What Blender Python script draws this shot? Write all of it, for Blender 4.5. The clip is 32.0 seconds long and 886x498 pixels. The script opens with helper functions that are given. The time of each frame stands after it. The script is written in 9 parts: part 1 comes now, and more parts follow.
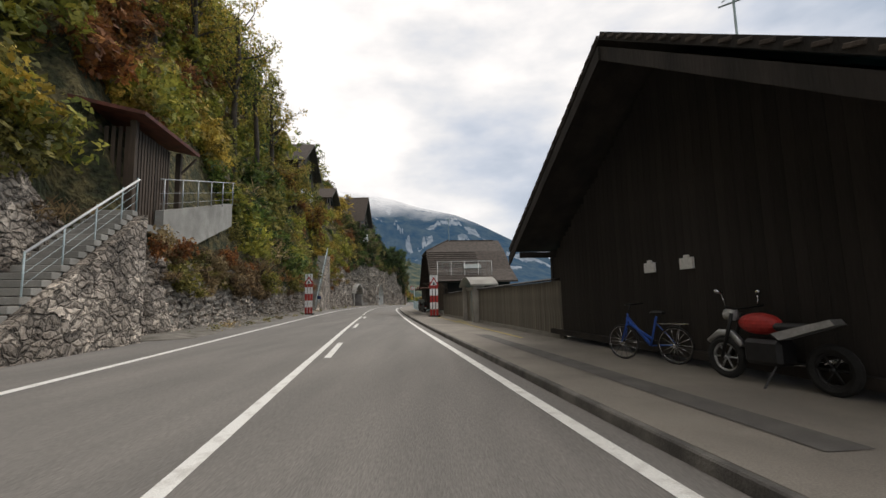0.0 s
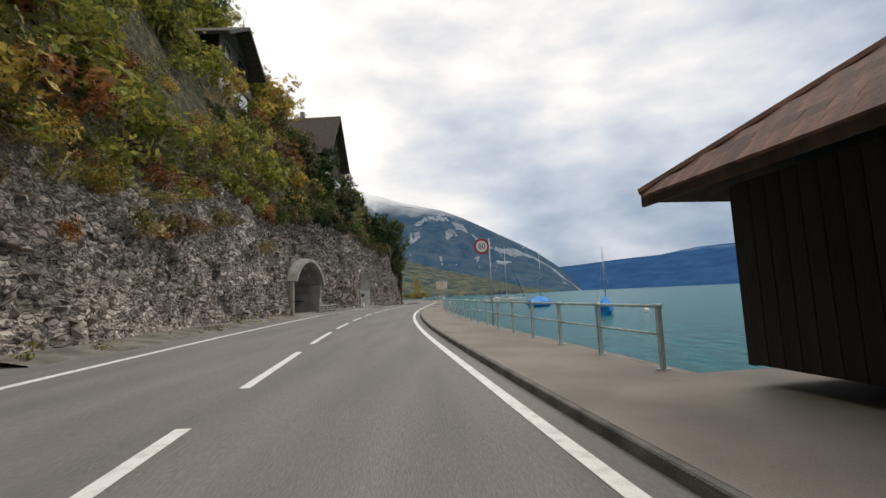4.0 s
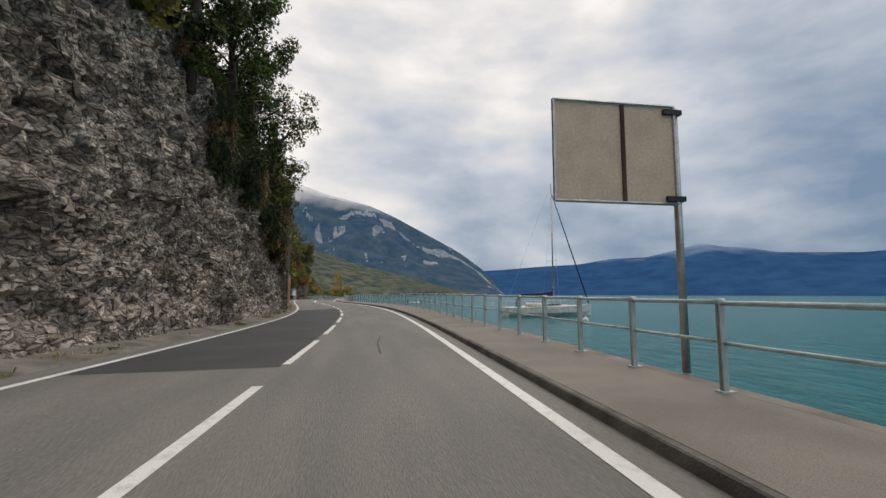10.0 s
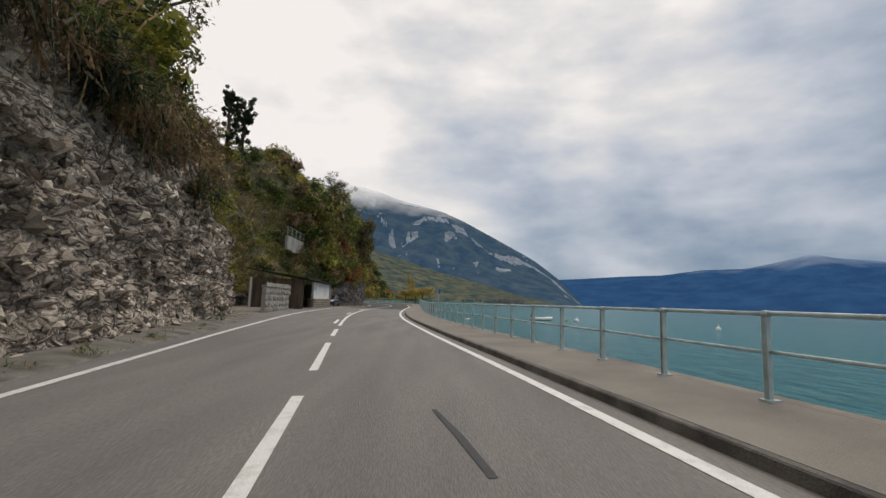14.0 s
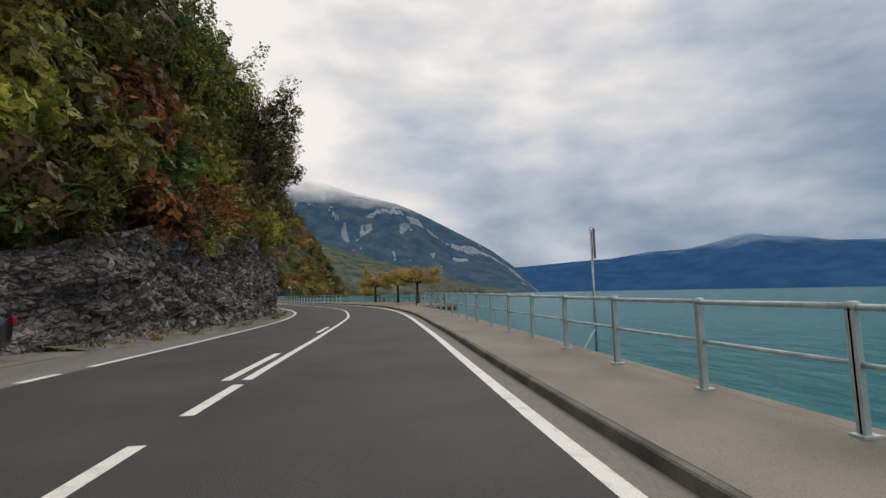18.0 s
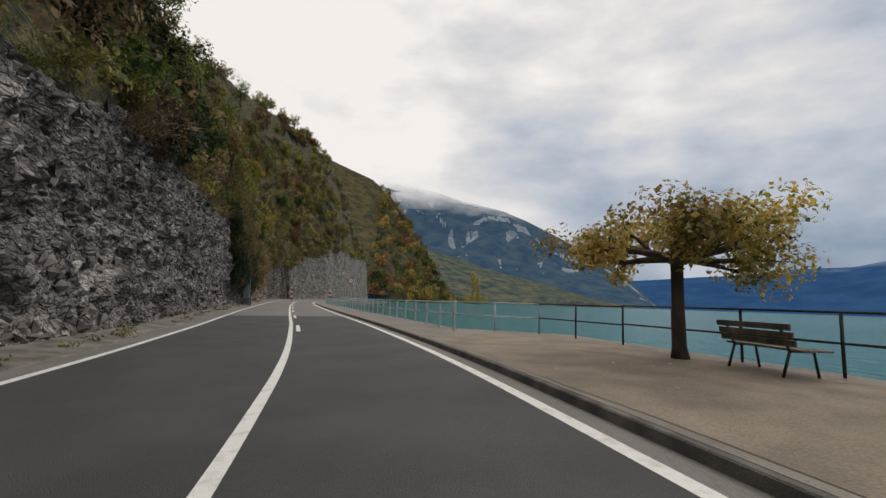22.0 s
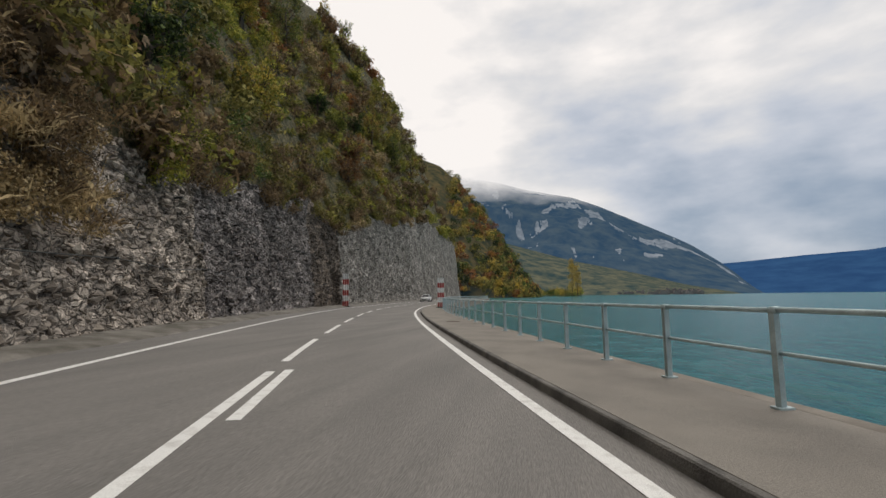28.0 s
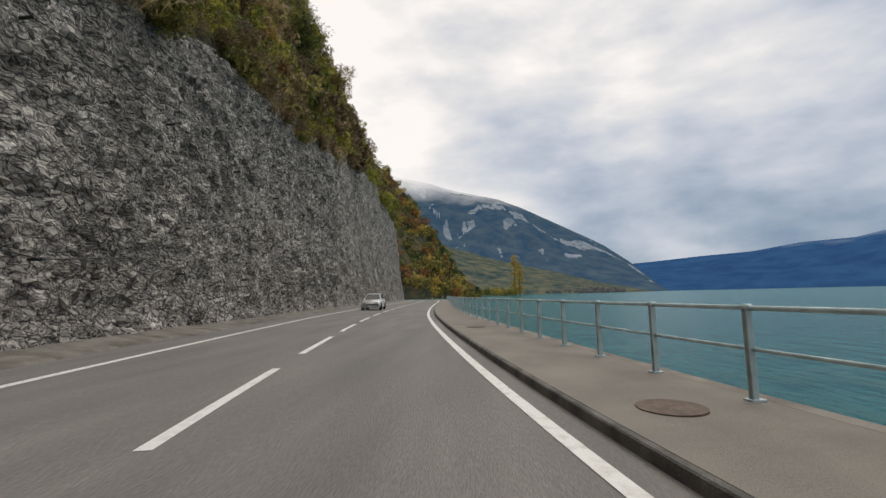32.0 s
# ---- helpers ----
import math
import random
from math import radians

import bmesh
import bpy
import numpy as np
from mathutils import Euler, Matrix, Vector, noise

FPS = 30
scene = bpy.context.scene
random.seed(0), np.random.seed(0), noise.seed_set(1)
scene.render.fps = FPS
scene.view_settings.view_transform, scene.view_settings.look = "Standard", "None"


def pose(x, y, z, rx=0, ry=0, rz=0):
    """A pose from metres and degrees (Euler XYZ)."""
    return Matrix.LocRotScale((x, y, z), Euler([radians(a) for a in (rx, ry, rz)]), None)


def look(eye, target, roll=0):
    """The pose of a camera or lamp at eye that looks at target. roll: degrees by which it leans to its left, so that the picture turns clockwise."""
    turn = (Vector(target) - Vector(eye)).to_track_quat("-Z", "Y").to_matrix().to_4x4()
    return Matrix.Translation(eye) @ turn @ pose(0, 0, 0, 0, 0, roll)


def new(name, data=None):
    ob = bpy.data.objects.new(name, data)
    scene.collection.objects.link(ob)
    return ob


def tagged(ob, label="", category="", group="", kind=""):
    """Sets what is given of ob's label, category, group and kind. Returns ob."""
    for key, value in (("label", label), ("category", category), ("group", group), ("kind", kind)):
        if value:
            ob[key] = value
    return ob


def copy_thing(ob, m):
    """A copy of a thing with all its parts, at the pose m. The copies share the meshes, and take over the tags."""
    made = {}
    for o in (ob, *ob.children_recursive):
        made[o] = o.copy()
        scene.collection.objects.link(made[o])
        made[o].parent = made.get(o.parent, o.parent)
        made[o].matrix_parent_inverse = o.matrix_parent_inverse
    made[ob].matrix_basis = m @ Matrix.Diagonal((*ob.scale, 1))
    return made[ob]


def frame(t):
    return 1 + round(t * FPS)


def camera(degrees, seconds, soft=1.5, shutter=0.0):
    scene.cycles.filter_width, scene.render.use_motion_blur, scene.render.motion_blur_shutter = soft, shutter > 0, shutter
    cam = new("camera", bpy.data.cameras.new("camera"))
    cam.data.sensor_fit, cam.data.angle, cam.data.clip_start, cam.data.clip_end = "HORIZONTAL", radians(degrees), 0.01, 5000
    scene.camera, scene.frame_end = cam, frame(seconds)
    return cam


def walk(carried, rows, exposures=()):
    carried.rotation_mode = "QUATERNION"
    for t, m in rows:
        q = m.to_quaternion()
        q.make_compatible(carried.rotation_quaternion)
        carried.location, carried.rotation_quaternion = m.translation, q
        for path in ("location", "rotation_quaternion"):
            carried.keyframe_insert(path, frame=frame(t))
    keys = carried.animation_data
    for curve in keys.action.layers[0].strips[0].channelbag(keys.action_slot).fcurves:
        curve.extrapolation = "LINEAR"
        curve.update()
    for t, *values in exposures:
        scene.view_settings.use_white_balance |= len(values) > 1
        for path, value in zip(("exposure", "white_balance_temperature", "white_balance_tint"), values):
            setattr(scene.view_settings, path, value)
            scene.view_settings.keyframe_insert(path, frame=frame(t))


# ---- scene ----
# seconds, x, y, yaw, pitch, roll of the car's camera, 1.25 m over the road
ROWS = [
    (0, 0.00, 0.00, 0.01, 6.53, -1.31),
    (0.5, -1.00, 6.80, 0.23, 6.47, -1.29),
    (1, -2.00, 13.54, -0.05, 6.45, -1.38),
    (1.5, -2.97, 20.21, -0.26, 6.46, -1.53),
    (2, -3.89, 26.82, -0.79, 6.36, -1.86),
    (2.5, -4.75, 33.35, -1.22, 6.24, -2.25),
    (3, -5.56, 39.81, -1.54, 6.15, -2.46),
    (3.5, -6.34, 46.18, -1.61, 6.07, -2.56),
    (5.5, -8.99, 70.95, -3.36, 6.10, -2.10),
    (6, -9.42, 77.04, -4.57, 6.18, -1.97),
    (6.5, -9.71, 83.12, -5.99, 6.17, -1.96),
    (7, -9.88, 89.24, -7.22, 6.19, -2.10),
    (7.5, -9.91, 95.41, -8.72, 6.05, -2.19),
    (8, -9.82, 101.63, -9.73, 6.01, -2.04),
    (8.5, -9.65, 107.90, -10.67, 6.04, -1.63),
    (9, -9.40, 114.21, -11.30, 6.04, -1.09),
    (9.5, -9.11, 120.58, -11.53, 5.91, -0.53),
    (10, -8.84, 126.99, -11.37, 5.88, 0.11),
    (10.5, -8.61, 133.44, -10.90, 5.95, 0.86),
    (11, -8.44, 139.95, -10.11, 6.01, 1.57),
    (11.5, -8.38, 146.50, -8.97, 6.06, 2.12),
    (12, -8.47, 153.07, -7.48, 6.12, 2.47),
    (12.5, -8.74, 159.61, -5.87, 6.22, 2.62),
    (13, -9.19, 166.09, -4.32, 6.48, 2.60),
    (13.5, -9.77, 172.47, -2.92, 6.58, 2.43),
    (14, -10.49, 178.81, -2.14, 6.63, 2.00),
    (14.5, -11.22, 185.21, -1.76, 6.48, 1.35),
    (16.5, -13.81, 211.06, -4.47, 5.81, -1.14),
    (17, -14.14, 217.63, -5.88, 5.74, -1.43),
    (17.5, -14.36, 224.04, -7.14, 5.64, -1.37),
    (18, -14.42, 230.23, -8.03, 5.70, -0.99),
    (18.5, -14.50, 236.28, -8.15, 5.96, -0.15),
    (19, -14.57, 242.30, -7.72, 6.08, 0.79),
    (19.5, -14.81, 248.32, -6.85, 6.14, 1.58),
    (20, -15.10, 254.28, -5.95, 6.26, 2.12),
    (20.5, -15.52, 260.25, -4.38, 6.36, 2.38),
    (21, -16.28, 266.09, -1.49, 6.53, 2.37),
    (21.5, -17.43, 271.91, 2.03, 6.67, 2.23),
    (22, -18.96, 277.81, 5.56, 6.69, 2.01),
    (22.5, -20.90, 283.91, 9.04, 6.84, 1.82),
    (23, -23.30, 290.20, 11.24, 6.84, 1.52),
    (23.5, -25.74, 296.38, 12.67, 6.77, 1.17),
    (24, -28.40, 302.53, 13.90, 6.75, 0.76),
    (24.5, -31.14, 308.62, 14.71, 6.74, 0.42),
    (26.5, -42.48, 333.69, 15.28, 6.04, 0.42),
    (27, -45.11, 339.69, 14.88, 6.03, 0.24),
    (27.5, -47.46, 345.50, 14.35, 6.07, -0.11),
    (28, -49.72, 351.21, 13.86, 6.02, -0.59),
    (28.5, -51.90, 356.81, 13.33, 5.96, -1.04),
    (29, -54.03, 362.49, 12.83, 5.89, -1.38),
    (29.5, -56.19, 368.18, 12.32, 5.91, -1.62),
    (30, -58.30, 373.88, 11.51, 5.86, -1.75),
    (30.5, -60.29, 379.62, 10.11, 5.83, -1.77),
    (31, -62.16, 385.39, 8.44, 5.92, -1.66),
    (31.5, -63.76, 391.18, 6.45, 6.03, -1.44),
    (32, -65.16, 397.00, 4.21, 5.96, -1.28),
]
cam = camera(90.0, 32.0, 1.5)
walk(cam, [(t, pose(x, y, 1.25, 90 + p, 0, w) @ pose(0, 0, 0, 0, 0, r)) for t, x, y, w, p, r in ROWS],
     [(0, 0.22), (3.5, 0.22), (5.5, 0.05), (9, 0.0), (12, -0.08), (18, -0.1), (24, -0.08), (32, 0.03)])

# ---- light ----
world = bpy.data.worlds.new("world")
scene.world = world
world.use_nodes = True
wn, wl = world.node_tree.nodes, world.node_tree.links
SUN_EL, SUN_AZ = radians(48), radians(38)


def build_sky():
    sky = wn.new("ShaderNodeTexSky")
    sky.sky_type, sky.sun_disc = "NISHITA", False
    sky.sun_elevation, sky.sun_rotation = SUN_EL, SUN_AZ
    co = wn.new("ShaderNodeTexCoord")
    mp = wn.new("ShaderNodeMapping")
    mp.inputs["Scale"].default_value = (1.0, 1.0, 2.7)
    wl.new(co.outputs["Generated"], mp.inputs["Vector"])
    n1 = wn.new("ShaderNodeTexNoise")
    n1.inputs["Scale"].default_value, n1.inputs["Detail"].default_value = 3.0, 7
    n1.inputs["Roughness"].default_value, n1.inputs["Distortion"].default_value = 0.5, 0.0
    wl.new(mp.outputs["Vector"], n1.inputs["Vector"])
    sep = wn.new("ShaderNodeSeparateXYZ")
    wl.new(co.outputs["Generated"], sep.inputs[0])
    # the cover is bright in the west and overhead, blue-grey low over the lake
    east = wn.new("ShaderNodeMath")
    east.operation, east.inputs[1].default_value, east.inputs[2].default_value = "MULTIPLY_ADD", -0.50, -0.01
    wl.new(sep.outputs["X"], east.inputs[0])
    up = wn.new("ShaderNodeMath")
    up.operation, up.inputs[1].default_value = "MULTIPLY_ADD", 0.82
    wl.new(sep.outputs["Z"], up.inputs[0])
    wl.new(east.outputs[0], up.inputs[2])
    a2 = wn.new("ShaderNodeMath")
    a2.operation, a2.inputs[1].default_value = "MULTIPLY_ADD", 1.15
    wl.new(n1.outputs["Fac"], a2.inputs[0])
    wl.new(up.outputs[0], a2.inputs[2])
    # smaller billows inside the cover
    n2 = wn.new("ShaderNodeTexNoise")
    n2.inputs["Scale"].default_value, n2.inputs["Detail"].default_value = 6.0, 7
    n2.inputs["Roughness"].default_value = 0.5
    m2 = wn.new("ShaderNodeMapping")
    m2.inputs["Scale"].default_value = (1.0, 1.0, 1.7)
    wl.new(co.outputs["Generated"], m2.inputs["Vector"])
    wl.new(m2.outputs["Vector"], n2.inputs["Vector"])
    a3 = wn.new("ShaderNodeMath")
    a3.operation, a3.inputs[1].default_value = "MULTIPLY_ADD", 0.5
    wl.new(n2.outputs["Fac"], a3.inputs[0])
    a4 = wn.new("ShaderNodeMath")
    a4.operation, a4.inputs[1].default_value = "SUBTRACT", 0.21
    wl.new(a2.outputs[0], a4.inputs[0])
    wl.new(a4.outputs[0], a3.inputs[2])
    ramp = wn.new("ShaderNodeValToRGB")
    cr = ramp.color_ramp
    cr.elements[0].position, cr.elements[0].color = 0.22, (0.18, 0.26, 0.38, 1)
    cr.elements[1].position, cr.elements[1].color = 1.0, (1.02, 0.965, 0.92, 1)
    for ps, c in ((0.40, (0.335, 0.40, 0.495, 1)), (0.62, (0.555, 0.59, 0.66, 1)), (0.82, (0.785, 0.77, 0.765, 1))):
        cr.elements.new(ps).color = c
    wl.new(a3.outputs[0], ramp.inputs[0])
    dim = wn.new("ShaderNodeVectorMath")
    dim.operation = "SCALE"
    dim.inputs["Scale"].default_value = 0.08
    wl.new(sky.outputs["Color"], dim.inputs[0])
    mix = wn.new("ShaderNodeMix")
    mix.data_type = "RGBA"
    mix.inputs["Factor"].default_value = 0.93
    wl.new(dim.outputs[0], mix.inputs["A"])
    wl.new(ramp.outputs[0], mix.inputs["B"])
    bg = [n for n in wn if n.type == "BACKGROUND"][0]
    bg.inputs["Strength"].default_value = 1.0
    wl.new(mix.outputs["Result"], bg.inputs["Color"])


build_sky()
sun_data = bpy.data.lights.new("sun", "SUN")
sun_data.energy, sun_data.angle, sun_data.color = 1.25, radians(35), (1.0, 0.96, 0.9)
sun = new("sun", sun_data)
sun.matrix_world = look((0, 0, 50), (-math.sin(SUN_AZ) * 10, -math.cos(SUN_AZ) * 10, 50 - 10 * math.tan(SUN_EL)))


# ---- materials ----
def mat(name, base, rough=0.8, metal=0.0, dark=None, scale=4.0, bump=0.0, bscale=30.0, detail=6, spread=(0.35, 0.65), spec=0.4, vary=0.0, fine=None, stretch=(1, 1, 1), emit=None, bdist=0.02):
    """A surface with two scales of change in colour and a fine relief."""
    m = bpy.data.materials.new(name)
    m.use_nodes = True
    n, l = m.node_tree.nodes, m.node_tree.links
    b = n["Principled BSDF"]
    b.inputs["Roughness"].default_value, b.inputs["Metallic"].default_value = rough, metal
    b.inputs["Specular IOR Level"].default_value = spec
    co = n.new("ShaderNodeTexCoord")
    mp = n.new("ShaderNodeMapping")
    mp.inputs["Scale"].default_value = stretch
    l.new(co.outputs["Object"], mp.inputs[0])
    dark = dark or tuple(c * 0.7 for c in base)
    n1 = n.new("ShaderNodeTexNoise")
    n1.inputs["Scale"].default_value, n1.inputs["Detail"].default_value = scale, detail
    l.new(mp.outputs[0], n1.inputs[0])
    r = n.new("ShaderNodeValToRGB")
    r.color_ramp.elements[0].position, r.color_ramp.elements[0].color = spread[0], (*dark, 1)
    r.color_ramp.elements[1].position, r.color_ramp.elements[1].color = spread[1], (*base, 1)
    l.new(n1.outputs["Fac"], r.inputs[0])
    col = r.outputs[0]
    n2 = n.new("ShaderNodeTexNoise")
    n2.inputs["Scale"].default_value, n2.inputs["Detail"].default_value = bscale, 5
    l.new(mp.outputs[0], n2.inputs[0])
    mr = n.new("ShaderNodeMapRange")
    mr.inputs["From Min"].default_value, mr.inputs["From Max"].default_value = 0.3, 0.7
    mr.inputs["To Min"].default_value, mr.inputs["To Max"].default_value = (fine or (0.86, 1.12))
    l.new(n2.outputs["Fac"], mr.inputs[0])
    mu = n.new("ShaderNodeVectorMath")
    mu.operation = "SCALE"
    l.new(col, mu.inputs[0])
    l.new(mr.outputs[0], mu.inputs["Scale"])
    col = mu.outputs[0]
    if vary:
        oi = n.new("ShaderNodeObjectInfo")
        hs = n.new("ShaderNodeHueSaturation")
        vr = n.new("ShaderNodeMapRange")
        vr.inputs["To Min"].default_value, vr.inputs["To Max"].default_value = 1 - vary, 1 + vary
        l.new(oi.outputs["Random"], vr.inputs[0])
        l.new(vr.outputs[0], hs.inputs["Value"])
        l.new(col, hs.inputs["Color"])
        col = hs.outputs[0]
    l.new(col, b.inputs["Base Color"])
    if bump:
        bp = n.new("ShaderNodeBump")
        bp.inputs["Strength"].default_value, bp.inputs["Distance"].default_value = bump, bdist
        l.new(n2.outputs["Fac"], bp.inputs["Height"])
        l.new(bp.outputs[0], b.inputs["Normal"])
    if emit:
        b.inputs["Emission Color"].default_value = (*emit[:3], 1)
        b.inputs["Emission Strength"].default_value = emit[3]
    return m


M_ASPHALT = mat("asphalt", (0.215, 0.2, 0.182), 0.85, dark=(0.155, 0.146, 0.134), scale=1.3, bump=0.5, bscale=90, fine=(0.8, 1.2), stretch=(1, 0.13, 1), spread=(0.3, 0.7))
M_ASPHALT_NEW = mat("new asphalt", (0.066, 0.066, 0.065), 0.8, dark=(0.046, 0.046, 0.046), scale=0.6, bump=0.5, bscale=90, fine=(0.75, 1.3))
M_PATH = mat("footpath asphalt", (0.262, 0.236, 0.2), 0.9, dark=(0.19, 0.171, 0.147), scale=0.7, bump=0.5, bscale=80, fine=(0.82, 1.18))
M_CONCRETE = mat("concrete", (0.36, 0.345, 0.31), 0.85, dark=(0.24, 0.23, 0.205), scale=1.3, bump=0.4, bscale=40)
M_COPING = mat("worn coping", (0.265, 0.235, 0.195), 0.9, dark=(0.16, 0.135, 0.108), scale=1.3, bump=0.4, bscale=40)
# the kerb is toned darker than the footpath beside it
M_KERB = mat("dark kerb stone", (0.19, 0.178, 0.16), 0.9, dark=(0.085, 0.08, 0.074), scale=2.2, bump=0.5, bscale=45)
M_LINE = mat("road paint", (0.78, 0.77, 0.73), 0.7, dark=(0.6, 0.58, 0.54), scale=6, bump=0.3, bscale=90, spread=(0.3, 0.5))
M_STEEL = mat("galvanised steel", (0.50, 0.60, 0.61), 0.5, 0.0, dark=(0.37, 0.46, 0.475), scale=5, bump=0.1, bscale=60)


def rock_material(name, light, dark, stain, cell=3.6):
    """Broken limestone: pale angular pieces, crevice shade painted dark into the joints, damp runs down the face."""
    m = mat(name, light, 0.92, dark=dark, scale=0.5, bump=1.0, bscale=7.0, spread=(0.34, 0.6), fine=(0.62, 1.3), bdist=0.10)
    n, l = m.node_tree.nodes, m.node_tree.links
    b = n["Principled BSDF"]
    co = [q for q in n if q.type == "TEX_COORD"][0]
    col = b.inputs["Base Color"].links[0].from_socket
    wob = n.new("ShaderNodeTexNoise")
    wob.inputs["Scale"].default_value, wob.inputs["Detail"].default_value = 2.6, 5
    l.new(co.outputs["Object"], wob.inputs[0])
    add = n.new("ShaderNodeVectorMath")
    add.operation = "MULTIPLY_ADD"
    add.inputs[1].default_value = (0.5, 0.5, 0.4)
    l.new(wob.outputs["Color"], add.inputs[0])
    l.new(co.outputs["Object"], add.inputs[2])
    flat = n.new("ShaderNodeMapping")
    flat.inputs["Scale"].default_value = (1, 0.8, 1.5)
    l.new(add.outputs[0], flat.inputs[0])
    last = b.inputs["Normal"].links[0].from_socket
    for k, (sc_, lo, hi, gap, dist) in enumerate(((cell * 0.45, 0.6, 1.35, 0.05, 0.22), (cell, 0.45, 1.5, 0.09, 0.12))):
        vo = n.new("ShaderNodeTexVoronoi")
        vo.inputs["Scale"].default_value = sc_
        l.new(flat.outputs[0], vo.inputs["Vector"])
        bw = n.new("ShaderNodeRGBToBW")
        l.new(vo.outputs["Color"], bw.inputs[0])
        mr = n.new("ShaderNodeMapRange")
        mr.inputs["To Min"].default_value, mr.inputs["To Max"].default_value = lo, hi
        l.new(bw.outputs[0], mr.inputs[0])
        ve = n.new("ShaderNodeTexVoronoi")
        ve.feature = "DISTANCE_TO_EDGE"
        ve.inputs["Scale"].default_value = sc_
        l.new(flat.outputs[0], ve.inputs["Vector"])
        # colour darkens towards the cell edges, standing in for shade in crevices
        jt = n.new("ShaderNodeMapRange")
        jt.inputs["From Min"].default_value, jt.inputs["From Max"].default_value = 0.0, gap
        jt.inputs["To Min"].default_value = 0.3
        l.new(ve.outputs["Distance"], jt.inputs[0])
        mu = n.new("ShaderNodeMath")
        mu.operation = "MULTIPLY"
        l.new(mr.outputs[0], mu.inputs[0])
        l.new(jt.outputs[0], mu.inputs[1])
        sc = n.new("ShaderNodeVectorMath")
        sc.operation = "SCALE"
        l.new(col, sc.inputs[0])
        l.new(mu.outputs[0], sc.inputs["Scale"])
        col = sc.outputs[0]
        # each piece tilts its own way
        tilt = n.new("ShaderNodeVectorMath")
        tilt.operation = "DOT_PRODUCT"
        l.new(vo.outputs["Color"], tilt.inputs[0])
        l.new(co.outputs["Object"], tilt.inputs[1])
        hh = n.new("ShaderNodeMath")
        hh.operation = "MINIMUM"
        hh.inputs[1].default_value = gap * 2.2
        l.new(ve.outputs["Distance"], hh.inputs[0])
        b2 = n.new("ShaderNodeBump")
        b2.inputs["Strength"].default_value, b2.inputs["Distance"].default_value = 1.0, dist * 2
        l.new(hh.outputs[0], b2.inputs["Height"])
        l.new(last, b2.inputs["Normal"])
        last = b2.outputs[0]
    # dark runs of damp and lichen down the face
    mp = n.new("ShaderNodeMapping")
    mp.inputs["Scale"].default_value = (0.35, 0.35, 0.06)
    l.new(co.outputs["Object"], mp.inputs[0])
    ns = n.new("ShaderNodeTexNoise")
    ns.inputs["Scale"].default_value, ns.inputs["Detail"].default_value = 1.0, 6
    l.new(mp.outputs[0], ns.inputs[0])
    rs = n.new("ShaderNodeValToRGB")
    rs.color_ramp.elements[0].position, rs.color_ramp.elements[1].position = 0.50, 0.70
    l.new(ns.outputs["Fac"], rs.inputs[0])
    half = n.new("ShaderNodeMath")
    half.operation, half.inputs[1].default_value = "MULTIPLY", 0.6
    l.new(rs.outputs[0], half.inputs[0])
    mx = n.new("ShaderNodeMix")
    mx.data_type = "RGBA"
    l.new(half.outputs[0], mx.inputs["Factor"])
    l.new(col, mx.inputs["A"])
    mx.inputs["B"].default_value = (*stain, 1)
    l.new(mx.outputs["Result"], b.inputs["Base Color"])
    l.new(last, b.inputs["Normal"])
    return m


def fragment_material(name, dark, base, light):
    """Loose angular stones, each of its own grey."""
    m = mat(name, (1, 1, 1), 0.92, dark=(0.6, 0.58, 0.55), scale=3, bump=0.6, bscale=25, fine=(0.7, 1.2))
    n, l = m.node_tree.nodes, m.node_tree.links
    b = n["Principled BSDF"]
    col = b.inputs["Base Color"].links[0].from_socket
    g = n.new("ShaderNodeNewGeometry")
    r = n.new("ShaderNodeValToRGB")
    e = r.color_ramp.elements
    e[0].color, e[1].color = (*dark, 1), (*light, 1)
    e.new(0.6).color = (*base, 1)
    l.new(g.outputs["Random Per Island"], r.inputs[0])
    mu = n.new("ShaderNodeVectorMath")
    mu.operation = "MULTIPLY"
    l.new(col, mu.inputs[0])
    l.new(r.outputs[0], mu.inputs[1])
    l.new(mu.outputs[0], b.inputs["Base Color"])
    return m


M_FRAG_WET = fragment_material("damp brown pieces", (0.04, 0.032, 0.025), (0.10, 0.077, 0.058), (0.24, 0.195, 0.15))
M_FRAG_PALE = fragment_material("pale grey pieces", (0.165, 0.15, 0.13), (0.31, 0.285, 0.25), (0.50, 0.465, 0.41))
M_FRAG = fragment_material("loose limestone pieces", (0.12, 0.098, 0.077), (0.32, 0.27, 0.217), (0.55, 0.49, 0.41))
M_ROCK = rock_material("limestone rock", (0.54, 0.465, 0.385), (0.28, 0.235, 0.19), (0.10, 0.087, 0.072))
M_ROCK_GREY = rock_material("dark grey limestone rock", (0.34, 0.305, 0.28), (0.155, 0.135, 0.123), (0.045, 0.041, 0.037))
M_FRAG_GREY = fragment_material("dark grey limestone pieces", (0.07, 0.06, 0.054), (0.20, 0.175, 0.16), (0.41, 0.37, 0.335))
M_FRAG_TAN = fragment_material("tan limestone pieces", (0.18, 0.15, 0.115), (0.42, 0.35, 0.28), (0.66, 0.57, 0.46))
M_HILL = mat("hillside soil and grass", (0.14, 0.115, 0.05), 0.95, dark=(0.035, 0.04, 0.016), scale=1.6, bump=1.0, bscale=6.0, bdist=0.3, spread=(0.4, 0.62), fine=(0.4, 1.5))


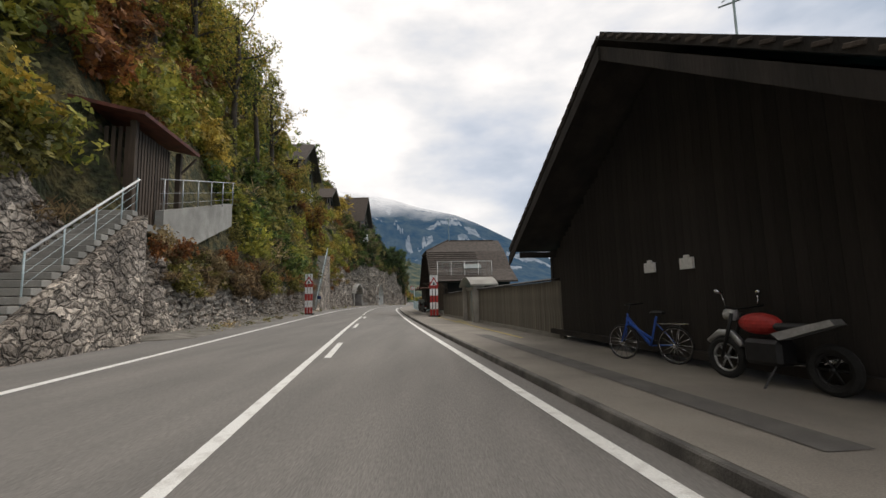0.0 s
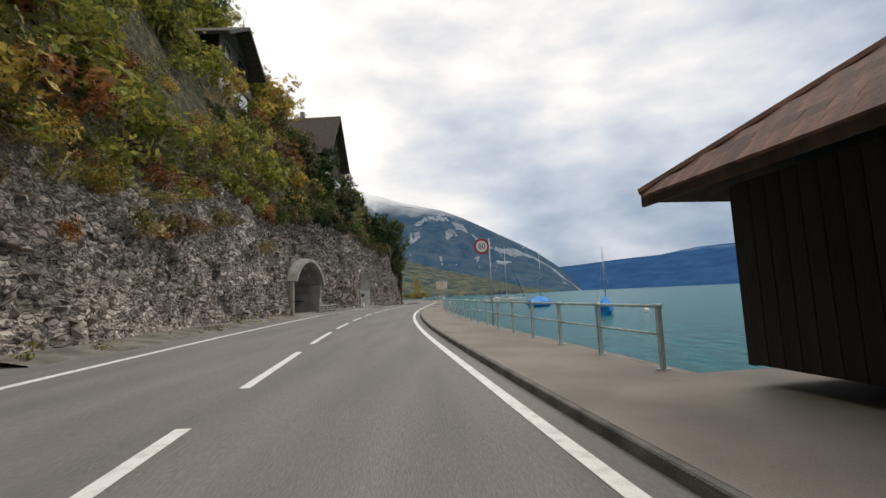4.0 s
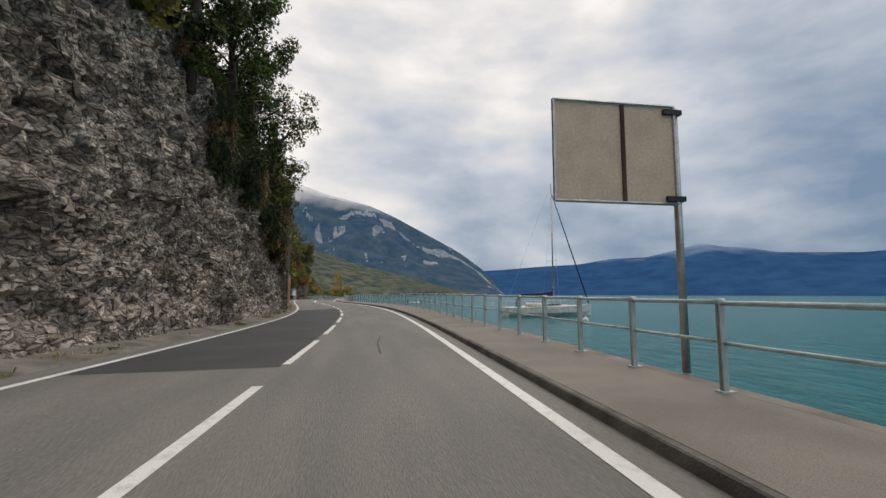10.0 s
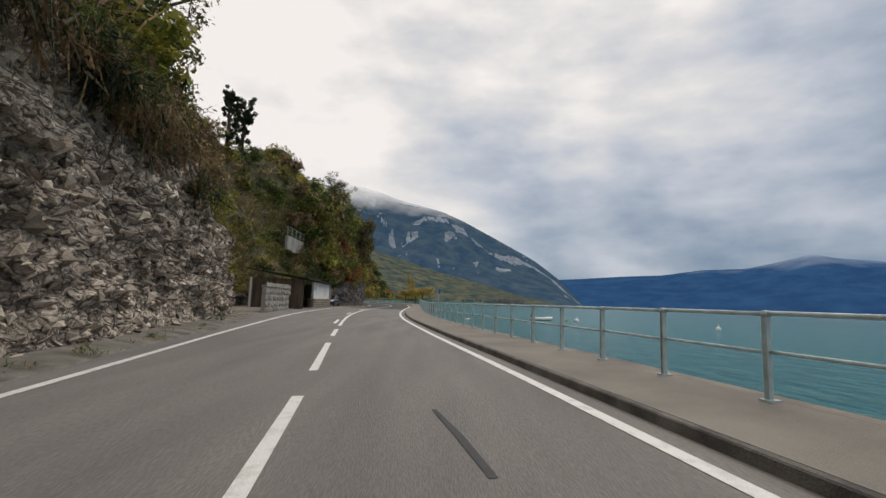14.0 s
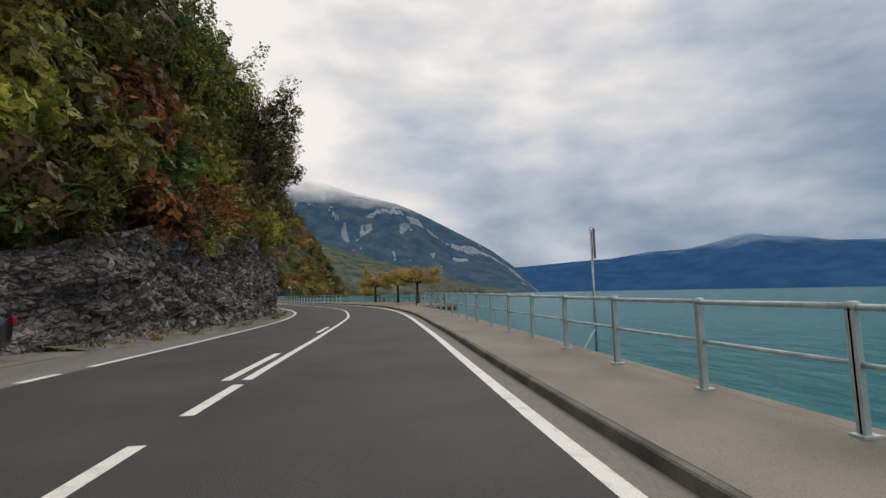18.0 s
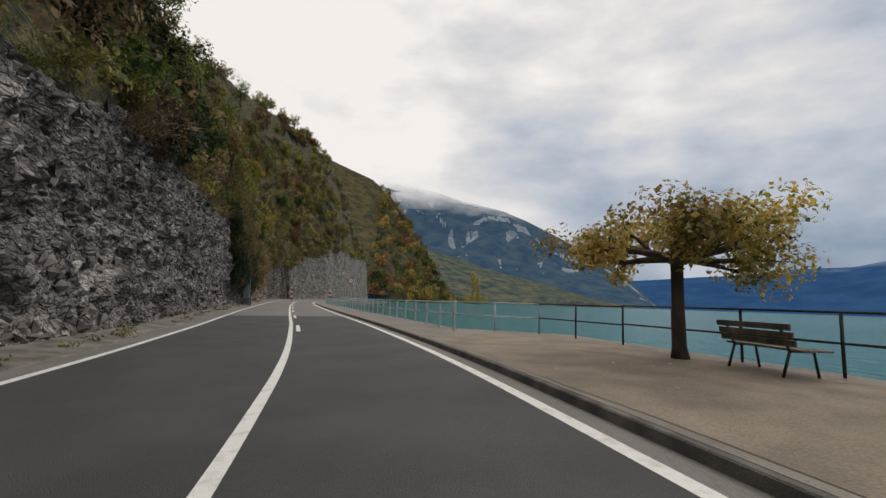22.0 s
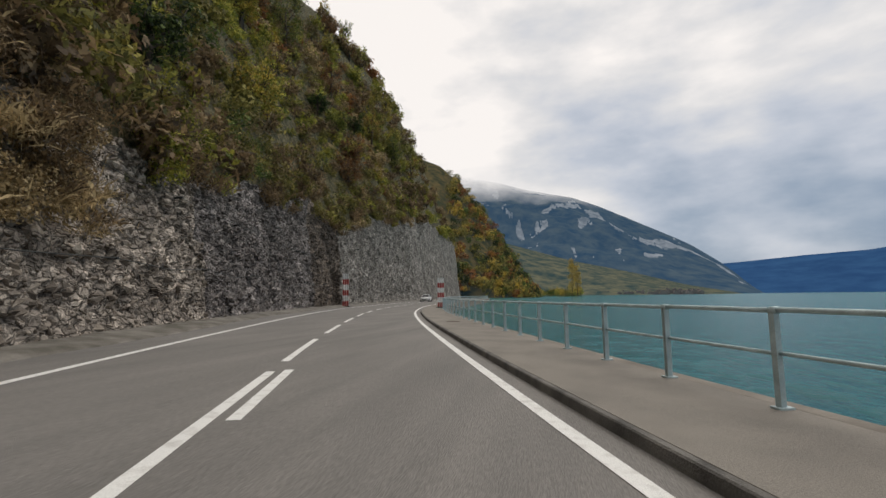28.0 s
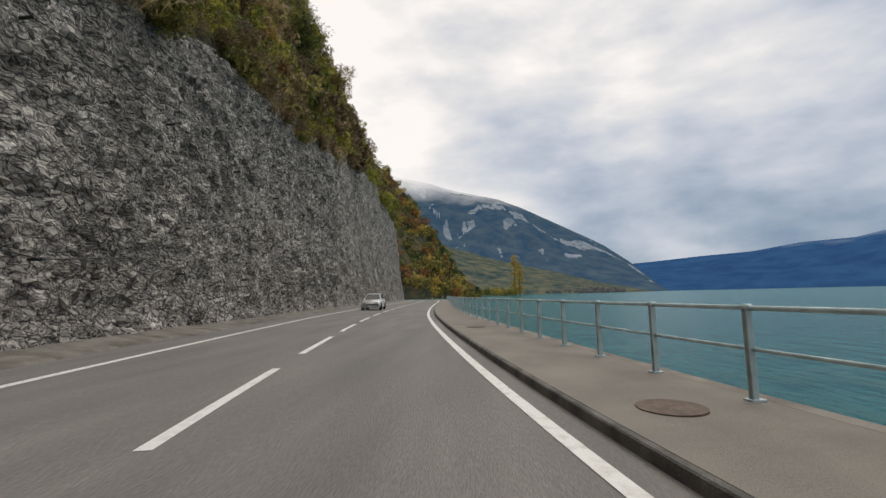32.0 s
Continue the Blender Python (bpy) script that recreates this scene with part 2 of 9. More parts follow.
# ---- tools ----
def mesh(name, verts, faces, material, smooth=False):
    me = bpy.data.meshes.new(name)
    me.from_pydata([tuple(v) for v in verts], [], [tuple(f) for f in faces])
    me.update()
    if material:
        me.materials.append(material)
    if smooth:
        me.polygons.foreach_set("use_smooth", [True] * len(me.polygons))
    return me


def part(name, bm, material, parent=None, label=""):
    """Links a bmesh, or a ready mesh, as one object under a thing or a part."""
    if isinstance(bm, bpy.types.Mesh):
        me = bm
    else:
        me = bpy.data.meshes.new(name)
        bm.normal_update()
        bm.to_mesh(me)
        bm.free()
        if material:
            me.materials.append(material)
    ob = new(name, me)
    if parent:
        ob.parent = parent
    return tagged(ob, label)


def thing(name, m, label, category, group="", kind=""):
    ob = new(name)
    ob.empty_display_size = 0.2
    ob.matrix_world = m
    return tagged(ob, label, category, group, kind)


def box(bm, x0, x1, y0, y1, z0, z1, bevel=0.0):
    r = bmesh.ops.create_cube(bm, size=1, matrix=Matrix.Translation(((x0 + x1) / 2, (y0 + y1) / 2, (z0 + z1) / 2)) @ Matrix.Diagonal((abs(x1 - x0), abs(y1 - y0), abs(z1 - z0), 1)))
    if bevel:
        es = {e for v in r["verts"] for e in v.link_edges}
        bmesh.ops.bevel(bm, geom=list(es), offset=bevel, segments=1, affect="EDGES", profile=0.5)
    return bm


def boxm(x0, x1, y0, y1, z0, z1, bevel=0.0):
    return box(bmesh.new(), x0, x1, y0, y1, z0, z1, bevel)


def tube(bm, a, b, r0, r1=None, n=8):
    a, b = Vector(a), Vector(b)
    d = b - a
    m = Matrix.Translation((a + b) / 2) @ d.to_track_quat("Z", "Y").to_matrix().to_4x4()
    bmesh.ops.create_cone(bm, cap_ends=True, segments=n, radius1=r0, radius2=r0 if r1 is None else r1, depth=d.length, matrix=m)
    return bm


def pipe(points, r, n=6, caps=True):
    """A tube along a line of points, radius r or one per point; returns verts and faces."""
    pts = [Vector(p) for p in points]
    rs = r if isinstance(r, (list, tuple)) else [r] * len(pts)
    vs, fs = [], []
    ref = Vector((0, 0, 1))
    for i, p in enumerate(pts):
        d = (pts[min(i + 1, len(pts) - 1)] - pts[max(i - 1, 0)]).normalized()
        if abs(d.dot(ref)) > 0.95:
            u = d.cross(Vector((1, 0, 0))).normalized()
        else:
            u = d.cross(ref).normalized()
        w = d.cross(u)
        for k in range(n):
            a = 2 * math.pi * k / n
            vs.append(p + (u * math.cos(a) + w * math.sin(a)) * rs[i])
    for i in range(len(pts) - 1):
        for k in range(n):
            a, b = i * n + k, i * n + (k + 1) % n
            fs.append((a, b, b + n, a + n))
    if caps:
        fs.append(tuple(range(n - 1, -1, -1)))
        fs.append(tuple(range((len(pts) - 1) * n, len(pts) * n)))
    return vs, fs


def pipes(lines, n=6):
    """Several tubes as one vertex and face list: (points, radius) each."""
    V, Fc = [], []
    for pts, r in lines:
        v, f = pipe(pts, r, n)
        o = len(V)
        V += v
        Fc += [tuple(i + o for i in q) for q in f]
    return V, Fc


def hash3(ix, iy, iz, k=0):
    h = (ix.astype(np.int64) * 374761393 + iy.astype(np.int64) * 668265263 + iz.astype(np.int64) * 2147483647 + k * 974634777) & 0xFFFFFFFF
    h = ((h ^ (h >> 13)) * 1274126177) & 0xFFFFFFFF
    return ((h ^ (h >> 16)) & 0xFFFF) / 65535.0


def vnoise(P, k=0):
    """Smooth value noise in 0..1 at the rows of P."""
    F0 = np.floor(P)
    f = P - F0
    f = f * f * (3 - 2 * f)
    ix, iy, iz = F0[:, 0].astype(np.int64), F0[:, 1].astype(np.int64), F0[:, 2].astype(np.int64)
    out = 0
    for dx in (0, 1):
        for dy in (0, 1):
            for dz in (0, 1):
                w = (f[:, 0] if dx else 1 - f[:, 0]) * (f[:, 1] if dy else 1 - f[:, 1]) * (f[:, 2] if dz else 1 - f[:, 2])
                out = out + w * hash3(ix + dx, iy + dy, iz + dz, k)
    return out


def fbm(P, octaves=4, k=0):
    s, a, t = 0, 1.0, 0
    for o in range(octaves):
        s = s + a * vnoise(P * 2 ** o + 17.3 * o, k + o)
        t += a
        a *= 0.5
    return s / t


def grid_faces(nu, nv):
    i, j = np.meshgrid(np.arange(nu - 1), np.arange(nv - 1), indexing="ij")
    a = (i * nv + j).ravel()
    return np.stack([a, a + nv, a + nv + 1, a + 1], 1).tolist()


# ---- the road's line: x, y and cross fall in degrees, every 12.5 m ----
ROAD = [
    (0.77, -15.04, -1.3), (-1.08, -2.68, -1.3), (-2.96, 9.68, -1.4), (-4.83, 22.04, -1.7),
    (-6.57, 34.42, -2.2), (-8.20, 46.81, -2.5), (-9.77, 59.21, -2.3), (-11.10, 71.64, -2.1),
    (-11.82, 84.12, -2.1), (-11.90, 96.62, -2.1), (-11.47, 109.11, -1.5), (-10.82, 121.59, -0.3),
    (-10.14, 134.07, 0.9), (-9.67, 146.56, 1.9), (-9.69, 159.06, 2.5), (-10.47, 171.54, 2.3),
    (-11.99, 183.94, 1.4), (-13.79, 196.31, 0.1), (-15.33, 208.72, -0.9), (-16.15, 221.19, -1.1),
    (-16.34, 233.68, -0.4), (-16.32, 246.18, 1.1), (-16.66, 258.67, 2.1), (-18.29, 271.06, 2.2),
    (-21.82, 283.04, 1.8), (-26.53, 294.61, 1.2), (-31.71, 305.99, 0.7), (-36.88, 317.37, 0.4),
    (-41.99, 328.78, 0.4), (-46.97, 340.24, 0.0), (-51.77, 351.78, -0.7), (-56.37, 363.41, -1.4),
    (-60.72, 375.12, -1.7), (-64.55, 387.02, -1.6), (-67.52, 399.16, -1.2), (-69.75, 411.46, -1.0),
    (-71.54, 423.83, -1.0), (-72.84, 436.26, -1.0), (-73.83, 448.72, -1.0), (-74.72, 461.19, -1.0),
    (-75.50, 473.66, -1.0), (-76.32, 486.14, -1.0), (-77.36, 498.59, -1.0), (-78.63, 511.03, -1.0),
    (-80.12, 523.44, -1.0), (-81.83, 535.82, -1.0),
]
RC = np.array(ROAD)
# the marks s are closer than a metre apart round the bay: mark, metres to add
STRETCH = [(-15, 0), (188, 0), (200, 0.82), (212, 1.96), (224, 3.56), (236, 4.9), (248, 6.23), (258, 7.14), (268, 8.65), (276, 10.4), (284, 13.27), (290, 14.13), (296, 16.72), (302, 19.28), (308, 21.72), (316, 24.86), (324, 27.37), (332, 28.76), (342, 29.31), (600, 29.32)]
RS = np.concatenate([[0], np.cumsum(np.hypot(np.diff(RC[:, 0]), np.diff(RC[:, 1])))]) - 15.0


def curve(s, xk, yk):
    m = np.gradient(yk, xk)
    i = np.clip(np.searchsorted(xk, s, side="right") - 1, 0, len(xk) - 2)
    h = xk[i + 1] - xk[i]
    u = (s - xk[i]) / h
    return (2 * u**3 - 3 * u**2 + 1) * yk[i] + (u**3 - 2 * u**2 + u) * h * m[i] + (3 * u**2 - 2 * u**3) * yk[i + 1] + (u**3 - u**2) * h * m[i + 1]


def along(s):
    """Metres along the road at the marks s."""
    return s + np.interp(s, [a for a, _ in STRETCH], [b for _, b in STRETCH])


def mark(m):
    """The mark at m metres along the road."""
    q = np.array([a for a, _ in STRETCH], float)
    return float(np.interp(m, along(q), q))


def rd(s, d, z=0.0):
    """World places at s along the road and d to the right of its centre line (arrays or numbers); z over the banked road."""
    s = along(np.atleast_1d(np.asarray(s, float)))
    d = np.broadcast_to(np.asarray(d, float), s.shape)
    z = np.broadcast_to(np.asarray(z, float), s.shape)
    x, y = curve(s, RS, RC[:, 0]), curve(s, RS, RC[:, 1])
    e = 0.5
    tx, ty = curve(s + e, RS, RC[:, 0]) - curve(s - e, RS, RC[:, 0]), curve(s + e, RS, RC[:, 1]) - curve(s - e, RS, RC[:, 1])
    n = np.hypot(tx, ty)
    bank = np.tan(np.radians(curve(s, RS, RC[:, 2])))
    return np.stack([x + ty / n * d, y - tx / n * d, z + (np.clip(d, -5.5, 6.5) - 1.6) * bank], 1)


def spot(s, d, z=0.0, turn=0.0):
    """A pose on the road's line: y along the road, x to its right."""
    p, q = rd(s, d, z)[0], rd(s + 0.5, d, z)[0]
    w = math.degrees(math.atan2(-(q[0] - p[0]), q[1] - p[1]))
    return pose(p[0], p[1], p[2], 0, 0, w + turn)


def lerp(s, table):
    return np.interp(s, [a for a, _ in table], [b for _, b in table])


def ribbon(name, s0, s1, ds, prof, material, smooth=False):
    """A strip along the road with the cross section prof: (d, z) pairs, or a function of s that returns them."""
    ss = np.linspace(s0, s1, max(2, int(round((s1 - s0) / ds)) + 1))
    P = [rd(ss, d, z) for d, z in prof]
    V = np.stack(P, 1).reshape(-1, 3)
    return mesh(name, V, grid_faces(len(ss), len(prof)), material, smooth)


S0, S1 = -15.0, 515.0
# ---- ground ----
road = tagged(new("road", ribbon("road", S0, S1, 1.0, [(-5.7, -0.3), (-5.6, 0.0), (-3.4, 0.0), (0, 0), (3.5, 0.0), (3.88, -0.02), (3.9, -0.3)], M_ASPHALT)), "grey worn two-lane asphalt lakeside road", "road", kind="structure")
kerb = tagged(new("kerb", ribbon("kerb", S0, S1, 1.0, [(3.86, -0.2), (3.885, 0.085), (3.90, 0.1), (3.955, 0.108), (3.955, -0.2)], M_KERB)), "weathered grey kerb stones along the footpath", "kerb", kind="structure")
QUAY_D = [(-15, 16.0), (12.8, 16.0), (13.2, 8.2), (37.0, 8.2), (37.4, 17.0), (58.8, 17.0), (59.2, 6.65), (84, 6.5), (108, 6.25), (121, 6.05), (134, 5.85), (146, 5.7), (173, 5.8), (200, 6.05), (220, 6.15), (243, 5.75), (259.2, 5.9), (260.2, 9.3), (280.5, 9.3), (282.5, 6.15), (294, 6.16), (323, 6.08), (334, 6.18), (345, 6.3), (358, 6.33), (370, 6.28), (384, 6.22), (515, 6.2)]


def wide_ribbon(name, prof, material, ds=1.0):
    """A strip whose cross section (d from the quay edge, or from the centre line, and z) follows the quay."""
    ss = np.unique(np.concatenate([np.arange(S0, S1, ds), [a for a, _ in QUAY_D]]))
    e = lerp(ss, QUAY_D)
    V = np.stack([rd(ss, (e + d) if rel == 1 else np.minimum(d, e - 0.28 - 0.002 * (9 - d)) if rel else np.full(len(ss), d), z) for d, z, rel in prof], 1).reshape(-1, 3)
    return mesh(name, V, grid_faces(len(ss), len(prof)), material)


pavement = tagged(new("pavement", wide_ribbon("pavement", [(3.95, -0.2, 0), (3.955, 0.112, 0), (5.3, 0.12, 2), (6.5, 0.125, 2), (-0.28, 0.128, 1), (-0.28, -0.2, 1)], M_PATH)), "pale grey asphalt footpath beside the lake", "pavement", kind="structure")
quay = tagged(new("quay_wall", wide_ribbon("quay", [(-0.28, -0.5, 1), (-0.28, 0.126, 1), (-0.03, 0.122, 1), (0, 0.11, 1), (0.05, -2.5, 1), (-0.5, -2.5, 1)], M_COPING)), "concrete coping and quay wall above the water", "quay wall", kind="structure")


def stripe(s0, s1, d, w=0.15):
    return ribbon("stripe", s0, s1, 0.8, [(d - w / 2, 0.006), (d + w / 2, 0.006)], M_LINE)


for nm, d, a, b in (("edge_line", 3.44, S0, S1), ("edge_line", -3.55, S0, 88), ("edge_line", -3.55, 100, 114), ("edge_line", -3.55, 125, 222), ("edge_line", -3.55, 236, S1)):
    tagged(new(nm, stripe(a, b, d, 0.17)), "worn white edge line", "road marking", kind="structure")


def dash_row(s0, s1, length, gap, d, w=0.15):
    s = s0
    while s < s1:
        tagged(new("centre_dash", stripe(s, min(s + length, s1), d, w)), "white painted centre line dash", "road marking", "centre line dashes", "structure")
        s += length + gap


def centre_d(q):
    return float(lerp(q, [(-15, 0.0), (20, 0.1), (36, 0.12), (48, -0.05), (75, -0.08), (105, -0.12), (122, 0), (150, 0.1), (178, 0.1), (190, 0), (222, -0.2), (238, -0.05), (250, 0.2), (262, 0.28), (268, 0.34), (275, 0.2), (285, 0.1), (300, 0.12), (325, 0.16), (335, -0.05), (342, -0.2), (360, -0.2), (385, -0.1), (515, -0.08)]))


def centre_piece(name, a, b, side, label, group=""):
    ss = np.linspace(a, b, max(2, int((b - a) / 0.8) + 1))
    d = np.array([centre_d(q) for q in ss]) + side
    V = np.stack([rd(ss, d - 0.075, 0.006), rd(ss, d + 0.075, 0.006)], 1).reshape(-1, 3)
    return tagged(new(name, mesh(name, V, grid_faces(len(ss), 2), M_LINE)), label, "road marking", group, "structure")


def dashes(s0, s1, length, period, side=0.0):
    q = s0
    while q < s1 - 0.5:
        centre_piece("centre_dash", q, min(q + length, s1), side, "white painted centre line dash", "centre line dashes")
        q += period


for a, b in ((S0, 36.5), (199, 226.9), (mark(238.7), 337.4)):
    centre_piece("centre_line", a, b, 0.0, "solid white centre line")
dashes(-1, 36.6, 3.6, 11.25, 0.32)
dashes(40.6, 46, 4.4, 6.4)
dashes(47.0, 197, 4.4, 6.4)
dashes(200.4, 225.9, 3.2, 10.0, -0.3)
dashes(227.5, 234.5, 1.5, 2.35)
for a, b, side in ((238.7, 241.9, -0.3), (247.5, 250.3, -0.3), *((296.1 + 10.05 * k, 299.5 + 10.05 * k, 0.27) for k in range(7)), (334.2 + 29.32, 337.3 + 29.32, 0.27)):
    centre_piece("centre_dash", mark(a), mark(b), side, "white painted centre line dash", "centre line dashes")
dashes(338.5, 512, 4.2, 6.23)
for a0, a1 in ((86.5, 99.5), (112.5, 125), (224, 237)):
    q = a0
    while q < a1:
        tagged(new("edge_dash", stripe(q, q + 0.75, -3.55, 0.17)), "short white edge dash across a driveway", "road marking", "edge dashes", "structure")
        q += 1.5


def patch(name, a, b, d0, d1, material, label, z=0.003, ds=1.0):
    n = max(2, int((b - a) / ds) + 1)
    ss = np.linspace(a, b, n)
    V = np.stack([rd(ss, d, z) for d in np.linspace(d0, d1, 5)], 1).reshape(-1, 3)
    return tagged(new(name, mesh(name, V, grid_faces(n, 5), material)), label, "road patch", kind="structure")


patch("asphalt_patch", 136.3, 170.5, -3.45, -0.02, M_ASPHALT_NEW, "fresh dark asphalt on the far lane")
patch("asphalt_patch", 229.6, mark(308.8), -3.45, 3.42, M_ASPHALT_NEW, "fresh dark asphalt across both lanes")
patch("asphalt_patch", 117.0, 121.5, 4.15, 5.3, mat("patched asphalt", (0.10, 0.095, 0.09), 0.9, scale=2, bump=0.4, bscale=80), "dark asphalt patch in the footpath", 0.125)

M_PATCHED = mat("dark trench asphalt", (0.135, 0.126, 0.115), 0.9, scale=2, bump=0.4, bscale=80)
patch("asphalt_patch", 39.5, 48.5, 4.75, 5.45, M_PATCHED, "dark asphalt trench in the footpath", 0.126)
patch("asphalt_patch", 42.0, 44.6, 5.6, 6.3, M_CONCRETE, "pale concrete patch in the footpath", 0.128)
patch("asphalt_patch", 45.0, 46.4, 5.6, 6.2, M_CONCRETE, "pale concrete patch in the footpath", 0.128)
patch("asphalt_patch", 3.0, 15.0, 4.8, 5.25, M_PATCHED, "dark asphalt trench in the footpath", 0.126)

def grit_strip(material, label):
    ss = np.linspace(260.6, 280.4, 34)
    dd = np.array([4.04, 4.7, 5.3, 5.9, 6.5, 7.4, 8.4])
    wob = (fbm(np.stack([ss * 0.4, ss * 0, ss * 0], 1), 2, 33) - 0.5) * 0.3
    V = np.stack([rd(ss, d + (np.abs(wob) if k == 0 else 0), 0.119 + (d - 4.1) * 0.0042) for k, d in enumerate(dd)], 1).reshape(-1, 3)
    tagged(new("grit_ground", mesh("grit_ground", V, grid_faces(len(ss), len(dd)), material)), label, "ground", kind="structure")


grit_strip( mat("brown trodden grit", (0.30, 0.245, 0.19), 0.95, dark=(0.20, 0.165, 0.128), scale=1.2, bump=0.6, bscale=40, fine=(0.75, 1.2)), "brown trodden grit on the promenade")

# ---- lake ----
M_WATER = mat("lake water", (0.02, 0.138, 0.142), 0.2, dark=(0.011, 0.098, 0.108), scale=0.012, bump=1.0, bscale=1.1, fine=(0.82, 1.15), bdist=0.3, spec=0.03, stretch=(1.0, 0.45, 1))
lake = new("water", mesh("water", [(-900, -400, 0), (4800, -400, 0), (4800, 4600, 0), (-900, 4600, 0)], [(0, 1, 2, 3)], M_WATER))
lake.location.z = -1.1
tagged(lake, "calm turquoise lake water with small ripples", "water", kind="structure")

# ---- rock and hillside on the land side ----
WALL_D = [(-15, -6.9), (15.0, -6.9), (15.6, -5.7), (49.4, -5.6), (50, -7.0), (61.8, -7.0), (62.6, -5.6), (90, -5.6), (130, -5.4), (160, -4.95), (195, -5.1), (203, -5.6), (208, -9.5), (214, -11), (232, -10), (240, -6.0), (246, -5.3), (262, -4.95), (280, -5.2), (310, -5.6), (340, -5.8), (380, -5.8), (540, -6.2)]
ROCK_H = [(-15, 5), (12, 5), (18, 3.4), (35, 3.2), (50, 4.2), (58, 5.4), (66, 5.8), (88, 8.5), (105, 11), (120, 10.4), (135, 10.5), (150, 11.5), (158, 10), (165, 9), (175, 8.2), (182, 8.0), (190, 7.2), (198, 6.2), (205, 4.0), (210, 1.6), (234, 1.6), (242, 3.4), (252, 5.3), (262, 5.7), (280, 6.8), (295, 8.4), (310, 8.5), (320, 7), (330, 5.4), (338, 6.0), (345, 6.7), (352, 7.6), (364, 9.4), (375, 10.0), (385, 10.4), (402, 13.7), (416, 15.8), (430, 19), (452, 22), (540, 22.5)]
STEEP = [(-15, 2.6), (50, 2.6), (95, 2.3), (110, 2.0), (160, 1.8), (203, 1.3), (212, 1.8), (226, 2.2), (240, 2.2), (246, 2.0), (300, 2.0), (322, 1.75), (335, 1.65), (380, 2.25), (430, 2.4), (540, 2.7)]
RUN = [(-15, 16), (60, 15), (95, 13), (110, 8), (160, 10), (190, 10), (200, 9), (206, 8), (226, 8.5), (237, 8.5), (241, 4.5), (262, 5), (275, 9), (300, 18), (340, 26), (400, 29), (440, 26), (540, 26)]


def wall_point(s, v):
    """The rock's face: v = 0 at its foot, 1 at its top."""
    d, h = lerp(s, WALL_D), lerp(s, ROCK_H)
    s = np.asarray(s, float)
    h = h + (fbm(np.stack([s * 0.17, s * 0, s * 0], 1), 3, 71) - 0.5) * 2.6 * np.clip((h - 2) / 4, 0, 1)
    return d - 0.10 * h * v, h * v


def worley(P, k=0):
    """The random height of the nearest cell and how far its middle is."""
    F0 = np.floor(P).astype(np.int64)
    best, val = np.full(len(P), 9.0), np.zeros(len(P))
    for dx in (-1, 0, 1):
        for dy in (-1, 0, 1):
            for dz in (-1, 0, 1):
                c = F0 + (dx, dy, dz)
                q = np.stack([c[:, i] + hash3(c[:, 0], c[:, 1], c[:, 2], k + i) for i in range(3)], 1)
                e = ((q - P) ** 2).sum(1)
                near = e < best
                best = np.where(near, e, best)
                val = np.where(near, hash3(c[:, 0], c[:, 1], c[:, 2], k + 7), val)
    return val, np.sqrt(best)


# vaulted niches in the rock: from, to, springing and crown heights
NICHES = [(86.5, 95.4, 2.7, 4.5), (113.5, 121.3, 2.6, 5.6)]


def niche_top(q, n):
    a, b, z0, z1 = n
    u = np.clip((q - (a + b) / 2) / ((b - a) / 2), -1, 1)
    return z0 + (z1 - z0) * np.maximum(0, 1 - u * u) ** 0.7


def rock_surface(S, Vv):
    """Places on the broken face, with their height over the road."""
    d, z = wall_point(S, Vv)
    q = np.stack([S, d * 0.5, z], 1)
    rough = lerp(S, [(-15, 0.3), (60, 0.35), (84, 0.7), (100, 1.0), (205, 1.0), (240, 0.8), (310, 0.9), (345, 0.6), (540, 0.5)])
    big = fbm(q * 0.14, 3, 3) - 0.5
    mid = np.abs(fbm(q * np.array([0.5, 1, 0.65]), 3, 9) - 0.5)
    warp = np.stack([fbm(q * 0.9, 2, 40), fbm(q * 0.9, 2, 44), fbm(q * 0.9, 2, 48)], 1)
    c1, e1 = worley(q * np.array([0.75, 1, 1.1]) + warp, 51)
    c2, e2 = worley(q * np.array([1.9, 2, 2.6]) + warp * 1.5, 61)
    c3, e3 = worley(q * np.array([3.4, 3.4, 4.6]) + warp * 2.5, 81)
    out = (big * 2.2 + mid * 1.5 + (c1 - 0.5) * 0.40) * rough + ((c2 - 0.5) * 0.24 - e2 * 0.12 + (c3 - 0.5) * 0.15 - e3 * 0.06) * (0.4 + 0.6 * rough) - 0.25
    fade = np.minimum(1, z / 1.2) * 0.75 + 0.25
    P = rd(S, d, 0)
    P[:, 2] = z - 0.15
    side = (rd(S, d + 1, 0) - rd(S, d, 0))[:, :2]
    for n in NICHES:
        near = (S > n[0] - 1.0) & (S < n[1] + 1.0) & (z < n[3] + 0.8)
        out = np.where(near, out * 0.35 + 0.0, out)
    # the hollow behind the marker
    out = out - 1.3 * np.clip(1.6 - np.abs(S - 379.8), 0, 0.6) / 0.6 * np.clip(4.6 - z, 0, 1) * (S > 370)
    P[:, :2] += side * (out * fade)[:, None]
    P[:, 2] += (fbm(q * 0.5, 2, 31) - 0.5) * 1.2 * Vv
    return P, z, side


def in_niche(s, z, grow=0.0):
    hit = np.zeros(len(s), bool)
    for n in NICHES:
        hit |= (s > n[0] - grow) & (s < n[1] + grow) & (z < niche_top(s, n) + grow)
    return hit


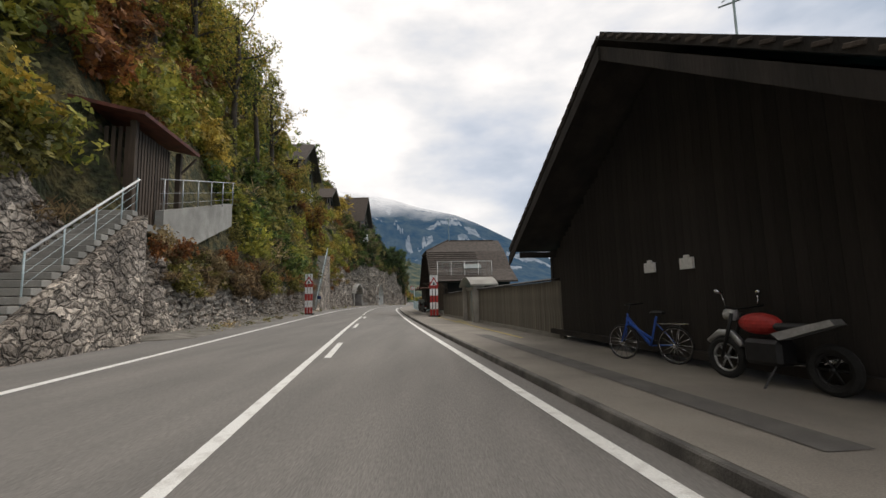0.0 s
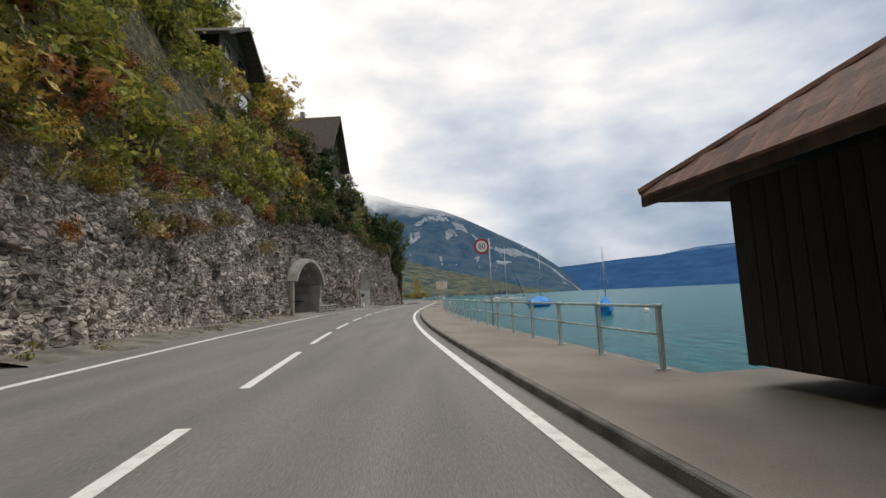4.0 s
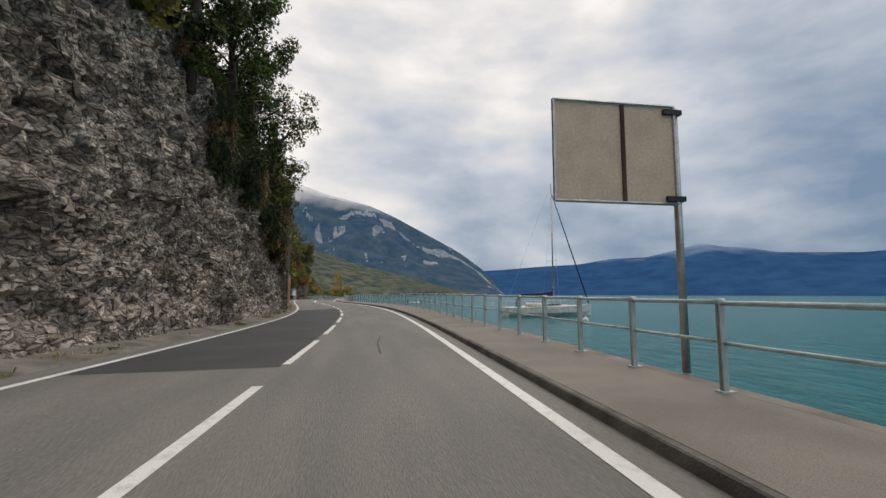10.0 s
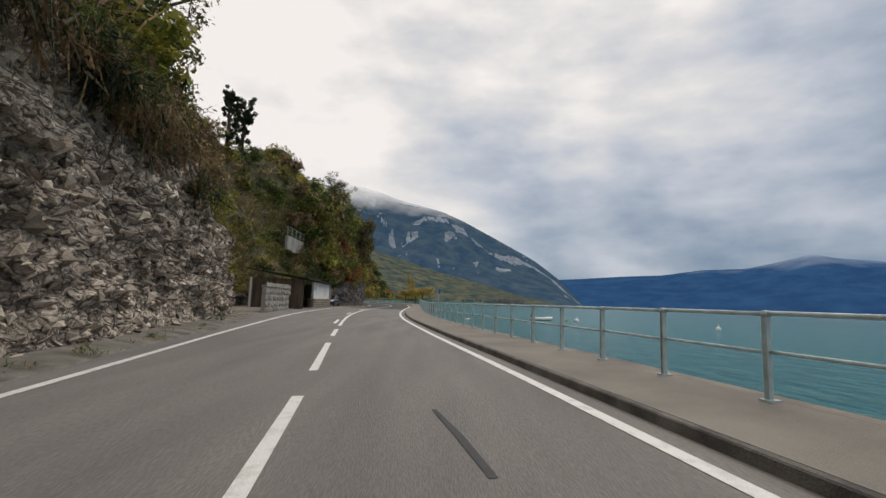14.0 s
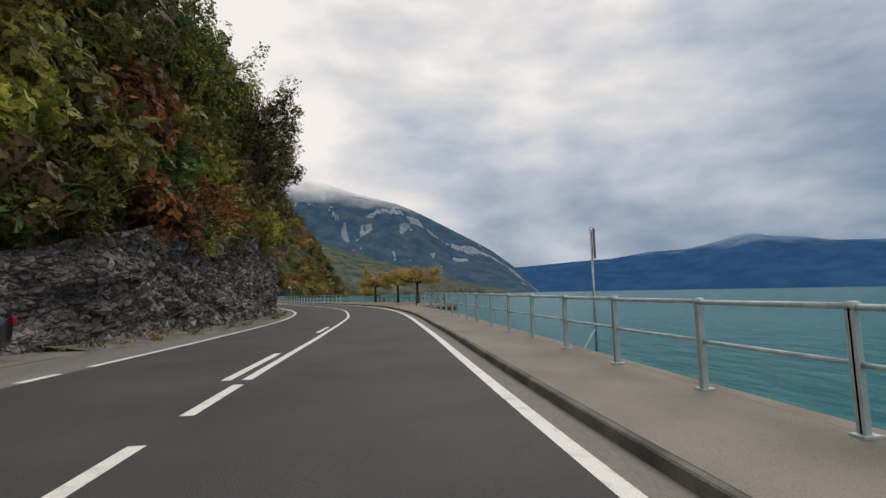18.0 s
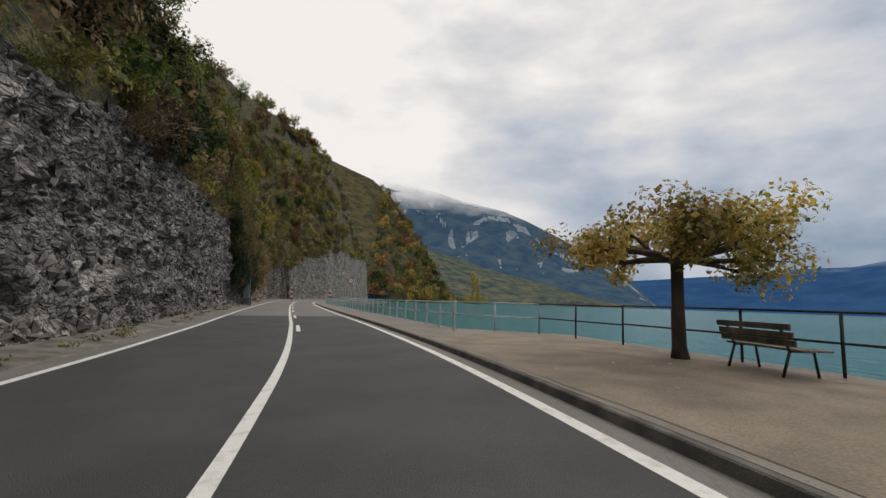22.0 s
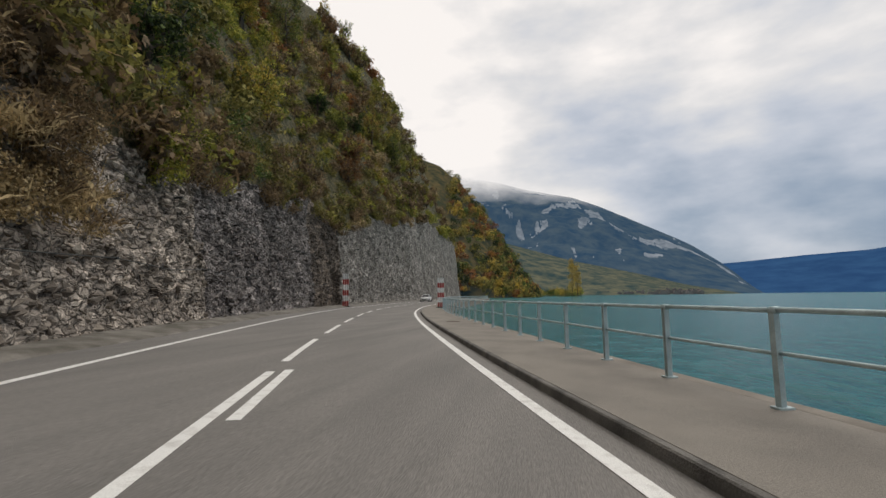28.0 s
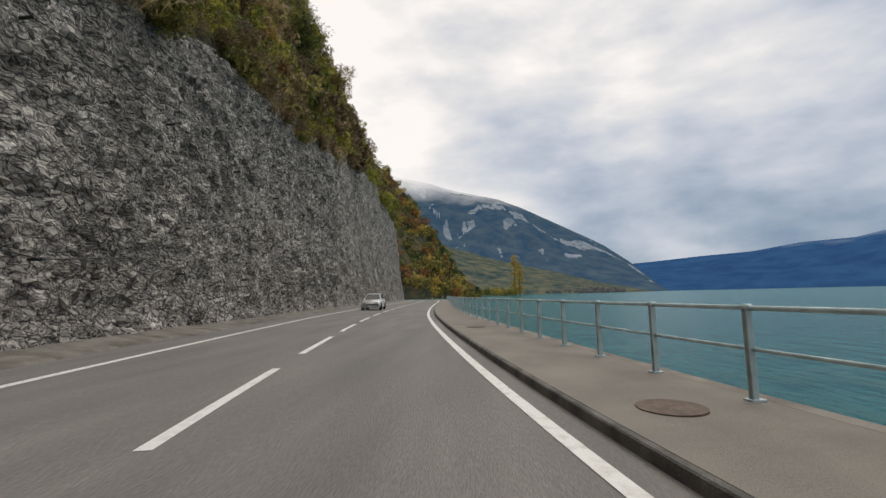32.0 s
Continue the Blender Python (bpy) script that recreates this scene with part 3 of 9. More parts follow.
def build_rock(a0, a1, ds, nv, material):
    ss = np.linspace(a0, a1, int(round((a1 - a0) / ds)) + 1)
    S, Vv = np.meshgrid(ss, np.linspace(0, 1, nv), indexing="ij")
    S, Vv = S.ravel(), Vv.ravel()
    P, z, _ = rock_surface(S, Vv)
    faces = np.array(grid_faces(len(ss), nv))
    keep = ~in_niche(S[faces].mean(1), z[faces].mean(1))
    return mesh("rock_face", P, faces[keep].tolist(), material)


OCTA = np.array([(1, 0, 0), (-1, 0, 0), (0, 1, 0), (0, -1, 0), (0, 0, 1), (0, 0, -1)], float)
OCTA_F = np.array([(0, 2, 4), (2, 1, 4), (1, 3, 4), (3, 0, 4), (2, 0, 5), (1, 2, 5), (3, 1, 5), (0, 3, 5)])


def rock_fragments(a0, a1, n, seed, size, material=None):
    """Angular pieces of stone that stand out of the face."""
    rng = np.random.default_rng(seed)
    S, Vv = rng.uniform(a0, a1, n), rng.uniform(0.0, 1.0, n)
    P, z, side = rock_surface(S, Vv)
    ok = ~in_niche(S, z, 0.25)
    P, side = P[ok], side[ok]
    n = len(P)
    r = size * (0.45 + 1.1 * rng.random(n) ** 2.5)
    body = OCTA[None] * (0.65 + 0.7 * rng.random((n, 6, 1))) + rng.normal(size=(n, 6, 3)) * 0.18
    body = body * np.stack([r * rng.uniform(0.45, 0.8, n), r * rng.uniform(0.8, 1.5, n), r * rng.uniform(0.35, 0.8, n)], 1)[:, None, :]
    a = rng.normal(size=n) * 0.5
    ca, sa = np.cos(a)[:, None], np.sin(a)[:, None]
    body = np.stack([body[..., 0], body[..., 1] * ca - body[..., 2] * sa, body[..., 1] * sa + body[..., 2] * ca], 2)
    ex = np.concatenate([side, np.zeros((n, 1))], 1)
    ey = np.stack([-side[:, 1], side[:, 0], np.zeros(n)], 1)
    V = P[:, None, :] + body[..., 0:1] * ex[:, None, :] + body[..., 1:2] * ey[:, None, :]
    V[..., 2] += body[..., 2]
    F_ = OCTA_F[None] + 6 * np.arange(n)[:, None, None]
    ob = new("rock_fragments", mesh("rock_fragments", V.reshape(-1, 3).tolist(), F_.reshape(-1, 3).tolist(), material or M_FRAG))
    return tagged(ob, "loose angular limestone pieces sticking out of the face", "rock fragments", kind="stuff")


M_ROCK_WET = rock_material("damp brown rock", (0.24, 0.19, 0.145), (0.085, 0.068, 0.053), (0.034, 0.028, 0.023), 3.0)
M_ROCK_TAN = rock_material("broken tan limestone", (0.66, 0.56, 0.45), (0.42, 0.35, 0.28), (0.17, 0.14, 0.11))
M_ROCK_PALE = rock_material("pale grey quarried rock", (0.44, 0.405, 0.355), (0.24, 0.22, 0.19), (0.115, 0.11, 0.095), 4.0)
for a0, a1, ds, nv, mt, lab in ((-14, 84, 0.2, 24, M_ROCK, "rugged grey limestone rock face along the road"), (84, 178, 0.2, 56, M_ROCK, "tall broken limestone rock face along the road"), (178, 208, 0.2, 50, M_ROCK_TAN, "broken pale tan limestone rock face along the road"), (208, 330, 0.2, 38, M_ROCK_GREY, "broken grey limestone rock face along the road"),
                            (330, 350, 0.21, 54, M_ROCK, "broken grey rock face under a slope"), (350, 371, 0.21, 54, M_ROCK_GREY, "tall dark grey netted rock face"), (371, 382, 0.21, 54, M_ROCK_WET, "dark damp brown rock face with a hollow"), (382, 425, 0.21, 54, M_ROCK_PALE, "pale grey netted rock face"), (425, 524, 0.5, 34, M_ROCK_PALE, "pale grey rock face far along the road")):
    tagged(new("rock_face", build_rock(a0, a1, ds, nv, mt)), lab, "rock face", kind="structure")


for a0, a1, n, size in ((28, 84, 6000, 0.13), (84, 130, 9500, 0.15), (130, 178, 8000, 0.125), (240, 330, 9000, 0.17), (330, 350, 2500, 0.14), (350, 371, 2600, 0.14), (178, 206, 3500, 0.16), (371, 382, 1200, 0.13), (382, 430, 3500, 0.13)):
    rock_fragments(a0, a1, n, int(a0), size, {178: M_FRAG_TAN, 240: M_FRAG_GREY, 350: M_FRAG_GREY, 371: M_FRAG_WET, 382: M_FRAG_PALE}.get(a0))

# ledges where the houses stand
LEDGE = [(-15, 99), (60, 99), (66, 19.6), (95, 18.8), (100, 40), (110, 40), (113, 19.6), (126, 19.6), (132, 60), (540, 120)]


def hill_point(s, w):
    """The slope above the rock; w in metres from its edge."""
    d, z = wall_point(s, 1.0)
    return d - 0.2 - w, np.minimum(z - 0.3 + w * lerp(s, STEEP) * (1 - 0.15 * np.clip(w / 40, 0, 1)), lerp(s, LEDGE) + 0.1 * w)


def build_hill():
    ss = np.arange(-14, 524, 0.9)
    ww = np.concatenate([[0.3], np.arange(0.7, 12, 0.8), np.arange(12, 36, 1.6), [60]])
    S, W = np.meshgrid(ss, ww, indexing="ij")
    S, W = S.ravel(), W.ravel()
    run = lerp(S, RUN)
    d, z = hill_point(S, np.minimum(W, run))
    z = z + np.where(W > run, -0.12 * (W - run), 0)
    d = d - np.maximum(W - run, 0)
    P = rd(S, d, 0)
    P[:, 2] = z
    Q = np.stack([S, d, z], 1)
    P[:, 2] += (fbm(Q * 0.2, 3, 5) - 0.5) * np.clip(W, 0, 3) * 0.8 + (fbm(Q * 0.8, 3, 15) - 0.5) * np.clip(W, 0, 1.5) * 1.2
    P[:, 2] -= np.where(W < 0.5, 1.6, 0)
    return mesh("hillside", P, grid_faces(len(ss), len(ww)), M_HILL, True)


hill = tagged(new("hillside", build_hill()), "steep overgrown hillside above the rock", "hillside", kind="structure")

ss = np.arange(-14, 524, 6.0)
edge = [tuple(q) for q in rd(ss, -30.0, 0)] + [(-125, 900, 0), (-150, 1600, 0)]
V = [(x, y, 5.0) for x, y, _ in edge] + [(-900, y, 5.0) for _, y, _ in edge]
n_ = len(edge)
edge0 = [(x, -400, 5.0) for x in (edge[0][0] - 4, -900)]
V += edge0
ground = tagged(new("ground", mesh("ground", V, [(i, i + 1, n_ + i + 1, n_ + i) for i in range(n_ - 1)] + [(0, n_, 2 * n_ + 1, 2 * n_)], M_HILL)), "rough grassy ground inland of the slope", "ground", kind="structure")

# ---- leaves ----
def quads(name, P, mats, slot=None):
    """A mesh from an (n, 4, 3) array of corners."""
    n = len(P)
    me = bpy.data.meshes.new(name)
    me.vertices.add(n * 4)
    me.vertices.foreach_set("co", P.reshape(-1).astype(np.float32))
    me.loops.add(n * 4)
    me.loops.foreach_set("vertex_index", np.arange(n * 4, dtype=np.int32))
    me.polygons.add(n)
    me.polygons.foreach_set("loop_start", np.arange(0, n * 4, 4, dtype=np.int32))
    me.polygons.foreach_set("loop_total", np.full(n, 4, dtype=np.int32))
    for m in mats:
        me.materials.append(m)
    if slot is not None:
        me.polygons.foreach_set("material_index", slot.astype(np.int32))
    me.update(calc_edges=True)
    return me


def leaf_material(name, base, dark, other, spray=8.0):
    m = bpy.data.materials.new(name)
    m.use_nodes = True
    n, l = m.node_tree.nodes, m.node_tree.links
    b = n["Principled BSDF"]
    b.inputs["Roughness"].default_value, b.inputs["Specular IOR Level"].default_value = 0.65, 0.25
    g = n.new("ShaderNodeNewGeometry")
    r = n.new("ShaderNodeValToRGB")
    e = r.color_ramp.elements
    e[0].position, e[0].color = 0.0, (*dark, 1)
    e[1].position, e[1].color = 1.0, (*other, 1)
    k = e.new(0.55)
    k.color = (*base, 1)
    l.new(g.outputs["Random Per Island"], r.inputs[0])
    co = n.new("ShaderNodeTexCoord")
    ns = n.new("ShaderNodeTexNoise")
    ns.inputs["Scale"].default_value, ns.inputs["Detail"].default_value = 0.45, 3
    l.new(co.outputs["Object"], ns.inputs[0])
    # broad tone noise, its range widened to paint lit clumps and dark gaps
    mr = n.new("ShaderNodeMapRange")
    mr.inputs["From Min"].default_value, mr.inputs["From Max"].default_value = 0.3, 0.7
    mr.inputs["To Min"].default_value, mr.inputs["To Max"].default_value = 0.45, 1.5
    l.new(ns.outputs["Fac"], mr.inputs[0])
    sc = n.new("ShaderNodeVectorMath")
    sc.operation = "SCALE"
    l.new(r.outputs[0], sc.inputs[0])
    l.new(mr.outputs[0], sc.inputs["Scale"])
    # each spray breaks up into small separate leaves
    vo = n.new("ShaderNodeTexVoronoi")
    vo.inputs["Scale"].default_value = spray
    l.new(co.outputs["Object"], vo.inputs["Vector"])
    bw = n.new("ShaderNodeRGBToBW")
    l.new(vo.outputs["Color"], bw.inputs[0])
    lm = n.new("ShaderNodeMapRange")
    lm.inputs["To Min"].default_value, lm.inputs["To Max"].default_value = 0.65, 1.4
    l.new(bw.outputs[0], lm.inputs[0])
    s2 = n.new("ShaderNodeVectorMath")
    s2.operation = "SCALE"
    l.new(sc.outputs[0], s2.inputs[0])
    l.new(lm.outputs[0], s2.inputs["Scale"])
    sc = s2
    l.new(sc.outputs[0], b.inputs["Base Color"])
    # thin leaves let light through
    tl = n.new("ShaderNodeBsdfTranslucent")
    l.new(sc.outputs[0], tl.inputs["Color"])
    mx = n.new("ShaderNodeMixShader")
    mx.inputs[0].default_value = 0.35
    l.new(b.outputs[0], mx.inputs[1])
    l.new(tl.outputs[0], mx.inputs[2])
    gap = n.new("ShaderNodeMath")
    gap.operation, gap.inputs[1].default_value = "GREATER_THAN", 0.62
    l.new(vo.outputs["Distance"], gap.inputs[0])
    tr = n.new("ShaderNodeBsdfTransparent")
    cut_ = n.new("ShaderNodeMixShader")
    l.new(gap.outputs[0], cut_.inputs[0])
    l.new(mx.outputs[0], cut_.inputs[1])
    l.new(tr.outputs[0], cut_.inputs[2])
    out = [q for q in n if q.type == "OUTPUT_MATERIAL"][0]
    l.new(cut_.outputs[0], out.inputs["Surface"])
    return m


LEAF = {
    "green": leaf_material("green leaves", (0.085, 0.13, 0.032), (0.03, 0.05, 0.016), (0.2, 0.24, 0.055)),
    "dark": leaf_material("dark evergreen leaves", (0.03, 0.05, 0.02), (0.013, 0.02, 0.01), (0.065, 0.085, 0.03)),
    "olive": leaf_material("olive leaves", (0.19, 0.175, 0.048), (0.06, 0.062, 0.02), (0.34, 0.285, 0.075)),
    "lime": leaf_material("yellow-green leaves", (0.29, 0.285, 0.05), (0.10, 0.13, 0.03), (0.48, 0.42, 0.08)),
    "yellow": leaf_material("yellow autumn leaves", (0.46, 0.32, 0.055), (0.22, 0.16, 0.03), (0.62, 0.48, 0.12)),
    "rust": leaf_material("rust autumn leaves", (0.26, 0.105, 0.04), (0.10, 0.05, 0.025), (0.40, 0.19, 0.055)),
    "brown": leaf_material("brown dry twigs and leaves", (0.20, 0.135, 0.07), (0.06, 0.045, 0.03), (0.33, 0.235, 0.12)),
    "straw": leaf_material("dry straw grass", (0.40, 0.30, 0.15), (0.18, 0.13, 0.062), (0.54, 0.42, 0.23)),
}
M_BARK = mat("bark", (0.11, 0.085, 0.065), 0.95, dark=(0.04, 0.032, 0.026), scale=3, bump=0.9, bscale=14, stretch=(1, 1, 0.3), bdist=0.05)


def leaf_cloud(rng, centres, radii, per, size, up=0.35):
    """Leaves as small bent-looking quads round clump centres; (n, 4, 3)."""
    c = np.repeat(np.asarray(centres), per, axis=0)
    r = np.repeat(np.asarray(radii), per)
    n = len(c)
    v = rng.normal(size=(n, 3))
    v /= np.linalg.norm(v, axis=1, keepdims=True)
    p = c + v * (r * rng.uniform(0.25, 1.0, n) ** 0.5)[:, None]
    a = v + rng.normal(size=(n, 3)) * 0.5 + np.array([0, 0, up])
    a /= np.linalg.norm(a, axis=1, keepdims=True)
    u = np.cross(a, rng.normal(size=(n, 3)))
    u /= np.linalg.norm(u, axis=1, keepdims=True)
    w = np.cross(a, u)
    h = size * rng.uniform(0.6, 1.3, n)[:, None]
    return np.stack([p - u * h * 0.5, p - w * h * 0.32, p + u * h * 0.6, p + w * h * 0.32], 1)


def bush_shape(seed, clumps=26, per=16, size=0.28, flat=0.75):
    rng = np.random.default_rng(seed)
    v = rng.normal(size=(clumps, 3))
    v /= np.linalg.norm(v, axis=1, keepdims=True)
    c = v * rng.uniform(0.35, 1.0, clumps)[:, None] * np.array([1, 1, flat]) + np.array([0, 0, 0.45])
    return leaf_cloud(rng, c, rng.uniform(0.25, 0.5, clumps), per, size)


def grass_shape(seed, n=170):
    """A tussock or hanging tangle of long thin blades."""
    rng = np.random.default_rng(seed)
    o = rng.normal(size=(n, 3)) * np.array([0.5, 0.5, 0.12])
    d = rng.normal(size=(n, 3)) * np.array([0.5, 0.5, 0.25]) + np.array([0, 0, 0.5])
    t = o + d * rng.uniform(0.6, 1.3, n)[:, None]
    w = rng.normal(size=(n, 3)) * 0.022
    m = (o + t) / 2 + np.array([0, 0, 0.12])
    return np.stack([o - w, m - w, t, m + w], 1)


BUSHES = [bush_shape(k) for k in range(7)]
LOW = [bush_shape(60 + k, 20, 7, 0.34, 0.6) for k in range(5)]
SPARSE = [bush_shape(20 + k, 34, 13, 0.13, 1.0) for k in range(3)]
TUFTS = [grass_shape(40 + k) for k in range(4)]
FINE = [bush_shape(90 + k, 30, 34, 0.15) for k in range(5)]


def stand(P, place, scale, turn, tall=1.0):
    c, s_ = math.cos(turn), math.sin(turn)
    Rz = np.array([[c, s_, 0], [-s_, c, 0], [0, 0, 1]])
    return (P * np.array([scale, scale, scale * tall])) @ Rz + np.asarray(place)


def scatter(name, label, rng, n, s_range, w_range, scale, mix, shapes, out=0.0, tall=(0.8, 1.2), category="shrubs"):
    """Plants over a stretch of the slope as one uncountable mass."""
    P, slot = [], []
    kinds = [k for k, _ in mix]
    wt = np.array([w for _, w in mix], float)
    wt /= wt.sum()
    used = [LEAF[k] for k in kinds]
    S_ = rng.uniform(*s_range, n)
    # room for the hut, the stairs and the terrace wall
    keep = ~((S_ > 14) & (S_ < 26.5) & (scale[1] > 0.7) & (w_range[0] < 2))
    if w_range[1] > 4:
        for a, b in ((67, 94), (113, 126)):
            keep &= ~((S_ > a) & (S_ < b) & (rng.random(n) < 0.6))
    S_ = S_[keep]
    W_ = np.minimum(rng.uniform(*w_range, len(S_)), lerp(S_, RUN))
    d, z = hill_point(S_, W_)
    pl = rd(S_, d + out, 0)
    pl[:, 2] = z - 0.1
    # patches of one kind
    pick = fbm(np.stack([S_ * 0.11, W_ * 0.16, 0 * S_ + 3.3], 1), 2, 77)
    kk = np.clip(np.searchsorted(np.cumsum(wt), np.clip((pick - 0.2) / 0.6 * 0.6 + rng.uniform(0, 0.4, len(S_)), 0, 0.999)), 0, len(kinds) - 1)
    for p, k in zip(pl, kk):
        q = stand(shapes[rng.integers(len(shapes))], p, rng.uniform(*scale), rng.uniform(0, 6.28), rng.uniform(*tall))
        P.append(q)
        slot.append(np.full(len(q), k))
    ob = new(name, quads(name, np.concatenate(P), used, np.concatenate(slot)))
    return tagged(ob, label, category, kind="stuff")


RNG = np.random.default_rng(5)
EARLY = [("dark", 1.5), ("green", 3), ("olive", 2), ("lime", 3), ("yellow", 1.5), ("rust", 1.5), ("brown", 1.5)]
MID = [("dark", 3), ("green", 3), ("olive", 2), ("brown", 2), ("straw", 1)]
LATE = [("green", 2), ("olive", 3), ("brown", 2), ("lime", 2), ("straw", 1.5), ("rust", 1), ("yellow", 0.8)]
for nm, lab, n, sr, wr, sc, mx, sh in (
    ("hillside_shrubs", "dense autumn shrubs in green, yellow and rust on the steep slope", 260, (8, 96), (0.0, 7), (1.0, 1.9), EARLY, BUSHES),
    ("hillside_trees", "leafy green and yellow trees massed up the slope", 100, (10, 100), (5, 16), (2.0, 3.9), EARLY, BUSHES),
    ("cliff_edge_shrubs", "dark shrubs along the top of the cliff", 120, (96, 172), (-0.1, 6), (0.9, 1.7), MID, BUSHES),
    ("hillside_shrubs", "brown and green shrubs on the slope", 110, (168, 212), (0.0, 12), (1.0, 2.0), LATE, BUSHES),
    ("garden_shrubs", "mixed green garden shrubs on the bank", 40, (205, 240), (5.5, 9), (0.9, 1.7), MID, BUSHES),
    ("hillside_shrubs", "dense brown and green shrubs overhanging the rock", 190, (236, 325), (-0.2, 9), (1.0, 2.0), [("dark", 2), ("brown", 3), ("green", 2), ("olive", 2), ("rust", 1)], BUSHES),
    ("hillside_trees", "dark green and brown trees massed up the slope", 80, (240, 335), (7, 18), (1.8, 3.4), MID, BUSHES),
    ("hillside_shrubs", "olive and straw coloured shrubs on the open slope", 430, (318, 440), (-0.1, 18), (0.8, 1.8), LATE, BUSHES),
    ("hillside_trees", "olive and rust trees massed up the slope", 105, (318, 520), (10, 32), (1.8, 3.6), LATE, BUSHES),
    ("hillside_shrubs", "rust and olive shrubs high on the far slope", 100, (415, 520), (-0.2, 14), (1.4, 2.8), LATE, BUSHES),
    ("bare_shrubs", "thin half-bare shrubs with few leaves", 50, (12, 330), (-0.2, 4), (0.9, 1.6), [("brown", 2), ("olive", 1), ("rust", 1)], SPARSE),
    ("dry_grass", "tufts of dry grass on the slope", 260, (8, 420), (-0.3, 12), (0.7, 1.4), [("straw", 2), ("brown", 1), ("olive", 2)], TUFTS),
):
    scatter(nm, lab, RNG, n, sr, wr, sc, mx, sh)
scatter("bank_shrubs", "rust-brown shrubs and dry grass over the wall", RNG, 70, (17.5, 31), (-0.5, 0.3), (0.3, 0.6), [("rust", 2), ("brown", 2), ("straw", 1), ("olive", 1)], BUSHES)
scatter("bank_shrubs", "green and rust shrubs behind the terrace wall", RNG, 120, (11, 29), (2.2, 11), (0.9, 1.8), EARLY + [("rust", 2)], BUSHES)
scatter("bank_grass", "bright green grass and herbs on the garden bank", RNG, 420, (205, 241), (0.0, 6), (0.6, 1.1), [("lime", 1.5), ("olive", 2), ("straw", 1.5), ("brown", 1)], [b[::2] for b in TUFTS])
scatter("hillside_shrubs", "mixed olive and green shrubs on the shoulder above the yard", RNG, 120, (238, 262), (0.0, 5), (1.1, 2.0), [("green", 2), ("lime", 1.5), ("olive", 2), ("rust", 1), ("dark", 1)], BUSHES)
scatter("hillside_shrubs", "dark green shrubs above the end of the rock", RNG, 60, (194, 214), (2.5, 12), (1.3, 2.3), MID + [("lime", 1)], BUSHES)
scatter("undergrowth", "low green undergrowth on the garden bank", RNG, 30, (203, 236), (0.5, 3), (0.5, 0.9), [("green", 2), ("lime", 2), ("olive", 1), ("dark", 1)], LOW)
scatter("bank_shrubs", "orange-yellow shrubs above the stairs", RNG, 50, (51, 68), (-0.3, 6), (0.7, 1.4), [("yellow", 2), ("rust", 1.5), ("lime", 1.5), ("olive", 1)], BUSHES)
for lab, n, sr, wr, mx in (
    ("low autumn undergrowth between the shrubs", 420, (10, 100), (0.2, 14), EARLY),
    ("low dark undergrowth on the slope", 260, (100, 240), (0.2, 12), MID + [("lime", 1)]),
    ("low brown and olive undergrowth on the slope", 1100, (262, 450), (0.2, 20), LATE),
):
    scatter("undergrowth", lab, RNG, n, sr, wr, (0.8, 1.5), mx, LOW)
for nm, lab, n, sr, mx, sh, sc in (
    ("edge_shrubs", "low brown and green shrubs hanging over the wall top", 110, (15, 96), EARLY + [("brown", 2), ("straw", 1)], FINE, (0.5, 1.1)),
    ("edge_shrubs", "dark ivy and shrubs along the cliff edge", 130, (98, 208), MID, FINE, (0.5, 1.0)),
    ("edge_shrubs", "brown shrubs along the rock edge", 190, (238, 430), LATE, FINE, (0.5, 1.2)),
    ("edge_grass", "hanging dry grass along the rock edge", 220, (15, 425), [("straw", 1), ("brown", 2), ("olive", 1)], TUFTS, (0.7, 1.3)),
):
    scatter(nm, lab, RNG, n, sr, (-0.35, 2.0), sc, mx, sh)

# ---- railing ----
RAIL_D = [(60, 6.3), (84, 6.15), (108, 5.9), (121, 5.7), (134, 5.5), (146, 5.32), (160, 5.35), (173, 5.45), (186, 5.5), (200, 5.7), (220, 5.8), (231, 5.6), (243, 5.35), (257, 5.45), (283, 5.7), (294, 5.76), (323, 5.68), (334, 5.78), (345, 5.9), (358, 5.93), (370, 5.88), (384, 5.82), (515, 5.8)]


def railing_bay(s, s2):
    a, b = rd(s, lerp(s, RAIL_D), 0.125)[0], rd(s2, lerp(s2, RAIL_D), 0.125)[0]
    dx = Vector(b - a)
    w = math.degrees(math.atan2(-dx.x, dx.y))
    return pose(a[0], a[1], a[2], 0, 0, w), dx.length


def railing_proto(length):
    t = thing("railing", pose(0, 0, 0), "pale galvanised steel railing with flat posts along the lake edge", "railing", "lake railing bays")
    bm = boxm(-0.045, 0.045, -0.012, 0.012, 0, 0.99, 0.004)
    box(bm, -0.045, -0.035, -0.035, 0.035, 0, 0.97)
    part("post", bm, M_STEEL, t)
    part("post_cap", mesh("post_cap", *pipe([(-0.045, 0, 1.0), (0.045, 0, 1.0)], 0.042, 8), M_STEEL, True), None, t)
    part("top_rail", mesh("top_rail", *pipe([(0, -0.01, 1.0), (0, length - 0.01, 1.0)], 0.028, 8), M_STEEL, True), None, t)
    part("mid_rail", mesh("mid_rail", *pipe([(0.02, -0.01, 0.55), (0.02, length - 0.01, 0.55)], 0.022, 8), M_STEEL, True), None, t)
    part("base_plate", boxm(-0.09, 0.09, -0.06, 0.06, -0.02, 0.02), M_STEEL, t)
    return t


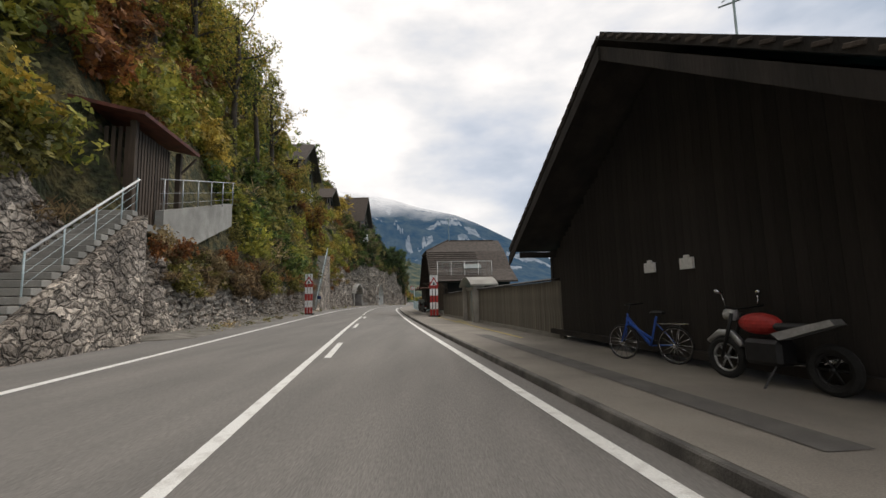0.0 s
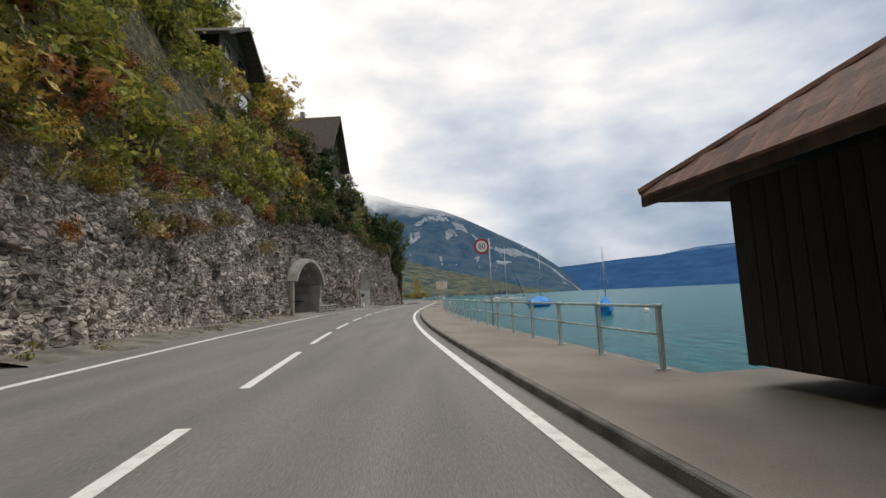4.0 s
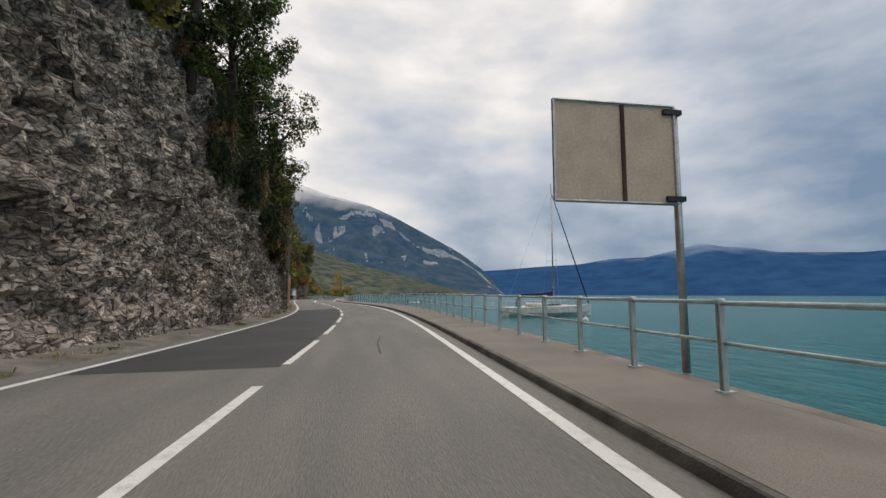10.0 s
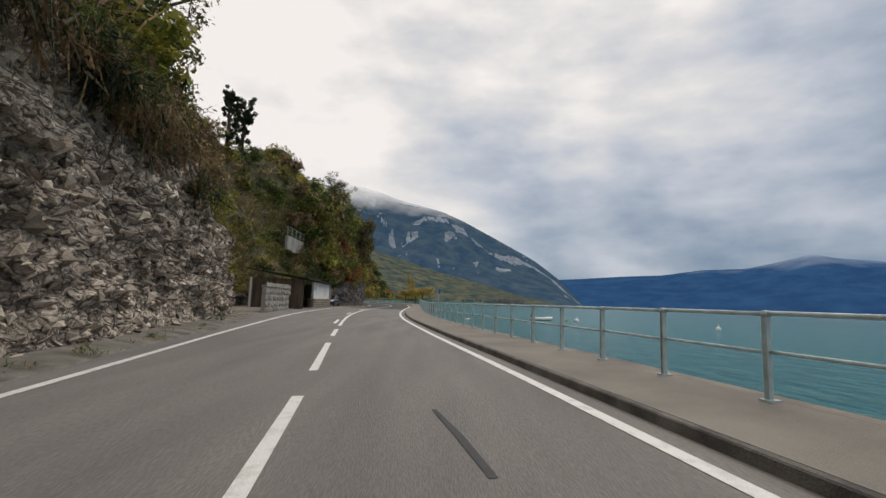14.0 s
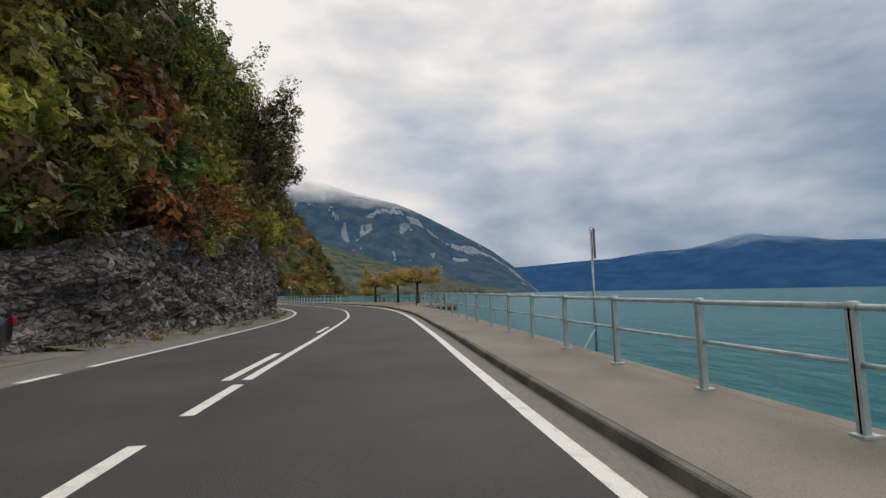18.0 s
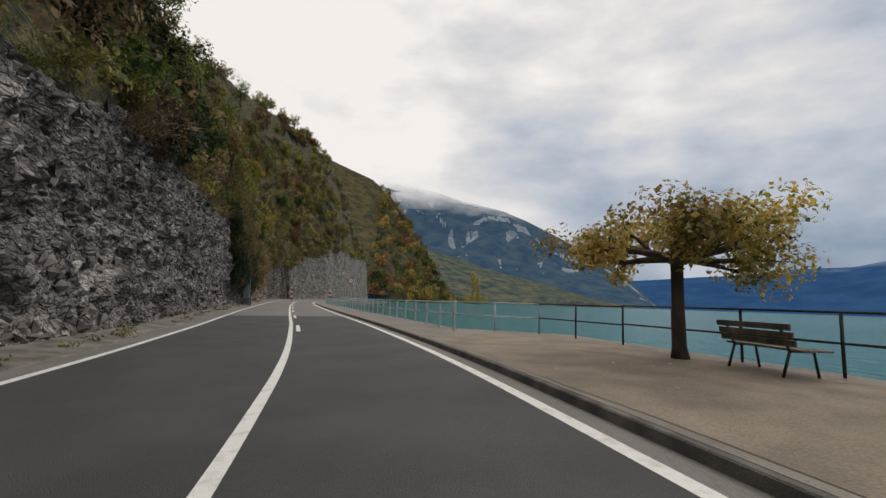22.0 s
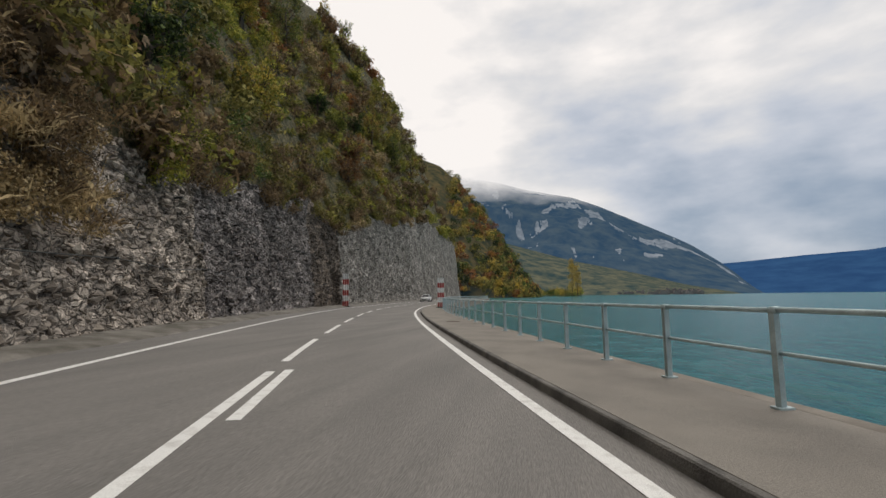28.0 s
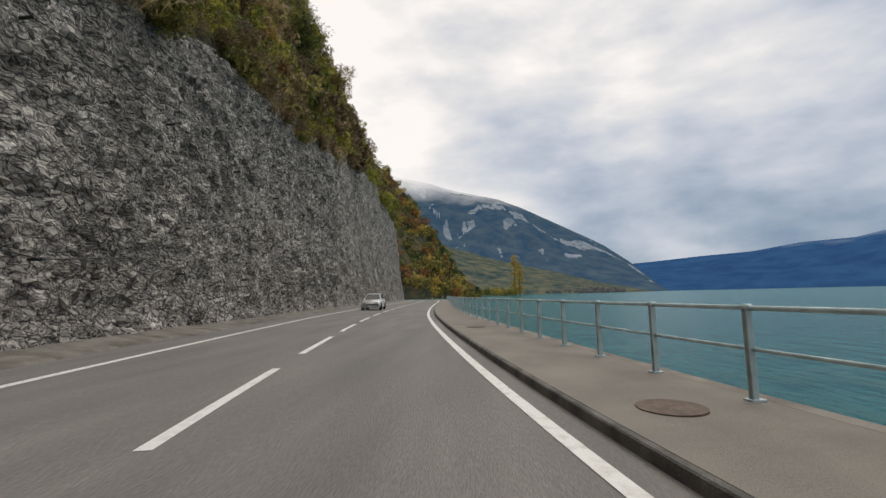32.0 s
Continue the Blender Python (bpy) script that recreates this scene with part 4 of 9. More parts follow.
# metres along the road where posts stand, and the bays between one and the next
STRETCHES = [[(59.6, 12), (83.4, 6), (95.65, 6), (108.05, 13), (132.55, 15), (158.0, 8), (172.05, 7), (184.25, 22), (224.35, 7), (236.25, 6), (247.45, 7), (260.0, 2), (263.6, 0)],
             [(294.2, 1), (295.98, 7), (309.36, 23), (350.58, 7), (362.82, 13), (386.86, 14), (411.86, 62), (526.57, 0)]]
protos = {}
for stretch in STRETCHES:
    for (q0, count), (q1, _) in zip(stretch, stretch[1:]):
        for k in range(count):
            m, ln = railing_bay(mark(q0 + (q1 - q0) * k / count), mark(q0 + (q1 - q0) * (k + 1) / count))
            key = round(ln, 2)
            if key not in protos:
                protos[key] = railing_proto(ln + 0.012)
                protos[key].matrix_world = m
            else:
                copy_thing(protos[key], m)

# ---- distance ----
def backdrop_material(name, low, high, haze, zc, soft, scale=0.012):
    m = bpy.data.materials.new(name)
    m.use_nodes = True
    n, l = m.node_tree.nodes, m.node_tree.links
    b = n["Principled BSDF"]
    b.inputs["Roughness"].default_value = 1.0
    b.inputs["Specular IOR Level"].default_value = 0
    co = n.new("ShaderNodeTexCoord")
    n1 = n.new("ShaderNodeTexNoise")
    n1.inputs["Scale"].default_value, n1.inputs["Detail"].default_value = scale, 10
    n1.inputs["Roughness"].default_value = 0.65
    l.new(co.outputs["Object"], n1.inputs[0])
    r = n.new("ShaderNodeValToRGB")
    r.color_ramp.elements[0].position, r.color_ramp.elements[0].color = 0.38, (*low, 1)
    r.color_ramp.elements[1].position, r.color_ramp.elements[1].color = 0.62, (*high, 1)
    l.new(n1.outputs["Fac"], r.inputs[0])
    col = r.outputs[0]
    sep = n.new("ShaderNodeSeparateXYZ")
    l.new(co.outputs["Object"], sep.inputs[0])
    l.new(col, b.inputs["Base Color"])
    # distance haze is put in as a faint even glow of the surface
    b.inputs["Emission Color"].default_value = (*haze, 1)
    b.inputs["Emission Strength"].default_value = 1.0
    # the top is lost in cloud
    n2 = n.new("ShaderNodeTexNoise")
    n2.inputs["Scale"].default_value, n2.inputs["Detail"].default_value = 0.005, 7
    l.new(co.outputs["Object"], n2.inputs[0])
    ad = n.new("ShaderNodeMath")
    ad.operation, ad.inputs[1].default_value = "MULTIPLY", 220
    l.new(n2.outputs["Fac"], ad.inputs[0])
    a2 = n.new("ShaderNodeMath")
    l.new(sep.outputs["Z"], a2.inputs[0])
    l.new(ad.outputs[0], a2.inputs[1])
    mr = n.new("ShaderNodeMapRange")
    mr.inputs["From Min"].default_value, mr.inputs["From Max"].default_value = zc + 110, zc + 110 + soft
    l.new(a2.outputs[0], mr.inputs[0])
    tr = n.new("ShaderNodeBsdfTransparent")
    mx = n.new("ShaderNodeMixShader")
    l.new(mr.outputs[0], mx.inputs[0])
    l.new(b.outputs[0], mx.inputs[1])
    l.new(tr.outputs[0], mx.inputs[2])
    out = [q for q in n if q.type == "OUTPUT_MATERIAL"][0]
    l.new(mx.outputs[0], out.inputs["Surface"])
    return m


# bluish colours and the glow together paint the haze of distance
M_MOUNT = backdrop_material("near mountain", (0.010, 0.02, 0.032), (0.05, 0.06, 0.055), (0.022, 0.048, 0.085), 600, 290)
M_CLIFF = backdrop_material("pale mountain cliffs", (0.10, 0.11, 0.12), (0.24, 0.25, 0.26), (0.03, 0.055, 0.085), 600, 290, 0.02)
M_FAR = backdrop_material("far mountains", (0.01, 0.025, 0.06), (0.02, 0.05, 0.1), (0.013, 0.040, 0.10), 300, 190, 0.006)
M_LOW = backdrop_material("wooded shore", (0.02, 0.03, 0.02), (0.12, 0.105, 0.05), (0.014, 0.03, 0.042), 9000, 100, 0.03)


def ridge(name, az0, az1, dist, table, depth, material, k, label, ox=-30, oy=200, cliffs=None):
    """A mountain range seen from the road: elevation in degrees over azimuth, clockwise from y."""
    naz, nr = (520, 110) if cliffs else (220, 40)
    az = np.linspace(az0, az1, naz)
    r = np.linspace(0, 1, nr)
    A, R = np.meshgrid(np.radians(az), r, indexing="ij")
    el = np.interp(az, [a for a, _ in table], [e for _, e in table])
    top = np.tan(np.radians(np.maximum(el, 0)))[:, None] * dist
    rad = dist - depth + depth * R
    x, y = ox + rad * np.sin(A), oy + rad * np.cos(A)
    q = np.stack([x.ravel() * 0.004, y.ravel() * 0.004, np.zeros(x.size)], 1)
    n = (fbm(q, 5, k) - 0.5).reshape(x.shape)
    prof = R ** 0.85
    z = top * np.clip(prof + n * 0.5 * R * (1 - R) * 2.2, 0, 1.3) - 8 + np.where(R < 0.02, -20, 0)
    P = np.stack([x.ravel(), y.ravel(), z.ravel()], 1)
    me = mesh(name, P, grid_faces(naz, nr), material, True)
    if cliffs:
        # broken bands of bare rock below the crest
        me.materials.append(cliffs)
        fa, fr = [q.ravel() for q in np.meshgrid(0.5 * (az[1:] + az[:-1]), 0.5 * (r[1:] + r[:-1]), indexing="ij")]
        lo_ = 0.70 + 0.09 * np.sin(fa * 0.55) - 0.006 * fa
        band = np.exp(-((fr - lo_) / 0.075) ** 2) + 0.55 * np.exp(-((fr - lo_ + 0.24) / 0.06) ** 2)
        nz = fbm(np.stack([fa * 1.0, fr * 11, fa * 0 + 4.2], 1), 5, 63)
        me.polygons.foreach_set("material_index", ((band * 0.40 + nz) > 0.80).astype(np.int32))
    return tagged(new(name, me), label, "mountain", kind="structure")


ridge("backdrop", -30, 20.4, 3500, [(-30, 16.5), (-9, 14.6), (-3, 12.8), (2.3, 11.6), (5.2, 10.4), (8.5, 8.7), (12.8, 6.4), (14.5, 5.4), (17, 3.5), (18.5, 2.1), (19.9, 0.6), (20.4, 0)], 1500, M_MOUNT, 2, "wooded mountain tinted hazy blue, with pale cliffs under cloud", cliffs=M_CLIFF)
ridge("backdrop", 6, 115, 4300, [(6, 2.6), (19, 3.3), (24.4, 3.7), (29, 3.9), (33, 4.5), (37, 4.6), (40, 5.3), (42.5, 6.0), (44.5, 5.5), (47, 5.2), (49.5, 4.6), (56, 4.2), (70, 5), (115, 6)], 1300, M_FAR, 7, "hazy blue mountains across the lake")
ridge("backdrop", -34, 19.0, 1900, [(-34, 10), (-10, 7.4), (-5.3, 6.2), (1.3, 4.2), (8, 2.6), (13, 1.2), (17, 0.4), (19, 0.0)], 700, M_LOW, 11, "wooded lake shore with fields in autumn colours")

# the shoulder's material carries a weaker painted haze glow
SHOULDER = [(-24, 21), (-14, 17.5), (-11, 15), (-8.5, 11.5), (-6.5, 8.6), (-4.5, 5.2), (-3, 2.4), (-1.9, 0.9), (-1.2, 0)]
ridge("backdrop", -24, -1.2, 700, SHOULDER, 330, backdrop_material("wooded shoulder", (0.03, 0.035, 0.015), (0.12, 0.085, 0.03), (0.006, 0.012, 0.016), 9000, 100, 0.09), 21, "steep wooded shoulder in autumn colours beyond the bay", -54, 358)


def shoulder_woods():
    nr = np.random.default_rng(28)
    P, slot = [], []
    for _ in range(330):
        az, R = nr.uniform(-13, -1.4), nr.uniform(0.03, 1.0)
        top = math.tan(radians(float(np.interp(az, [a for a, _ in SHOULDER], [e for _, e in SHOULDER])))) * 700
        rad = 370 + 330 * R
        b = stand(LOW[nr.integers(5)], (-54 + rad * math.sin(radians(az)), 358 + rad * math.cos(radians(az)), top * R ** 0.85 - 7 + 2), nr.uniform(4, 8), nr.uniform(0, 6.28), nr.uniform(0.9, 1.5))
        P.append(b)
        slot.append(np.full(len(b), nr.choice([0, 1, 2, 2, 3, 4])))
    tagged(new("shoulder_woods", quads("shoulder_woods", np.concatenate(P), [LEAF[k] for k in ("green", "dark", "olive", "rust", "yellow")], np.concatenate(slot))), "autumn woods on the shoulder beyond the bay", "woods", kind="stuff")


shoulder_woods()

# ---- materials of the things ----
M_DARKWOOD = mat("black-brown stained boards", (0.032, 0.026, 0.022), 0.85, dark=(0.014, 0.012, 0.010), scale=2, bump=0.5, bscale=25, stretch=(1, 1, 0.15), vary=0.25)
M_BOARDS = mat("weathered grey boards", (0.25, 0.23, 0.19), 0.9, dark=(0.11, 0.10, 0.08), scale=3.0, bump=0.6, bscale=22, stretch=(1, 1, 0.12), vary=0.18)
M_BROWNWOOD = mat("brown wooden boards", (0.11, 0.078, 0.054), 0.85, dark=(0.05, 0.036, 0.026), scale=3, bump=0.5, bscale=22, stretch=(1, 1, 0.15), vary=0.25)
M_FRESH = mat("fresh spruce planks", (0.60, 0.41, 0.265), 0.7, dark=(0.50, 0.32, 0.19), scale=5, bump=0.3, bscale=30, stretch=(0.2, 0.2, 3), vary=0.14)
M_OLDPLANK = mat("old grey planks", (0.22, 0.195, 0.165), 0.9, dark=(0.07, 0.06, 0.05), scale=5, bump=0.6, bscale=30, stretch=(0.25, 0.25, 3), vary=0.22)
M_TILE_BROWN = mat("brown roof tiles", (0.085, 0.066, 0.053), 0.85, dark=(0.045, 0.036, 0.03), scale=4, bump=0.5, bscale=20, vary=0.25)
M_TILE_RED = mat("weathered red roof tiles", (0.20, 0.095, 0.062), 0.8, dark=(0.09, 0.055, 0.042), scale=3, bump=0.4, bscale=24, vary=0.35)
M_WHITE = mat("white painted plaster", (0.74, 0.73, 0.70), 0.8, dark=(0.60, 0.59, 0.56), scale=1.2, bump=0.15, bscale=40)
M_WHITEPAINT = mat("white gloss paint", (0.78, 0.78, 0.77), 0.4, dark=(0.7, 0.7, 0.69), scale=3)
M_RED = mat("red paint", (0.42, 0.035, 0.03), 0.5, dark=(0.33, 0.03, 0.026), scale=4)
M_BLACK = mat("black plastic", (0.018, 0.018, 0.019), 0.5, dark=(0.01, 0.01, 0.011), scale=8)
M_RUBBER = mat("tyre rubber", (0.02, 0.02, 0.02), 0.85, dark=(0.012, 0.012, 0.012), scale=9, bump=0.3, bscale=60)
M_CHROME = mat("bright metal", (0.62, 0.62, 0.63), 0.25, 1.0, scale=6)
M_ALU = mat("aluminium", (0.55, 0.56, 0.57), 0.4, 0.8, scale=6)
M_BLUE = mat("blue paint", (0.03, 0.10, 0.42), 0.4, dark=(0.025, 0.08, 0.34), scale=5)
M_TARP = mat("bright blue tarpaulin", (0.03, 0.30, 0.78), 0.6, dark=(0.02, 0.22, 0.62), scale=3, bump=0.6, bscale=6, bdist=0.06)
M_NAVY = mat("navy canvas", (0.02, 0.04, 0.12), 0.8, scale=4, bump=0.3, bscale=12)
M_HULL = mat("white boat hull", (0.86, 0.86, 0.84), 0.3, dark=(0.6, 0.6, 0.58), scale=2)
M_CARBLACK = mat("black car paint", (0.012, 0.013, 0.016), 0.2, dark=(0.009, 0.01, 0.012), scale=3, spec=0.7)
M_CARRED = mat("red car paint", (0.40, 0.02, 0.02), 0.25, dark=(0.33, 0.016, 0.016), scale=3, spec=0.6)
M_CARSILVER = mat("silver car paint", (0.66, 0.66, 0.64), 0.3, 0.1, scale=3)
M_GLASSDARK = mat("dark window glass", (0.02, 0.024, 0.028), 0.08, dark=(0.015, 0.018, 0.02), scale=2, spec=0.7)
M_LAMP = mat("red lamp glass", (0.35, 0.02, 0.02), 0.2, scale=4)
M_CLEARLAMP = mat("clear lamp glass", (0.6, 0.6, 0.6), 0.15, scale=4)
M_YELLOW = mat("yellow road paint", (0.55, 0.42, 0.06), 0.75, dark=(0.36, 0.29, 0.08), scale=5, bump=0.3, bscale=80)
M_GREENPAINT = mat("green shutter paint", (0.02, 0.16, 0.085), 0.6, dark=(0.012, 0.10, 0.055), scale=4)
M_ORANGE = mat("orange plastic", (0.62, 0.14, 0.035), 0.5, dark=(0.5, 0.10, 0.03), scale=4)
M_STONE = mat("stone masonry", (0.33, 0.30, 0.255), 0.9, dark=(0.15, 0.135, 0.115), scale=2.0, bump=0.9, bscale=9, vary=0.28, bdist=0.06)
M_DARKSTEEL = mat("dark painted steel", (0.05, 0.055, 0.055), 0.5, 0.5, scale=6)
M_BEIGE = mat("beige sign back", (0.70, 0.60, 0.48), 0.7, dark=(0.60, 0.51, 0.41), scale=2.5)
M_SIGNBLUE = mat("blue sign face", (0.02, 0.12, 0.45), 0.4, scale=4)
M_GREYBOX = mat("grey cabinet paint", (0.24, 0.27, 0.26), 0.55, dark=(0.19, 0.215, 0.21), scale=3)
M_VAULT = mat("stained concrete vault", (0.34, 0.31, 0.28), 0.9, dark=(0.20, 0.175, 0.155), scale=0.8, bump=0.25, bscale=20)
M_ROLLER = mat("white garage door", (0.72, 0.72, 0.70), 0.6, dark=(0.62, 0.62, 0.60), scale=2)


def frame_at(s0):
    """The road's local frame: x is d, y counts along the road from s0."""
    return spot(s0, 0.0, 0.0)


def plank_mesh(name, w, t, h, material, bevel=0.006):
    bm = boxm(-w / 2, w / 2, -t / 2, t / 2, 0, h, bevel)
    me = bpy.data.meshes.new(name)
    bm.to_mesh(me)
    bm.free()
    me.materials.append(material)
    return me


def place(name, me, parent, m, label=""):
    ob = new(name, me)
    ob.parent = parent
    ob.matrix_local = m
    return tagged(ob, label)


def slab(bm, pts, thick):
    """A plate from a loop of corners, thickened along its normal."""
    vs = [bm.verts.new(p) for p in pts]
    f = bm.faces.new(vs)
    f.normal_update()
    r = bmesh.ops.extrude_face_region(bm, geom=[f])
    n = f.normal * -thick
    for e in r["geom"]:
        if isinstance(e, bmesh.types.BMVert):
            e.co += n
    bmesh.ops.recalc_face_normals(bm, faces=bm.faces)
    return bm


def slabm(pts, thick):
    return slab(bmesh.new(), pts, thick)


# ---- boathouse shelter at the start ----
def boathouse():
    t = thing("boathouse", frame_at(7.5), "black stained timber boathouse with a deep overhanging gable roof", "boathouse")
    X0, X1, A, E, ZR, ZE = 5.75, 15.5, 0.0, 6.35, 6.15, 2.70
    for sg, E, ZE in ((1, 6.3, 2.70), (-1, 5.7, 2.45)):
        roof = part("roof", slabm([(X0, A, ZR), (X1, A, ZR), (X1, sg * E, ZE), (X0, sg * E, ZE)][::sg], 0.14), M_DARKWOOD, t)
        me = plank_mesh("verge_tile", 0.55, 0.20, 0.05, M_TILE_BROWN)
        n = 20
        for k in range(n):
            y = sg * (0.15 + k * (E - 0.1) / n)
            z = ZR - abs(y) * (ZR - ZE) / E + 0.05
            place("verge_tile", me, roof, pose(X0 + 0.25, y, z + 0.015, sg * (-26 + 7), 0, 0))
        part("barge_board", slabm([(X0 + 0.02, A, ZR - 0.14), (X0 + 0.02, sg * E, ZE - 0.14), (X0 + 0.02, sg * E, ZE - 0.42), (X0 + 0.02, A, ZR - 0.42)], 0.05), M_DARKWOOD, t)
        for x in (7.6, 9.6, 11.6, 13.6):
            part("rafter", slabm([(x, A, ZR - 0.15), (x, sg * (E - 0.1), ZE - 0.15), (x, sg * (E - 0.1), ZE - 0.31), (x, A, ZR - 0.31)], 0.12), M_DARKWOOD, t)
    me = {}
    for k in range(54):
        y = -5.5 + 0.211 * k + 0.1
        top = ZR - 0.35 - abs(y) * (0.59 if y > 0 else 0.69)
        h = round(top, 1)
        if h not in me:
            me[h] = plank_mesh("wall_board", 0.03, 0.215, h, M_DARKWOOD)
        place("wall_board", me[h], t, pose(7.05, y, 0.12))
    part("back_wall", boxm(15.0, 15.2, -5.4, 6, 0.1, 3.0), M_DARKWOOD, t)
    part("side_wall", boxm(7.0, 15.2, 5.85, 6.0, 0.1, 2.7), M_DARKWOOD, t)
    part("side_wall", boxm(7.0, 15.2, -5.5, -5.35, 0.1, 2.5), M_DARKWOOD, t)
    part("sill_beam", boxm(6.9, 7.15, -6.0, 6.0, 0.1, 0.24), M_DARKWOOD, t)
    part("tie_beam", boxm(5.9, 7.1, 5.6, 5.75, 2.45, 2.62), M_DARKWOOD, t)
    mast = part("weather_vane", mesh("weather_vane", *pipes([([(9, 0.2, 6.3), (9, 0.2, 7.7)], 0.025), ([(9, -0.2, 7.2), (9, 0.6, 7.5)], 0.02), ([(9, -0.1, 7.55), (9, 0.5, 7.55)], 0.015)]), M_STEEL), None, t)
    return t


boathouse()
for y in (8.3, 7.2):
    bm = boxm(-0.02, 0.02, -0.17, 0.17, 0, 0.2)
    box(bm, -0.02, 0.02, -0.06, 0.06, 0.2, 0.25)
    pl = part("wall_plaque", bm, M_WHITEPAINT)
    pl.matrix_world = spot(y, 7.0, 1.82)
    tagged(pl, "small cream plaque with a stepped top on dark boards", "plaque", "plaques")


def wheel(parent, y, r, tyre, name="wheel", spokes=10, rim=M_CHROME, x=0.0, z=None, width=0.0):
    z = r if z is None else z
    w = thing(name, pose(x, y, z), "", "")
    w.parent = parent
    del_keys = [k for k in ("label", "category") if k in w]
    for k in del_keys:
        del w[k]
    bm = bmesh.new()
    n = 22
    ring = []
    tr = tyre
    for i in range(n):
        a = 2 * math.pi * i / n
        c = Vector((0, math.cos(a), math.sin(a)))
        ring.append([bm.verts.new(c * (r - tr + tr * math.cos(b)) + Vector(((tr + width) * math.sin(b), 0, 0))) for b in [2 * math.pi * j / 8 for j in range(8)]])
    for i in range(n):
        for j in range(8):
            bm.faces.new((ring[i][j], ring[(i + 1) % n][j], ring[(i + 1) % n][(j + 1) % 8], ring[i][(j + 1) % 8]))
    part("tyre", bm, M_RUBBER, w)
    L = [([(0, 0, 0), (0, (r - tr * 2) * math.cos(a), (r - tr * 2) * math.sin(a))], 0.006 if tr < 0.03 else 0.014) for a in [2 * math.pi * k / spokes for k in range(spokes)]]
    hub = [([(-0.05, 0, 0), (0.05, 0, 0)], 0.03)]
    rimp = [([(0, (r - tr * 1.9) * math.cos(a), (r - tr * 1.9) * math.sin(a)) for a in [2 * math.pi * k / 20 for k in range(21)]], tr * 0.45)]
    part("rim", mesh("rim", *pipes(L + hub + rimp, 5), rim, True), None, w)
    return w


def bicycle():
    t = thing("bicycle", spot(7.85, 6.55, 0.12, 26), "blue step-through city bicycle leaning by dark boards", "bicycle")
    wheel(t, -0.52, 0.34, 0.02, "rear_wheel", 14)
    wheel(t, 0.52, 0.34, 0.02, "front_wheel", 14)
    part("frame", mesh("frame", *pipes([([(0, 0.40, 0.82), (0, -0.05, 0.32)], 0.032), ([(0, 0.37, 0.70), (0, -0.1, 0.42)], 0.025), ([(0, -0.05, 0.30), (0, -0.2, 0.85)], 0.022), ([(0.05, -0.05, 0.3), (0.05, -0.52, 0.34)], 0.014), ([(0.05, -0.52, 0.34), (0.03, -0.17, 0.72)], 0.012)]), M_BLUE, True), None, t)
    part("fork", mesh("fork", *pipes([([(0.05, 0.52, 0.34), (0.02, 0.42, 0.68), (0, 0.38, 0.9)], 0.016), ([(-0.05, 0.52, 0.34), (-0.02, 0.42, 0.68), (0, 0.38, 0.9)], 0.016)]), M_BLUE, True), None, t)
    part("handlebar", mesh("handlebar", *pipes([([(0, 0.37, 0.88), (0, 0.34, 1.05)], 0.014), ([(-0.28, 0.22, 1.08), (-0.1, 0.36, 1.07), (0.1, 0.36, 1.07), (0.28, 0.22, 1.08)], 0.014)]), M_BLACK, True), None, t)
    part("saddle", boxm(-0.08, 0.08, -0.36, -0.1, 0.88, 0.95, 0.03), M_BLACK, t)
    part("carrier", mesh("carrier", *pipes([([(-0.07, -0.75, 0.72), (-0.07, -0.25, 0.72)], 0.008), ([(0.07, -0.75, 0.72), (0.07, -0.25, 0.72)], 0.008), ([(0.07, -0.52, 0.34), (0.07, -0.6, 0.72)], 0.008)]), M_CHROME), None, t)
    part("chain_guard", boxm(0.045, 0.065, -0.4, 0.02, 0.3, 0.4, 0.008), M_BLACK, t)
    return t


bicycle()


